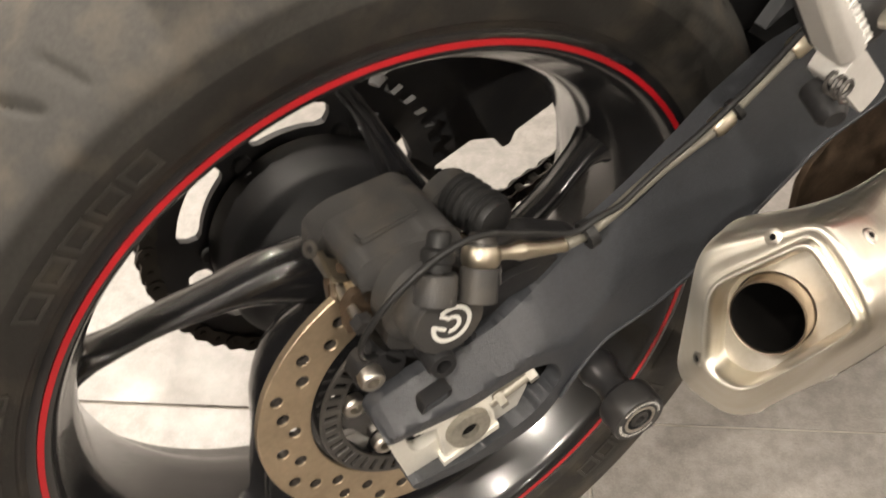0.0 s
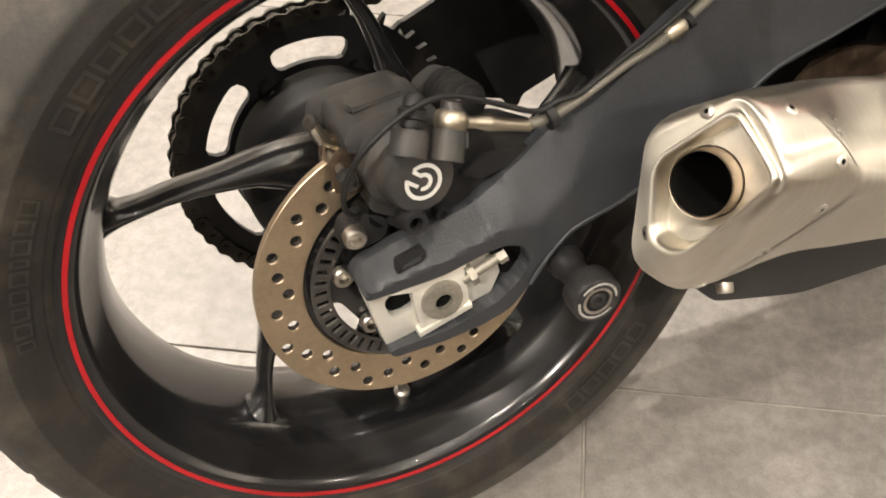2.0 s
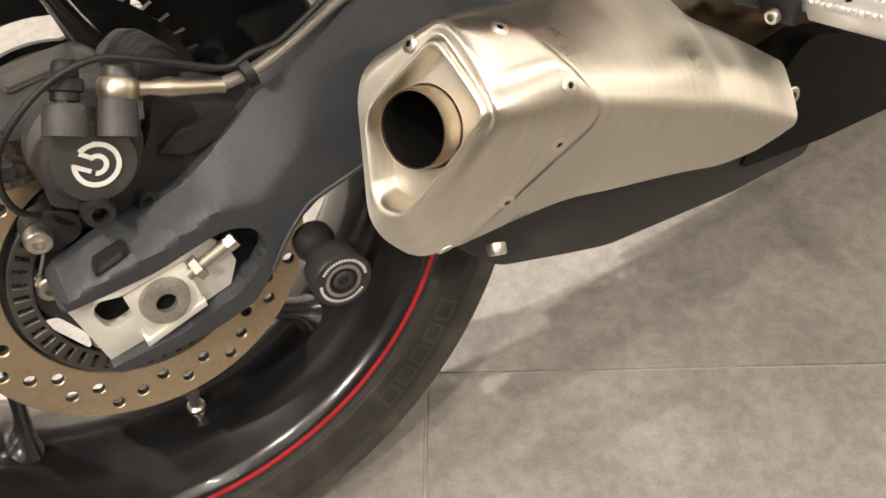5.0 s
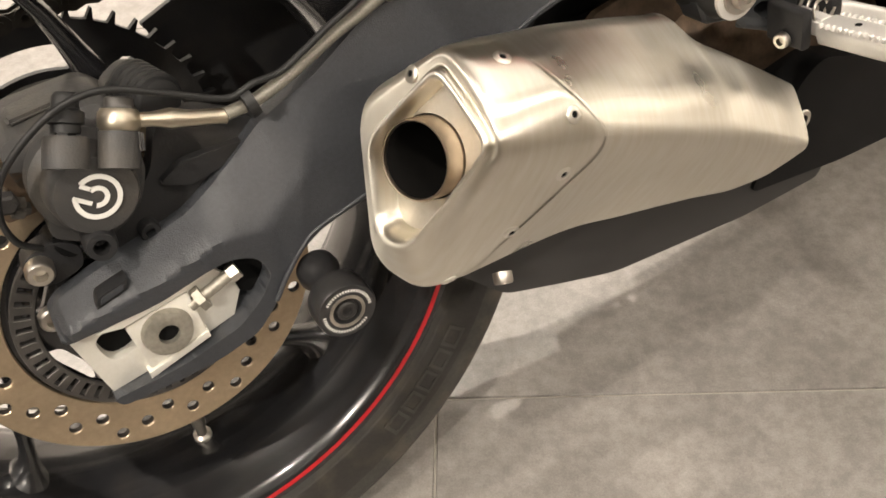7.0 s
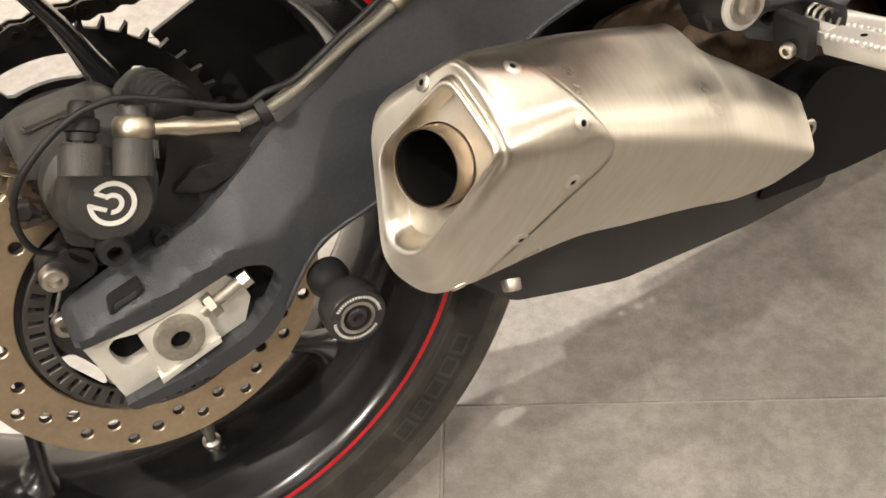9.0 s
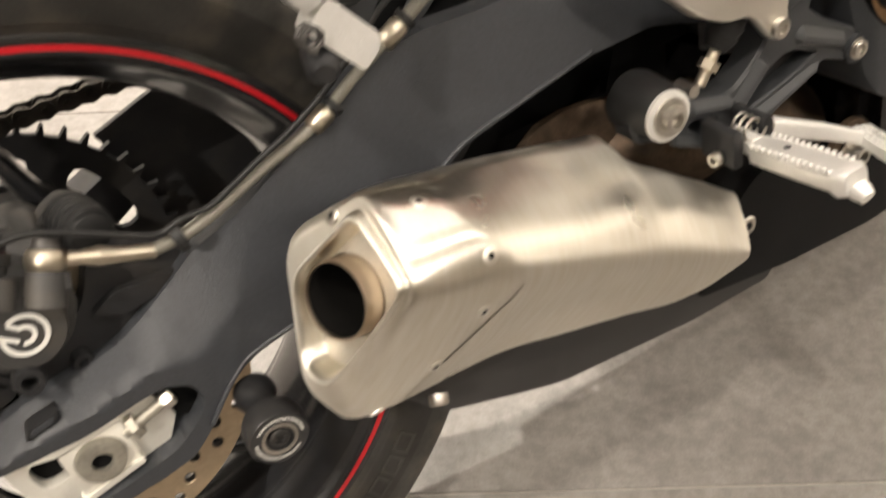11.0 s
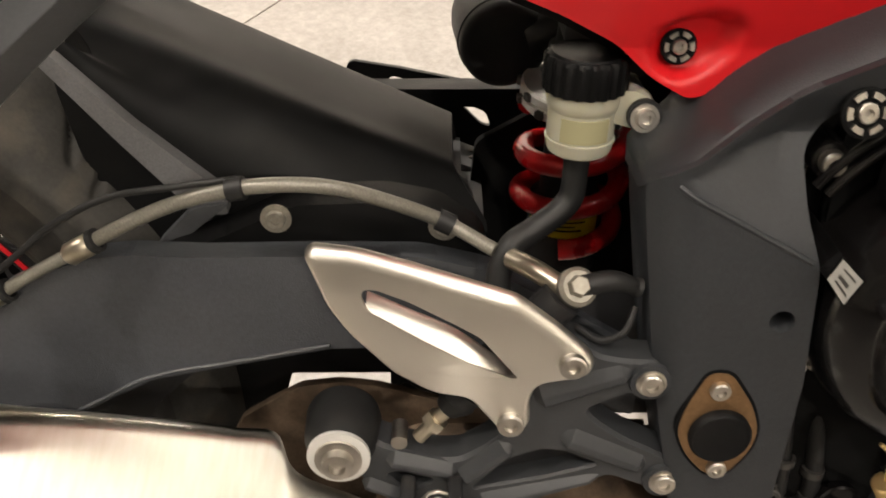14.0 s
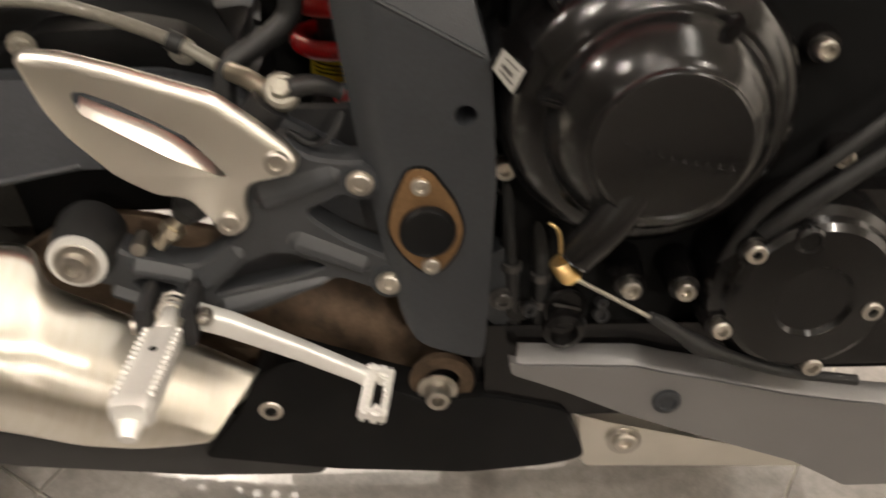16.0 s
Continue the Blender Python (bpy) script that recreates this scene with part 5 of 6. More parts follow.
def shock():
    root = new("rear_shock")
    root.parent = BIKE
    tagged(root, "rear shock absorber with a gloss red coil spring")
    low, top = Vector((0.517, 0.034, 0.087)), Vector((0.523, 0.020, 0.232))
    d = (top - low).normalized()
    x, y, z = axes_of(d)
    n, turns, r = 120, 2.75, 0.0335
    pts = []
    for k in range(n + 1):
        u = k / n
        a = 2 * math.pi * turns * u + 2.2
        pts.append(low + d * (0.014 + 0.090 * u) + (x * math.cos(a) + y * math.sin(a)) * r)
    part("coil_spring", tube(pts, 0.0072, 14, smooth=False), SPRING_RED, root, "gloss red coil spring")
    part("damper_body", lathe([(0, -0.02), (0.024, -0.02), (0.0256, -0.016), (0.0256, 0.038), (0.0200, 0.044), (0.0200, 0.10), (0.0224, 0.102), (0.024, 0.14), (0, 0.14)], low, d, 32), CAST_BLACK, root)
    bm = bmesh.new()
    rows = []
    for k in range(13):
        a = radians(-165 + 125 * k / 12)
        rows.append([bm.verts.new(low + d * h + Vector((math.cos(a), math.sin(a), 0)) * 0.0262) for h in (0.016, 0.038)])
    for p, q in zip(rows, rows[1:]):
        bm.faces.new((p[0], q[0], q[1], p[1]))
    label = part("warning_label", bm, YELLOW, root, "yellow warning label")
    for h0, h1, a0, a1 in ((0.0215, 0.0230, -140, -70), (0.0250, 0.0262, -145, -80), (0.0285, 0.0297, -140, -65), (0.0320, 0.0340, -130, -100)):
        bm, rows = bmesh.new(), []
        for k in range(9):
            a = radians(a0 + (a1 - a0) * k / 8)
            rows.append([bm.verts.new(low + d * h + Vector((math.cos(a), math.sin(a), 0)) * 0.0265) for h in (h0, h1)])
        for p, q in zip(rows, rows[1:]):
            bm.faces.new((p[0], q[0], q[1], p[1]))
        part("label_bar", bm, MATT, label)
    prof = [(0.0200, 0.1095), (0.0385, 0.1095), (0.0398, 0.1110), (0.0398, 0.1155), (0.0375, 0.1160), (0.0375, 0.1175), (0.0398, 0.1180), (0.0398, 0.1225), (0.0385, 0.1240), (0.0200, 0.1240)]
    collar = part("preload_collar", lathe(prof, low, d, 36, closed=True), ALU, root, "notched steel preload collar")
    for k in range(20):
        a = 2 * math.pi * (k // 2 + 0.5 * (k % 2)) / 10
        c = low + d * (0.1132 if k % 2 else 0.1202) + (x * math.cos(a) + y * math.sin(a)) * 0.0392
        part("collar_notch", box(c, (0.0060, 0.0060, 0.0050), 0.0004, Matrix.Rotation(a, 4, d) @ Matrix((x, y, z)).transposed().to_4x4()), STEEL_DARK, collar)
    # black top mount, boot and remote cylinder
    part("inner_guard", plate(fillet([(0.440, -0.020), (0.620, -0.020), (0.620, 0.300), (0.565, 0.300), (0.548, 0.215), (0.515, 0.185), (0.455, 0.150)], 0.006, 3), 0.062, 0.070, 0.002), MATT, root, "black inner guard behind the shock")
    # added sheet: blocks the lit floor from showing through behind the linkage
    part("linkage_blocker", plate(fillet([(0.389, -0.115), (0.389, 0.030), (0.420, 0.110), (0.640, 0.110), (0.640, -0.115)], 0.006, 3), 0.086, 0.0895, 0.001), MATT, root, "added black sheet that hides the bright floor behind the linkage")
    part("top_mount", lathe([(0, 0), (0.026, 0.0), (0.028, 0.010), (0.021, 0.020), (0.020, 0.05), (0.016, 0.06), (0, 0.06)], low + d * 0.121, d, 28), HOSE_RUBBER, root)
    axis = Vector((-0.12, 1, 0.10)).normalized()
    can = part("remote_cylinder", lathe([(0, 0), (0.0235, 0.0), (0.0270, 0.0012), (0.0292, 0.0045), (0.0296, 0.008), (0.0296, 0.050), (0.0285, 0.060), (0.0255, 0.070), (0.018, 0.078), (0, 0.080)], (0.4726, 0.036, 0.2280), axis, 48), HOSE_RUBBER, root, "black shock reservoir cylinder")
    part("cylinder_band", lathe([(0.0290, 0.0), (0.0304, 0.0006), (0.0304, 0.006), (0.0290, 0.0066)], Vector((0.4726, 0.036, 0.2280)) + axis * 0.012, axis, 48, closed=True), HOSE_RUBBER, can)
    part("cylinder_neck", tube([(0.490, 0.050, 0.232), (0.512, 0.045, 0.240), (0.535, 0.035, 0.236), (0.548, 0.028, 0.222)], [0.017, 0.016, 0.018, 0.020], 20), CAST_BLACK, root)
    part("damper_head", lathe([(0, 0), (0.0240, 0.0), (0.0250, 0.004), (0.0250, 0.022), (0.0200, 0.026), (0.0190, 0.044), (0, 0.046)], low + d * 0.126, d, 32), CAST_BLACK, root)
    part("mount_bracket", plate(fillet([(0.500, 0.252), (0.505, 0.285), (0.575, 0.285), (0.585, 0.235), (0.560, 0.232)], 0.008, 3), -0.03, 0.03, 0.003), CAST_BLACK, root)
    return root


def fluid_reservoir():
    root = new("brake_fluid_reservoir")
    root.parent = BIKE
    tagged(root, "milky brake fluid reservoir with a ribbed black cap")
    c, d = Vector((0.5015, -0.1165, 0.226)), Vector((0.02, 0.0, 1)).normalized()
    part("bottle", lathe([(0, -0.001), (0.0140, -0.001), (0.0160, 0.0005), (0.0168, 0.003), (0.0172, 0.0070), (0.0172, 0.0230), (0.0182, 0.0245), (0.0188, 0.028), (0.0188, 0.033), (0, 0.033)], c, d, 36), RESERVOIR, root, "milky plastic bottle", smooth=30)
    # see-through front window with the fluid behind it, and a moulded step under it
    arc = [radians(a) for a in range(-132, -47, 6)]
    rings = [[c + d * h + Vector((math.cos(a) * r, math.sin(a) * r, 0)) for r, h in ((0.0168, 0.0090), (0.0177, 0.0092), (0.0177, 0.0215), (0.0168, 0.0217))] for a in arc]
    part("fluid_window", ring_loft(rings), FLUID, root, "yellowish fluid window", smooth=30)
    part("bottle_step", lathe([(0.0165, 0.0062), (0.0179, 0.0066), (0.0179, 0.0078), (0.0165, 0.0082)], c, d, 36, closed=True), RESERVOIR, root)
    rings = []
    for h, s in ((0.033, 0.98), (0.0345, 1.0), (0.049, 1.0), (0.051, 0.94)):
        rings.append([c + d * h + Vector((math.cos(a), math.sin(a), 0)) * (0.0215 if k % 4 < 2 else 0.0203) * s for k, a in enumerate(np.linspace(0, 2 * math.pi, 80, endpoint=False))])
    cap = part("cap", ring_loft(rings), PLASTIC, root, "ribbed black cap", smooth=30)
    part("cap_top", lathe([(0, 0), (0.0185, 0), (0.0175, 0.0012), (0.0165, 0.0004), (0, 0.0004)], c + d * 0.0508, d, 32), PLASTIC, cap)
    part("neck_pipe", lathe([(0, -0.010), (0.0068, -0.010), (0.0072, 0.0), (0, 0.0)], c, d, 20), HOSE_RUBBER, root)
    part("ear", plate(fillet([(0.508, 0.2440), (0.508, 0.2580), (0.5260, 0.2605), (0.5370, 0.2550), (0.5375, 0.2440), (0.5280, 0.2400), (0.5180, 0.2430)], 0.004, 4), -0.1245, -0.112, 0.001), RESERVOIR, root)
    part("ear_bush", lathe([(0, 0), (0.0088, 0), (0.0086, 0.003), (0, 0.003)], (0.5312, -0.1250, 0.2480), (0.1, -1, 0.1), 24), HOSE_RUBBER, root)
    bolt((0.5312, -0.1278, 0.2476), (0.1, -1, 0.15), r=0.0050, parent=root, head=0.0045, washer=0.0074)
    part("reservoir_hose", tube([(0.5015, -0.1165, 0.226), (0.501, -0.117, 0.212), (0.500, -0.118, 0.200), (0.494, -0.121, 0.192), (0.480, -0.126, 0.183), (0.468, -0.132, 0.176), (0.462, -0.138, 0.160), (0.466, -0.146, 0.130), (0.470, -0.15, 0.112)], 0.0068, 16),
         HOSE_RUBBER, root, "black rubber reservoir hose")
    return root


def frame_and_panels():
    fr = new("main_frame")
    fr.parent = BIKE
    tagged(fr, "dark grey cast main frame plate")
    ridge = ((0.5255, 0.2340), (0.5340, 0.2410), (0.5600, 0.2610), (0.5910, 0.2800), (0.6400, 0.3010), (0.7000, 0.3270), (0.7600, 0.3560))
    outline = [(0.5600, 0.0347), (0.5560, 0.0531), (0.5500, 0.080), (0.540, 0.131), (0.530, 0.200), *ridge,
               (0.760, 0.335), (0.680, 0.306), (0.640, 0.289), (0.612, 0.270), (0.596, 0.250), (0.600, 0.222), (0.608, 0.198), (0.613, 0.131), (0.611, 0.067), (0.610, 0.034), (0.6085, 0.0040), (0.5894, 0.0100), (0.5704, 0.0170)]
    window = circle(0.5955, 0.1680, 0.0062, 20)

    def carve(x, z):
        crease = 0.238 - (x - 0.537) * 0.563
        top = float(np.interp(x, (0.537, 0.573, 0.606, 0.66, 0.76), (0.240, 0.2690, 0.2865, 0.310, 0.356)))
        out = 0.0
        if x > 0.535 and z > crease:
            u = min(1.0, (z - crease) / max(0.006, top - crease))
            grow = max(0.0, min(1.0, (x - 0.537) / 0.05))
            out += 0.036 * grow * (u if u < 0.7 else 0.7 * (1.3 - u) / 0.60)
        left = max(0.0, (0.5460 - x + max(0.0, 0.238 - z) * 0.10) / 0.020)
        return out + 0.016 * min(1.6, left) ** 1.2
    part("frame_plate", plate(fillet(outline, 0.008, 4), -0.1880, -0.120, 0.004, [window], segs=3, grid=0.004, swell=carve), FRAME_GREY, fr, smooth=60)
    # the face above the ridge, leaning back towards the side panel
    back = ((0.5275, 0.2300), (0.5330, 0.2385), (0.5450, 0.2500), (0.5750, 0.2810), (0.6320, 0.3180), (0.6950, 0.3560), (0.7600, 0.3870))
    rings = []
    for (x0, z0), (x1, z1) in zip([q.xy for q in curve([(*q, 0) for q in ridge], 4)], [q.xy for q in curve([(*q, 0) for q in back], 4)]):
        y0 = -0.1860 + carve(x0, z0 - 0.003)
        rings.append([Vector((x0, y0 + 0.012, z0 - 0.010)), Vector((x0, y0 + 0.0008, z0 - 0.0035)), Vector((x0, y0 + 0.0035, z0 + 0.0010)), Vector((x0, y0, z0)).lerp(Vector((x1, -0.120, z1)), 0.35) + Vector((0, 0, 0.0015)),
                      Vector((x1, -0.120, z1)), Vector((x1, -0.108, z1)), Vector((x0, -0.120, z0 - 0.012))])
    part("upper_face", ring_loft(rings), FRAME_GREY, fr, smooth=60)
    # pressed crease running down from the apex below the ridge
    line = [(x, 0.238 - (x - 0.537) * 0.563) for x in np.linspace(0.539, 0.604, 12)]
    part("frame_crease", tube([(x, -0.1870 + carve(x, z), z) for x, z in line], 0.0017, 8), FRAME_GREY, fr)
    part("window_bore", box((0.5955, -0.150, 0.1680), (0.016, 0.004, 0.016), 0), MATT, fr)
    notched_bolt((0.6185, -0.1720, 0.2690), (0.10, -1, 0.25), 0.0100, fr)
    # added sheet: keeps the gap between the bracket arms dark, hiding the floor
    part("gap_backing", plate(fillet([(0.486, 0.060), (0.486, 0.136), (0.565, 0.136), (0.565, 0.045), (0.520, 0.045)], 0.004, 2), -0.108, -0.100, 0.001), CAST_BLACK, fr, "added black sheet that darkens the gap behind the footrest bracket")
    # swingarm pivot flange with its black cap
    # matt black rim draws the shaded recess round the flange
    part("flange_gap_shade", plate(fillet([(0.5640, 0.1393), (0.5770, 0.1393), (0.5915, 0.1180), (0.5970, 0.1000), (0.5938, 0.0850), (0.5838, 0.0700), (0.5712, 0.0695), (0.5588, 0.0830), (0.5515, 0.1000), (0.5550, 0.1180)], 0.008, 4), -0.1884, -0.180, 0.0), MATT, fr)
    flange = part("pivot_flange", plate(fillet([(0.5650, 0.1375), (0.5760, 0.1375), (0.5900, 0.1170), (0.5955, 0.1000), (0.5925, 0.0860), (0.5830, 0.0715), (0.5720, 0.0710), (0.5600, 0.0840), (0.5530, 0.1000), (0.5565, 0.1170)], 0.007, 4), -0.1890, -0.178, 0.0025, segs=3), BRONZE, fr, "brown anodised pivot flange")
    part("pivot_cap", lathe([(0, 0.0), (0.0160, 0.0), (0.0160, 0.004), (0.0145, 0.0058), (0.0130, 0.0050), (0, 0.0046)], (0.5752, -0.1885, 0.0990), segs=36), PLASTIC, flange, "black pivot cap")
    for p in ((0.5715, -0.1885, 0.1275), (0.5768, -0.1885, 0.0760)):
        bolt(p, r=0.0052, parent=flange, head=0.004)
    red = new("side_panel")
    red.parent = BIKE
    tagged(red, "satin red plastic side panel")
    def hollow(x, z):
        q = Vector((x - 0.5445, z - 0.2845))
        along, across = q.dot(Vector((0.88, 0.47))), q.dot(Vector((-0.47, 0.88)))
        far = math.hypot(max(0.0, along if along < 0 else along * 0.55), across) if along > 0 else q.length
        u = max(0.0, min(1.0, (0.0175 - far) / 0.0065))
        return 0.0085 * u * u * (3 - 2 * u)
    part("panel_skin", plate(fillet([(0.330, 0.372), (0.395, 0.343), (0.430, 0.327), (0.486, 0.302), (0.513, 0.287), (0.530, 0.271), (0.549, 0.2600), (0.5580, 0.2620), (0.570, 0.2750), (0.600, 0.293), (0.680, 0.322), (0.76, 0.350), (0.76, 0.44), (0.36, 0.44)], 0.006, 4),
                             -0.134, -0.10, 0.005, fall=lambda x, z: -0.35 * max(0.0, z - 0.285), segs=4, grid=0.003, swell=hollow), PANEL_RED, red, smooth=70)
    part("panel_lining", plate(fillet([(0.340, 0.360), (0.395, 0.3350), (0.430, 0.3190), (0.486, 0.2940), (0.513, 0.2790), (0.530, 0.2640), (0.540, 0.300), (0.40, 0.40), (0.34, 0.40)], 0.004, 3), -0.120, -0.098, 0.003, fall=lambda x, z: -0.25 * max(0.0, z - 0.285)), PLASTIC, red, "black lining under the red panel")
    # unseen stand-ins for tail and seat, added to shade the hugger and floor
    part("tail_shade_block", box((0.52, 0.0, 0.405), (0.36, 0.21, 0.07), 0.01), PLASTIC, red)
    part("seat_shade_block", plate(fillet([(-0.10, 0.560), (0.34, 0.439), (0.75, 0.439), (0.76, 0.520), (0.60, 0.520), (0.40, 0.555), (0.25, 0.585), (0.10, 0.610), (-0.13, 0.620)], 0.02, 4), -0.095, 0.095, 0.03, segs=4), PLASTIC, red, "unseen black stand-in for the seat and tail, added to cast shade", smooth=60)
    notched_bolt((0.5430, -0.1275, 0.2842), (0.12, -1, 0.10), 0.0075, red)
    return fr


def rider_controls():
    br = new("footrest_bracket")
    br.parent = BIKE
    tagged(br, "dark grey cast rider footrest bracket")
    outline = [(0.4780, 0.1420), (0.4860, 0.1500), (0.5010, 0.1480), (0.5128, 0.1400), (0.5275, 0.1376), (0.5421, 0.1371), (0.5495, 0.1274), (0.5477, 0.1159), (0.5408, 0.1123), (0.5291, 0.1172), (0.5075, 0.1062), (0.5123, 0.0996),
               (0.5291, 0.0868), (0.5462, 0.0780), (0.5584, 0.0710), (0.5633, 0.0589), (0.5572, 0.0487), (0.5443, 0.0520), (0.5228, 0.0610), (0.5010, 0.0495), (0.4744, 0.0371), (0.4477, 0.0305), (0.4380, 0.0300), (0.4330, 0.0400),
               (0.4195, 0.0382), (0.4064, 0.0476), (0.3890, 0.0580), (0.3640, 0.0640), (0.3590, 0.0800), (0.3640, 0.0960), (0.3780, 0.1010), (0.3920, 0.0940), (0.3994, 0.0818), (0.4292, 0.0712), (0.4424, 0.0714),
               (0.4571, 0.0814), (0.4680, 0.0920), (0.4740, 0.1020), (0.4740, 0.1240)]
    holes = [fillet([(0.4490, 0.0505), (0.4690, 0.0720), (0.4850, 0.0790), (0.4960, 0.0785), (0.5170, 0.0690), (0.4883, 0.0595)], 0.003, 3), fillet([(0.4025, 0.0605), (0.4093, 0.0625), (0.4290, 0.0570), (0.4200, 0.0505), (0.4140, 0.0490)], 0.003, 3)]
    part("bracket_plate", chamfered(fillet(outline, 0.004, 3), -0.1800, -0.160, 0.0016, 0.0026, holes), HANGER_GREY, br, smooth=26)
    # black plate behind the pocket gives the recess its shade by colour
    part("pocket_shade", plate(fillet([(0.4440, 0.0480), (0.4680, 0.0760), (0.4850, 0.0830), (0.5000, 0.0820), (0.5230, 0.0690), (0.4900, 0.0560)], 0.003, 2), -0.1660, -0.1610, 0.0008), CAST_BLACK, br)
    # cast ribs, each with a broad upper flank and a short lower one
    for a, b, wa, wb in (((0.4490, 0.0400), (0.5190, 0.0625), 0.0065, 0.0025), ((0.4420, 0.0580), (0.4690, 0.0840), 0.0060, 0.0060), ((0.4790, 0.1150), (0.5290, 0.1330), 0.0085, 0.0055),
                         ((0.4030, 0.0735), (0.4420, 0.0640), 0.0055, 0.0045), ((0.4960, 0.0905), (0.5430, 0.0690), 0.0070, 0.0060), ((0.3900, 0.0570), (0.4150, 0.0450), 0.0040, 0.0040)):
        a, b = Vector((a[0], 0, a[1])), Vector((b[0], 0, b[1]))
        side = Vector((-(b - a).z, 0, (b - a).x)).normalized()
        rings = []
        for u, w, high in ((0.0, wa * 0.55, 0.0004), (0.10, wa, 0.0052), (0.90, wb, 0.0052), (1.0, wb * 0.55, 0.0004)):
            p = a.lerp(b, u)
            rings.append([p + side * (k * w) + Vector((0, -0.1790 - h * high, 0)) for k, h in ((1.0, -0.3), (0.96, 0.12), (0.05, 0.92), (-0.15, 1.0), (-0.62, 1.0), (-0.80, 0.85), (-1.0, 0.1), (-1.0, -0.3))])
        part("rib", ring_loft(rings), HANGER_GREY, br, smooth=26)
    for p in ((0.5385, -0.1800, 0.1262), (0.5525, -0.1800, 0.0592)):
        part("bolt_boss", lathe([(0, 0), (0.0112, 0), (0.0105, 0.0025), (0, 0.0025)], p, segs=26), FRAME_GREY, br)
        bolt((p[0], -0.1823, p[2]), r=0.0064, parent=br, head=0.004, washer=0.0078)
    # rubber-mounted exhaust bobbin on the bracket
    mount = part("exhaust_mount", lathe([(0, 0.0), (0.0195, 0.0), (0.0205, 0.004), (0.0195, 0.022), (0.0165, 0.030), (0.0150, 0.034), (0, 0.034)], (0.379, -0.156, 0.083), segs=40), HOSE_RUBBER, br, "black rubber exhaust mount")
    part("mount_washer", lathe([(0.006, 0), (0.0166, 0.0), (0.0166, 0.0022), (0.0120, 0.0030), (0.006, 0.0030)], (0.379, -0.1895, 0.083), segs=40, closed=True), ALU, mount)
    part("mount_bolt", lathe([(0, 0), (0.0125, 0), (0.0125, 0.0022), (0.0085, 0.0028), (0.0080, 0.0075), (0.0045, 0.0080), (0.004, 0.004), (0, 0.004)], (0.379, -0.1920, 0.083), segs=18), BOLT_STEEL, mount, smooth=25)
    # heel guard
    heel = new("heel_guard")
    heel.parent = BIKE
    tagged(heel, "brushed aluminium heel guard with a long slot")
    shape = [(0.3660, 0.1975), (0.3700, 0.2030), (0.392, 0.2020), (0.422, 0.1960), (0.4680, 0.1825), (0.4870, 0.1670), (0.5035, 0.1520), (0.5085, 0.1440), (0.5040, 0.1360), (0.4930, 0.1335), (0.4800, 0.1310), (0.4765, 0.1200), (0.4780, 0.1060), (0.4710, 0.0985),
             (0.4620, 0.1015), (0.4460, 0.1220), (0.4280, 0.1235), (0.4080, 0.1335), (0.3860, 0.1550), (0.3760, 0.1700)]
    slot = fillet([(0.3932, 0.1787), (0.3948, 0.1826), (0.4003, 0.1833), (0.4165, 0.1783), (0.4384, 0.1677), (0.4510, 0.1606), (0.4582, 0.1515), (0.4699, 0.1368), (0.4671, 0.1364), (0.4441, 0.1459), (0.4161, 0.1603), (0.3964, 0.1707)], 0.0025, 3)

    def ease(u):
        u = max(0.0, min(1.0, u))
        return u * u * (3 - 2 * u)

    def fold(x, z):
        return 0.012 * ease((0.46 - x) / 0.11)
    # rolled sheet: the rim turns back all round, widest along the upper edge
    line = [Vector((q[0], q[1])) for q in fillet(shape, 0.005, 4)]
    top_line = [Vector(shape[k]).lerp(Vector(shape[k + 1]), u / 8) for k in range(1, 6) for u in range(9)]
    wide = [0.0032 + 0.0052 * ease(1 - min((p - q).length for q in top_line) / 0.004) for p in line]
    for _ in range(6):
        wide = [(wide[i - 1] + wide[i] + wide[(i + 1) % len(wide)]) / 3 for i in range(len(wide))]
    rings = [[Vector((p.x, y + fold(p.x, p.y), p.y)) for p in inward(line, [w * d for w in wide])]
             for d, y in ((0.30, -0.1872), (0.0, -0.1858), (0.0, -0.1872), (0.10, -0.1893), (0.30, -0.1912), (0.62, -0.1925), (1.0, -0.1930))]
    bm = ring_loft(rings, caps=False)
    for y in (-0.1930, -0.1908):
        filled([inward(line, wide), slot], y, bm, fold)
    ring_loft([[Vector((q[0], y + fold(q[0], q[1]), q[1])) for q in slot] for y in (-0.1930, -0.1908)], bm, caps=False)
    bmesh.ops.remove_doubles(bm, verts=bm.verts, dist=1e-5)
    part("guard_plate", bm, STEEL_FLAT, heel, smooth=45)
    # the sheet below the slot turns inward as a sloping lip
    edge = curve([(0.3952, 0, 0.1712), (0.4161, 0, 0.1600), (0.4441, 0, 0.1456), (0.4671, 0, 0.1361)], 8)
    top = curve([(0.3960, 0, 0.1766), (0.4160, 0, 0.1687), (0.4400, 0, 0.1585), (0.4671, 0, 0.1372)], 8)
    rows = [[Vector((q.x, -0.1926 + fold(q.x, q.z), q.z)), Vector((q.x, -0.1910 + fold(q.x, q.z), q.z)).lerp(Vector((r.x, -0.1860 + fold(r.x, r.z), r.z)), 0.45), Vector((r.x, -0.1850 + fold(r.x, r.z), r.z)), Vector((r.x, -0.1836 + fold(r.x, r.z), r.z)), Vector((q.x, -0.1905 + fold(q.x, q.z), q.z - 0.001))] for q, r in zip(edge, top)]
    part("slot_lip", ring_loft(rows), STEEL_FLAT, heel, "sloping polished lip of the slot", smooth=60)
    for p in ((0.4962, -0.1928, 0.1453), (0.4673, -0.1928, 0.1085)):
        bolt(p, r=0.0068, parent=heel, head=0.004)
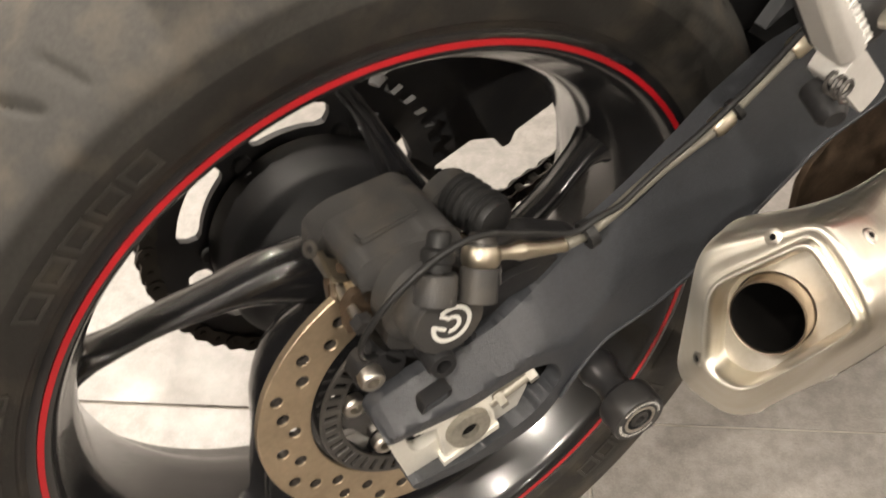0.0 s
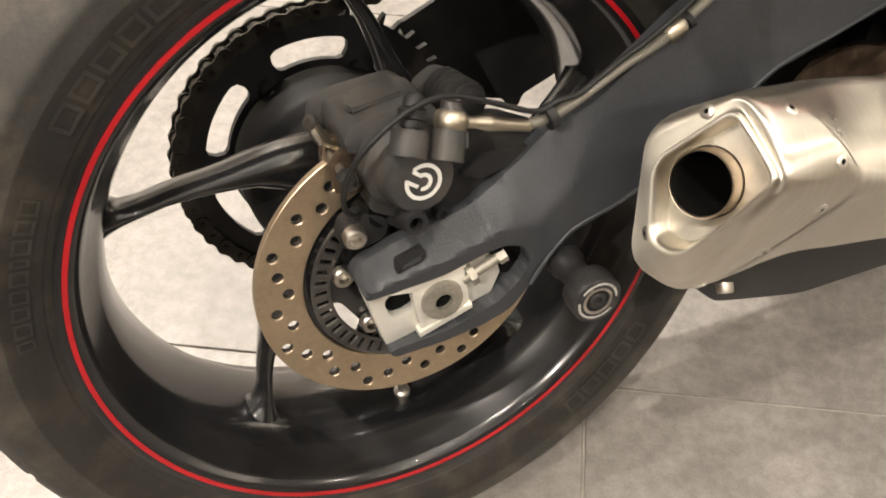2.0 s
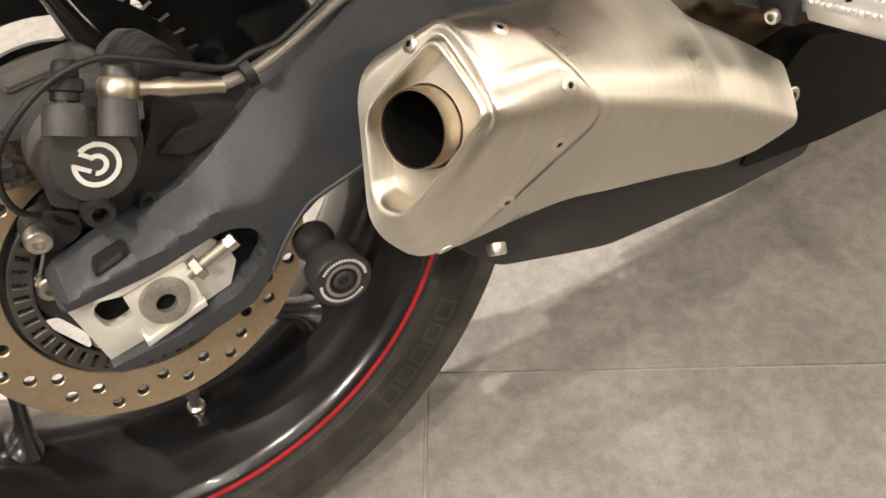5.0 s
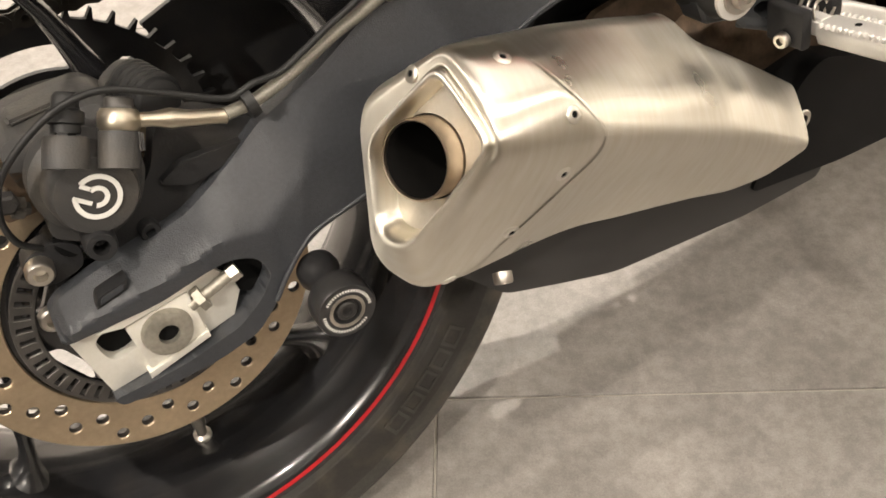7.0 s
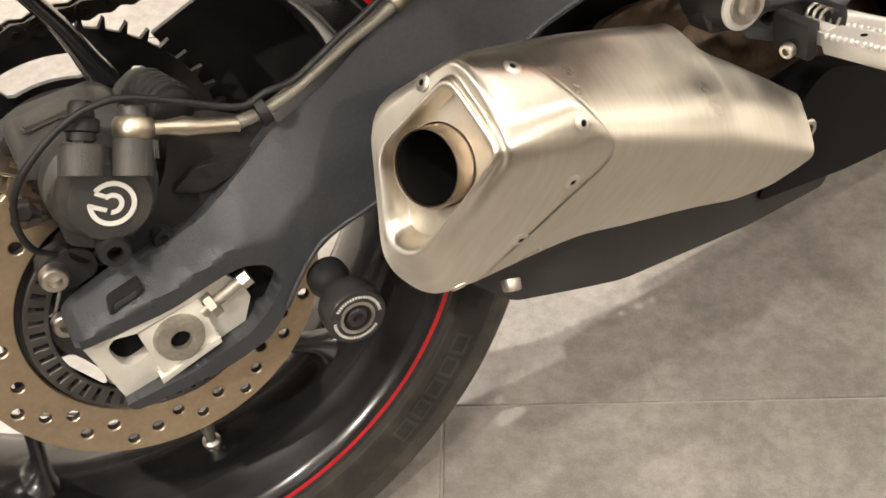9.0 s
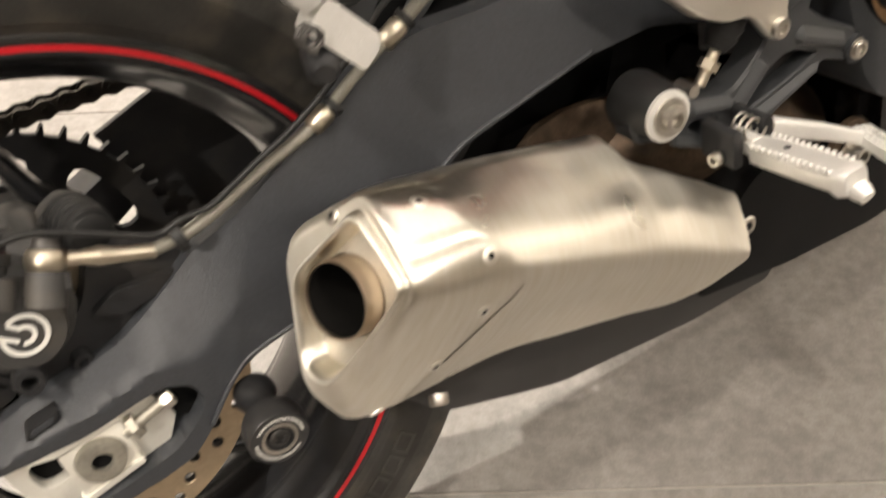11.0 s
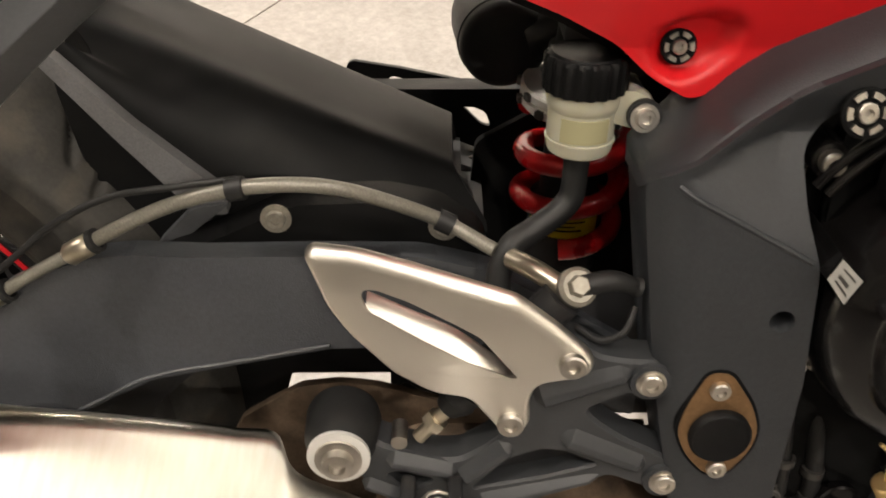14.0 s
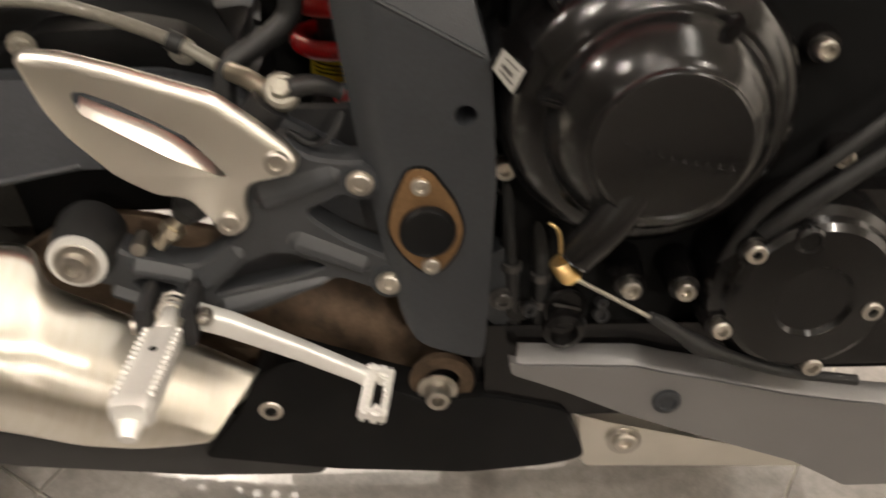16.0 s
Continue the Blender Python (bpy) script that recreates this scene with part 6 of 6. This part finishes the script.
    # rear master cylinder behind the guard, its pushrod and banjo
    mc = new("rear_master_cylinder")
    mc.parent = BIKE
    tagged(mc, "black rear brake master cylinder with pushrod")
    part("cylinder", tube([(0.446, -0.170, 0.112), (0.492, -0.168, 0.168)], 0.011, 20, smooth=False), CAST_BLACK, mc)
    part("boot", lathe([(0, 0), (0.012, 0), (0.010, 0.006), (0.011, 0.009), (0.007, 0.018), (0, 0.018)], (0.447, -0.170, 0.113), (-0.64, 0, -0.77), 20), HOSE_RUBBER, mc)
    part("pushrod", tube([(0.438, -0.171, 0.102), (0.420, -0.173, 0.081)], 0.0040, 12, smooth=False), GOLD_ZINC, mc)
    part("pushrod_nut", lathe([(0, 0), (0.0068, 0), (0.0068, 0.006), (0, 0.006)], (0.431, -0.172, 0.094), (-0.64, 0, -0.77), 6), GOLD_ZINC, mc, smooth=20)
    part("clevis_pin", tube([(0.410, -0.165, 0.083), (0.410, -0.180, 0.083)], 0.0045, 12, smooth=False), BOLT_STEEL, mc)
    part("banjo_fitting", lathe([(0, 0), (0.0095, 0), (0.0100, 0.002), (0.0100, 0.010), (0.008, 0.012), (0, 0.012)], (0.4975, -0.163, 0.170), (0.15, -0.75, 0.6), 22), ALU_DULL, mc)
    part("banjo_bolt", lathe([(0, 0), (0.0056, 0), (0.0054, 0.005), (0.0046, 0.006), (0, 0.006)], (0.4985, -0.172, 0.177), (0.15, -0.75, 0.6), 6), ALU_DULL, mc, smooth=20)
    part("hose_neck", tube([(0.492, -0.165, 0.172), (0.480, -0.155, 0.1755), (0.468, -0.141, 0.1745)], 0.0056, 14), GOLD_ZINC, mc)
    part("switch", tube([(0.500, -0.170, 0.176), (0.516, -0.168, 0.178), (0.530, -0.164, 0.172)], [0.0058, 0.0055, 0.004], 14), HOSE_RUBBER, mc)
    part("switch_cable", tube([(0.530, -0.164, 0.160), (0.524, -0.172, 0.150), (0.512, -0.172, 0.145), (0.500, -0.170, 0.152)], 0.0018, 8), HOSE_RUBBER, mc)
    # rider peg
    peg = new("rider_footrest")
    peg.parent = BIKE
    tagged(peg, "knurled cast aluminium rider footrest")
    a, b = Vector((0.4280, -0.214, 0.048)), Vector((0.4270, -0.290, 0.057))
    t = (b - a).normalized()
    up = (Vector((0, 0, 1)) - t * t.z).normalized()
    side = t.cross(up)
    rings = []
    for u, w, h in ((0, 0.007, 0.006), (0.04, 0.0095, 0.0075), (0.5, 0.0108, 0.0075), (0.86, 0.0108, 0.0075), (0.93, 0.0118, 0.0092), (1.0, 0.0085, 0.0075)):
        p = a + (b - a) * u
        rings.append([p + side * q[0] * w + up * q[1] * h for q in fillet([(-1, -1), (1, -1), (1, 1), (-1, 1)], 0.6, 3)])
    body = part("peg", ring_loft(rings), ALU, peg, smooth=45)
    first = None
    basis = Matrix((side, t, up)).transposed().to_4x4()
    part("peg_hole", lathe([(0, 0), (0.0022, 0), (0.0022, 0.0008), (0, 0.0008)], a.lerp(b, 0.34) + up * 0.0070, up, 16), MATT, body)
    for k in range(14):
        for j in (-1, 1):
            p = a + (b - a) * (0.08 + 0.060 * k) + side * j * 0.0092 + up * 0.0068
            m = Matrix.Translation(p) @ basis
            if first is None:
                first = part("knurl", box((0, 0, 0), (0.0034, 0.0028, 0.0034), 0.0007, segs=1), ALU, body)
                first.matrix_basis = m
            else:
                shared("knurl", first, body, m)
    part("peg_tip", lathe([(0, 0), (0.0068, 0), (0.0062, 0.004), (0.0046, 0.0085), (0, 0.0095)], b - up * 0.004, t - up * 0.55, 20), ALU, body)
    part("peg_hinge", box((0.4275, -0.204, 0.050), (0.012, 0.026, 0.012), 0.002), ALU, peg)
    part("peg_spring", tube([Vector((0.430 + 0.0075 * math.cos(k * 0.7), -0.196 - 0.0006 * k, 0.058 + 0.0075 * math.sin(k * 0.7))) for k in range(28)], 0.0011, 6, smooth=False), BOLT_STEEL, peg)
    for dx in (-0.0125, 0.0125):
        part("peg_clevis", plate(fillet([(0.4275 + dx - 0.004, 0.038), (0.4275 + dx + 0.004, 0.038), (0.4275 + dx + 0.004, 0.064), (0.4275 + dx - 0.004, 0.064)], 0.003, 3), -0.212, -0.184, 0.002), CAST_BLACK, peg)
    bolt((0.409, -0.200, 0.0440), (-1, -0.2, 0), r=0.005, parent=peg, head=0.005)
    # brake pedal
    ped = new("brake_pedal")
    ped.parent = BIKE
    tagged(ped, "forged aluminium rear brake pedal")
    rings = []
    for (px, py, pz), w, h in (((0.436, -0.196, 0.050), 0.006, 0.007), ((0.460, -0.199, 0.0435), 0.0055, 0.0068), ((0.500, -0.200, 0.024), 0.0045, 0.0058), ((0.534, -0.200, 0.005), 0.0042, 0.005), ((0.541, -0.201, 0.000), 0.0042, 0.005)):
        n = Vector((0.45, 0, 0.89))
        rings.append([Vector((px, py + q[0] * w, pz)) + n * q[1] * h for q in fillet([(-1, -1), (1, -1), (1, 1), (-1, 1)], 0.5, 3)])
    part("pedal_arm", ring_loft(rings), ALU, ped)
    bolt((0.4475, -0.200, 0.0515), (0.1, -1, 0.1), r=0.0050, parent=ped, head=0.006, material=BOLT_STEEL)
    pad = pose(0.5435, -0.212, 0.000, 6, 12, -6)
    bm = bmesh.new()
    for cx, cy, sx, sy in ((-0.0052, 0, 0.0066, 0.040), (0.0062, 0, 0.0046, 0.040), (0.0015, 0.0150, 0.0080, 0.010), (0.0015, -0.0165, 0.0080, 0.007)):
        box(pad @ Vector((cx, cy, 0)), (sx, sy, 0.011), 0.002, pad.to_3x3().to_4x4(), bm)
    part("toe_pad", bm, ALU, ped)
    first = None
    for k in range(8):
        for j in (-1, 0, 1):
            m = Matrix.Translation((0.5440 + j * 0.0050, -0.196 - 0.0044 * k, 0.0062 - j * 0.001 - 0.0005 * k)) @ pose(0, 0, 0, 6, 12, -6)
            if j == 0 and 1 < k < 7:
                continue
            if first is None:
                first = part("pad_knurl", box((0, 0, 0), (0.0030, 0.0028, 0.0030), 0.0006, segs=1), ALU, ped)
                first.matrix_basis = m
            else:
                shared("pad_knurl", first, ped, m)
    return br


def engine():
    en = new("engine")
    en.parent = BIKE
    tagged(en, "gloss black engine with a round clutch cover")
    part("crankcase", box((0.755, -0.035, 0.126), (0.31, 0.24, 0.292), 0.02, segs=3), MATT, en)
    cc = Vector((0.6925, -0.150, 0.1670))
    d = Vector((0.02, -1, 0.02))
    cover = part("clutch_cover", lathe([(0, 0.0), (0.0815, 0.0), (0.0815, 0.0180), (0.0800, 0.0290), (0.0775, 0.0370), (0.0735, 0.0435), (0.0665, 0.0490), (0.0635, 0.0510), (0.0615, 0.0515), (0.0598, 0.0520), (0.0588, 0.0535), (0.0580, 0.0565), (0.0560, 0.0610), (0.0515, 0.0680),
                                        (0.0465, 0.0735), (0.0435, 0.0758), (0.0418, 0.0765), (0.0410, 0.0775), (0.0404, 0.0795), (0.0392, 0.0803), (0.0380, 0.0798), (0.0370, 0.0792), (0.0, 0.0790)], cc, d, 128), ENGINE_BLACK, en, "gloss black stepped clutch cover", smooth=32)
    # raised maker's script as a plain wavy bar
    for k in range(11):
        c = cc + d.normalized() * 0.0793 + Vector((-0.030 + 0.0060 * k, 0, 0.0060 - 0.0030 * k + 0.00012 * k * k))
        for tilt, high in ((70, 0.0055 if k else 0.0095), (20, 0.0038)):
            part("raised_script_bar", box(c + Vector((0.0012 if tilt == 20 else 0, 0, 0)), (0.0010 if tilt == 70 else 0.0036, 0.0008, high if tilt == 70 else 0.0009), 0.0003, pose(0, 0, 0, 0, 22, 0), segs=1), ENGINE_BLACK, cover)
    for a in (63, 163):
        c = cc + d * 0.0575 + Vector((math.cos(radians(a)), 0, math.sin(radians(a)))) * 0.0585
        part("cover_rib", box(c, (0.0170, 0.012, 0.0045), 0.0015, pose(0, 0, 0, 0, -a, 0)), ENGINE_BLACK, cover)
    part("cable_lever", tube([(0.680, -0.218, 0.140), (0.668, -0.224, 0.124), (0.656, -0.226, 0.110), (0.651, -0.227, 0.103)], [0.013, 0.0115, 0.0105, 0.0095], 20), ENGINE_BLACK, cover)
    # upper filler neck
    part("oil_filler", lathe([(0, 0), (0.0245, 0), (0.0245, 0.0085), (0.0235, 0.0105), (0.0215, 0.0112), (0.0200, 0.0100), (0.0195, 0.0080), (0, 0.0075)], (0.6560, -0.172, 0.2345), (0.05, -1, 0.30), 44), ENGINE_BLACK, en, "round black oil filler cap")
    part("filler_grip", box((0.6580, -0.1800, 0.2390), (0.028, 0.005, 0.014), 0.002, pose(0, 0, 0, -12, 14, 0), segs=3), ENGINE_BLACK, en)
    part("case_flange", tube([cc + Vector((0.1015 * math.cos(radians(a)), 0.012, 0.1015 * math.sin(radians(a)))) for a in range(20, 250, 10)], 0.0052, 10), ENGINE_BLACK, en)
    # smaller round cover below and ahead
    c2 = Vector((0.7935, -0.160, 0.0560))
    small = part("pickup_cover", lathe([(0, 0), (0.059, 0), (0.059, 0.028), (0.057, 0.033), (0.052, 0.036), (0.050, 0.041), (0.046, 0.044), (0.024, 0.0465), (0.0215, 0.0435), (0, 0.043)], c2, (0.05, -1, 0.02), 72), ENGINE_BLACK, en, "small round black engine cover", smooth=30)
    for p in ((0.7571, -0.200, 0.0893), (0.7462, -0.200, 0.0362), (0.8053, -0.200, 0.0069), (0.8318, -0.200, 0.0483), (0.6938, -0.186, 0.0558), (0.7260, -0.186, 0.0539), (0.8108, -0.165, 0.1295), (0.7864, -0.165, 0.194), (0.620, -0.155, 0.1195), (0.6135, -0.160, 0.2400), (0.6715, -0.1705, 0.2635), (0.7480, -0.168, 0.2480)):
        part("bolt_boss", lathe([(0, -0.045), (0.0130, -0.045), (0.0100, -0.004), (0.0090, 0.0), (0, 0.0)], p, segs=20), ENGINE_BLACK, en)
        bolt(p, r=0.0062, parent=en, head=0.006)
    # clutch cable: spring end, brass sleeve and inner wire
    part("brass_sleeve", lathe([(0, 0), (0.0058, 0)] + [(0.0054 if k % 2 else 0.0068, 0.0009 * k + 0.0006) for k in range(14)] + [(0.0056, 0.0136), (0, 0.0138)], (0.6440, -0.2285, 0.1045), (0.48, 0.02, -0.86), 24), BRASS, en, "ribbed brass cable sleeve", smooth=25)
    part("cable_hook", tube([(0.6370, -0.228, 0.1270), (0.6410, -0.229, 0.1235), (0.6430, -0.2295, 0.1170), (0.6440, -0.2285, 0.1050)], 0.0011, 8), BRASS, en)
    part("inner_wire", tube([(0.650, -0.227, 0.093), (0.7045, -0.205, 0.0465)], 0.0014, 8, smooth=False), ALU_DULL, en)
    part("cable_boot", tube([(0.702, -0.206, 0.049), (0.712, -0.203, 0.041), (0.724, -0.201, 0.031), (0.7355, -0.200, 0.0223), (0.754, -0.200, 0.0137), (0.790, -0.199, 0.000), (0.840, -0.195, -0.012)], [0.0030, 0.0042, 0.0042, 0.0062, 0.0042, 0.0036, 0.0034], 14), HOSE_RUBBER, en)
    # double flange over the cover
    for r, q in ((0.1010, 0.0026), (0.1085, 0.0026)):
        part("flange_rim", tube([(0.6965 + r * math.cos(radians(a)), -0.166, 0.1690 + r * math.sin(radians(a))) for a in range(70, 148, 4)], q, 10), ENGINE_BLACK, en)
    part("wiring_tube", tube([(0.88, -0.190, 0.205), (0.845, -0.195, 0.170), (0.805, -0.200, 0.140), (0.772, -0.196, 0.108), (0.750, -0.190, 0.08)], 0.0055, 14), HOSE_RUBBER, en)
    part("wiring_tube", tube([(0.88, -0.195, 0.235), (0.84, -0.200, 0.195), (0.79, -0.202, 0.150), (0.757, -0.196, 0.112), (0.742, -0.190, 0.07)], 0.004, 12), HOSE_RUBBER, en)
    # oil sticker: plain white label with bars
    corner = [Vector(q) for q in ((0.6131, -0.1965, 0.2082), (0.6245, -0.1965, 0.1968), (0.6183, -0.1965, 0.1842), (0.6081, -0.1965, 0.1976))]
    mid = sum(corner, Vector()) / 4
    part("sticker_pad", plate([(mid.x + (q.x - mid.x) * 1.12, mid.z + (q.z - mid.z) * 1.12) for q in corner], -0.1961, -0.140, 0.002), ENGINE_BLACK, en)
    out = (corner[1] - corner[0]).cross(corner[3] - corner[0]).normalized()
    out = out if out.y < 0 else -out

    def on_label(u0, u1, v0, v1, h):
        bm = bmesh.new()
        q = [corner[0].lerp(corner[1], u).lerp(corner[3].lerp(corner[2], u), v) for u, v in ((u0, v0), (u1, v0), (u1, v1), (u0, v1))]
        vs = [bm.verts.new(p + out * k) for k in (0, h) for p in q]
        for f in ((0, 1, 2, 3), (4, 5, 6, 7), (0, 1, 5, 4), (1, 2, 6, 5), (2, 3, 7, 6), (3, 0, 4, 7)):
            bm.faces.new([vs[k] for k in f])
        return bm
    label = part("sticker", on_label(0, 1, 0, 1, 0.0006), PAPER, en, "small white oil sticker")
    for v0, v1, u1 in ((0.18, 0.24, 0.80), (0.45, 0.60, 0.70), (0.72, 0.80, 0.85)):
        part("sticker_bar", on_label(0.22, u1, v0, v1, 0.0009), STEEL_DARK, label)
    # clutter of the lower crankcase
    part("sump_block", box((0.70, -0.09, -0.03), (0.20, 0.14, 0.10), 0.012), ENGINE_BLACK, en)
    part("drain_boss", lathe([(0, 0), (0.013, 0), (0.013, 0.012), (0.009, 0.014), (0.008, 0.008), (0, 0.008)], (0.6596, -0.160, 0.0115), segs=24), ENGINE_BLACK, en)
    part("level_boss", lathe([(0, 0), (0.008, 0), (0.008, 0.010), (0, 0.010)], (0.632, -0.150, 0.020), segs=18), ENGINE_BLACK, en)
    # oil level window, hose stubs and clips between the case and the belly panel
    part("level_window", lathe([(0, 0.0), (0.0125, 0.0), (0.0140, 0.002), (0.0140, 0.0075), (0.0128, 0.0085), (0.0116, 0.0075), (0.0112, 0.004), (0, 0.0035)], (0.6600, -0.158, 0.0235), (0.1, -1, 0.15), 32), ENGINE_BLACK, en, "round oil level window")
    part("window_bar", box((0.6620, -0.1625, 0.0240), (0.018, 0.002, 0.0024), 0.0008, pose(0, 0, 0, 0, 14, 0)), STEEL_DARK, en)
    for x, z, r in ((0.6835, 0.0170, 0.0052), (0.6830, 0.0262, 0.0040), (0.6380, 0.0222, 0.0050), (0.6700, 0.0110, 0.0045)):
        bolt((x, -0.160, z), (0.1, -1, 0.3), r=r, parent=en, material=CAST_BLACK, head=0.006)
    part("drain_hose", tube([(0.622, -0.150, 0.115), (0.624, -0.155, 0.080), (0.627, -0.157, 0.045), (0.630, -0.155, 0.010), (0.632, -0.15, -0.010)], 0.0042, 12), HOSE_RUBBER, en)
    part("drain_hose", tube([(0.640, -0.148, 0.090), (0.644, -0.155, 0.060), (0.646, -0.157, 0.030), (0.645, -0.152, -0.005)], 0.0052, 12), HOSE_RUBBER, en)
    for x, z in ((0.6265, 0.050), (0.6445, 0.042), (0.6460, 0.022)):
        part("hose_clamp", lathe([(0.0045, 0), (0.0066, 0.0004), (0.0066, 0.0050), (0.0045, 0.0054)], (x, -0.157, z), (0.05, 0, 1), 16, closed=True), STEEL_DARK, en)
    part("engine_mount", plate(fillet([(0.612, 0.012), (0.612, 0.062), (0.624, 0.066), (0.632, 0.048), (0.630, 0.016), (0.622, 0.004)], 0.004, 3), -0.158, -0.140, 0.003, segs=2), FRAME_GREY, en)
    bolt((0.6215, -0.159, 0.0290), r=0.0062, parent=en, material=STEEL_DARK, head=0.005, washer=0.0085)
    part("cover_socket", lathe([(0, 0), (0.0088, 0.0), (0.0088, 0.006), (0.0070, 0.0075), (0.0058, 0.0070), (0.0055, 0.002), (0, 0.002)], (0.7850, -0.1985, 0.0975), (0.05, -1, 0.02), 24), ENGINE_BLACK, en)
    part("rear_case", box((0.640, -0.070, 0.100), (0.08, 0.14, 0.22), 0.012), ENGINE_BLACK, en)
    part("front_case", box((0.875, -0.06, 0.045), (0.16, 0.22, 0.17), 0.02), ENGINE_BLACK, en)
    part("engine_underside", box((0.78, 0.02, -0.045), (0.34, 0.22, 0.07), 0.02), ENGINE_BLACK, en)
    # belly panel
    pan = new("belly_panel")
    pan.parent = BIKE
    tagged(pan, "metallic grey belly panel with a folded upper edge")
    skin = plate(fillet([(0.6251, -0.0045), (0.6273, -0.0154), (0.6624, -0.0305), (0.7009, -0.0501), (0.7403, -0.0663), (0.7806, -0.0815), (0.8222, -0.0971), (0.8446, -0.1103), (0.8631, -0.1220), (0.8942, -0.1218), (0.960, -0.115), (0.960, -0.050),
                         (0.8742, -0.0480), (0.8478, -0.0440), (0.8092, -0.0372), (0.7742, -0.0285), (0.7516, -0.0225), (0.7258, -0.0170), (0.7108, -0.0125), (0.7032, -0.0110), (0.6321, -0.0085)], 0.003, 3), -0.180, -0.172, 0.0020)
    part("panel_skin", skin, PAN_SILVER, pan)
    rings = []
    for x, z, y in ((0.630, -0.0075, -0.1792), (0.660, -0.0090, -0.1792), (0.7032, -0.0100, -0.1792), (0.7108, -0.0115, -0.1792), (0.7258, -0.0160, -0.1792), (0.7516, -0.0215, -0.1792), (0.7742, -0.0275, -0.1792), (0.8092, -0.0362, -0.1792), (0.8478, -0.0430, -0.1792), (0.8742, -0.0470, -0.1792), (0.960, -0.0490, -0.1792)):
        rings.append([Vector((x, y, z - 0.003)), Vector((x, y + 0.002, z)), Vector((x + 0.002, y + 0.016, z + 0.0045)), Vector((x + 0.002, y + 0.016, z + 0.0015)), Vector((x, y + 0.004, z - 0.003))])
    part("panel_fold", ring_loft(rings), PAN_SILVER, pan)
    part("panel_grommet", lathe([(0, 0), (0.0095, 0), (0.0090, 0.002), (0.006, 0.003), (0.0052, 0.0015), (0, 0.0015)], (0.7285, -0.1805, -0.0395), segs=24), FRAME_GREY, pan)
    return en


def tail_and_stand():
    tail = new("plate_hanger")
    tail.parent = BIKE
    tagged(tail, "black number plate hanger arm with slots")
    slot = fillet([(0.1750, 0.3150), (0.1860, 0.2960), (0.1980, 0.2960), (0.1930, 0.3090)], 0.004, 3)
    part("hanger_arm", plate(fillet([(0.100, 0.345), (0.136, 0.313), (0.155, 0.313), (0.168, 0.288), (0.186, 0.267), (0.184, 0.254), (0.194, 0.247), (0.210, 0.267), (0.233, 0.306), (0.250, 0.360), (0.11, 0.40)], 0.005, 3), 0.090, 0.105, 0.003, [slot]), PLASTIC, tail)
    stand = new("side_stand")
    stand.parent = BIKE
    tagged(stand, "black folding side stand")
    part("stand_leg", tube([(0.60, 0.13, -0.06), (0.66, 0.25, -0.19), (0.68, 0.295, -0.235)], 0.012, 14, smooth=False), CAST_BLACK, stand)
    part("stand_foot", box((0.685, 0.300, -0.243), (0.07, 0.045, 0.008), 0.003, pose(0, 0, 0, LEAN, 0, 0)), CAST_BLACK, stand)


rear_wheel()
chain()
swingarm()
rear_brake()
exhaust()
passenger_footrest()
mudguard()
shock()
fluid_reservoir()
frame_and_panels()
rider_controls()
engine()
tail_and_stand()
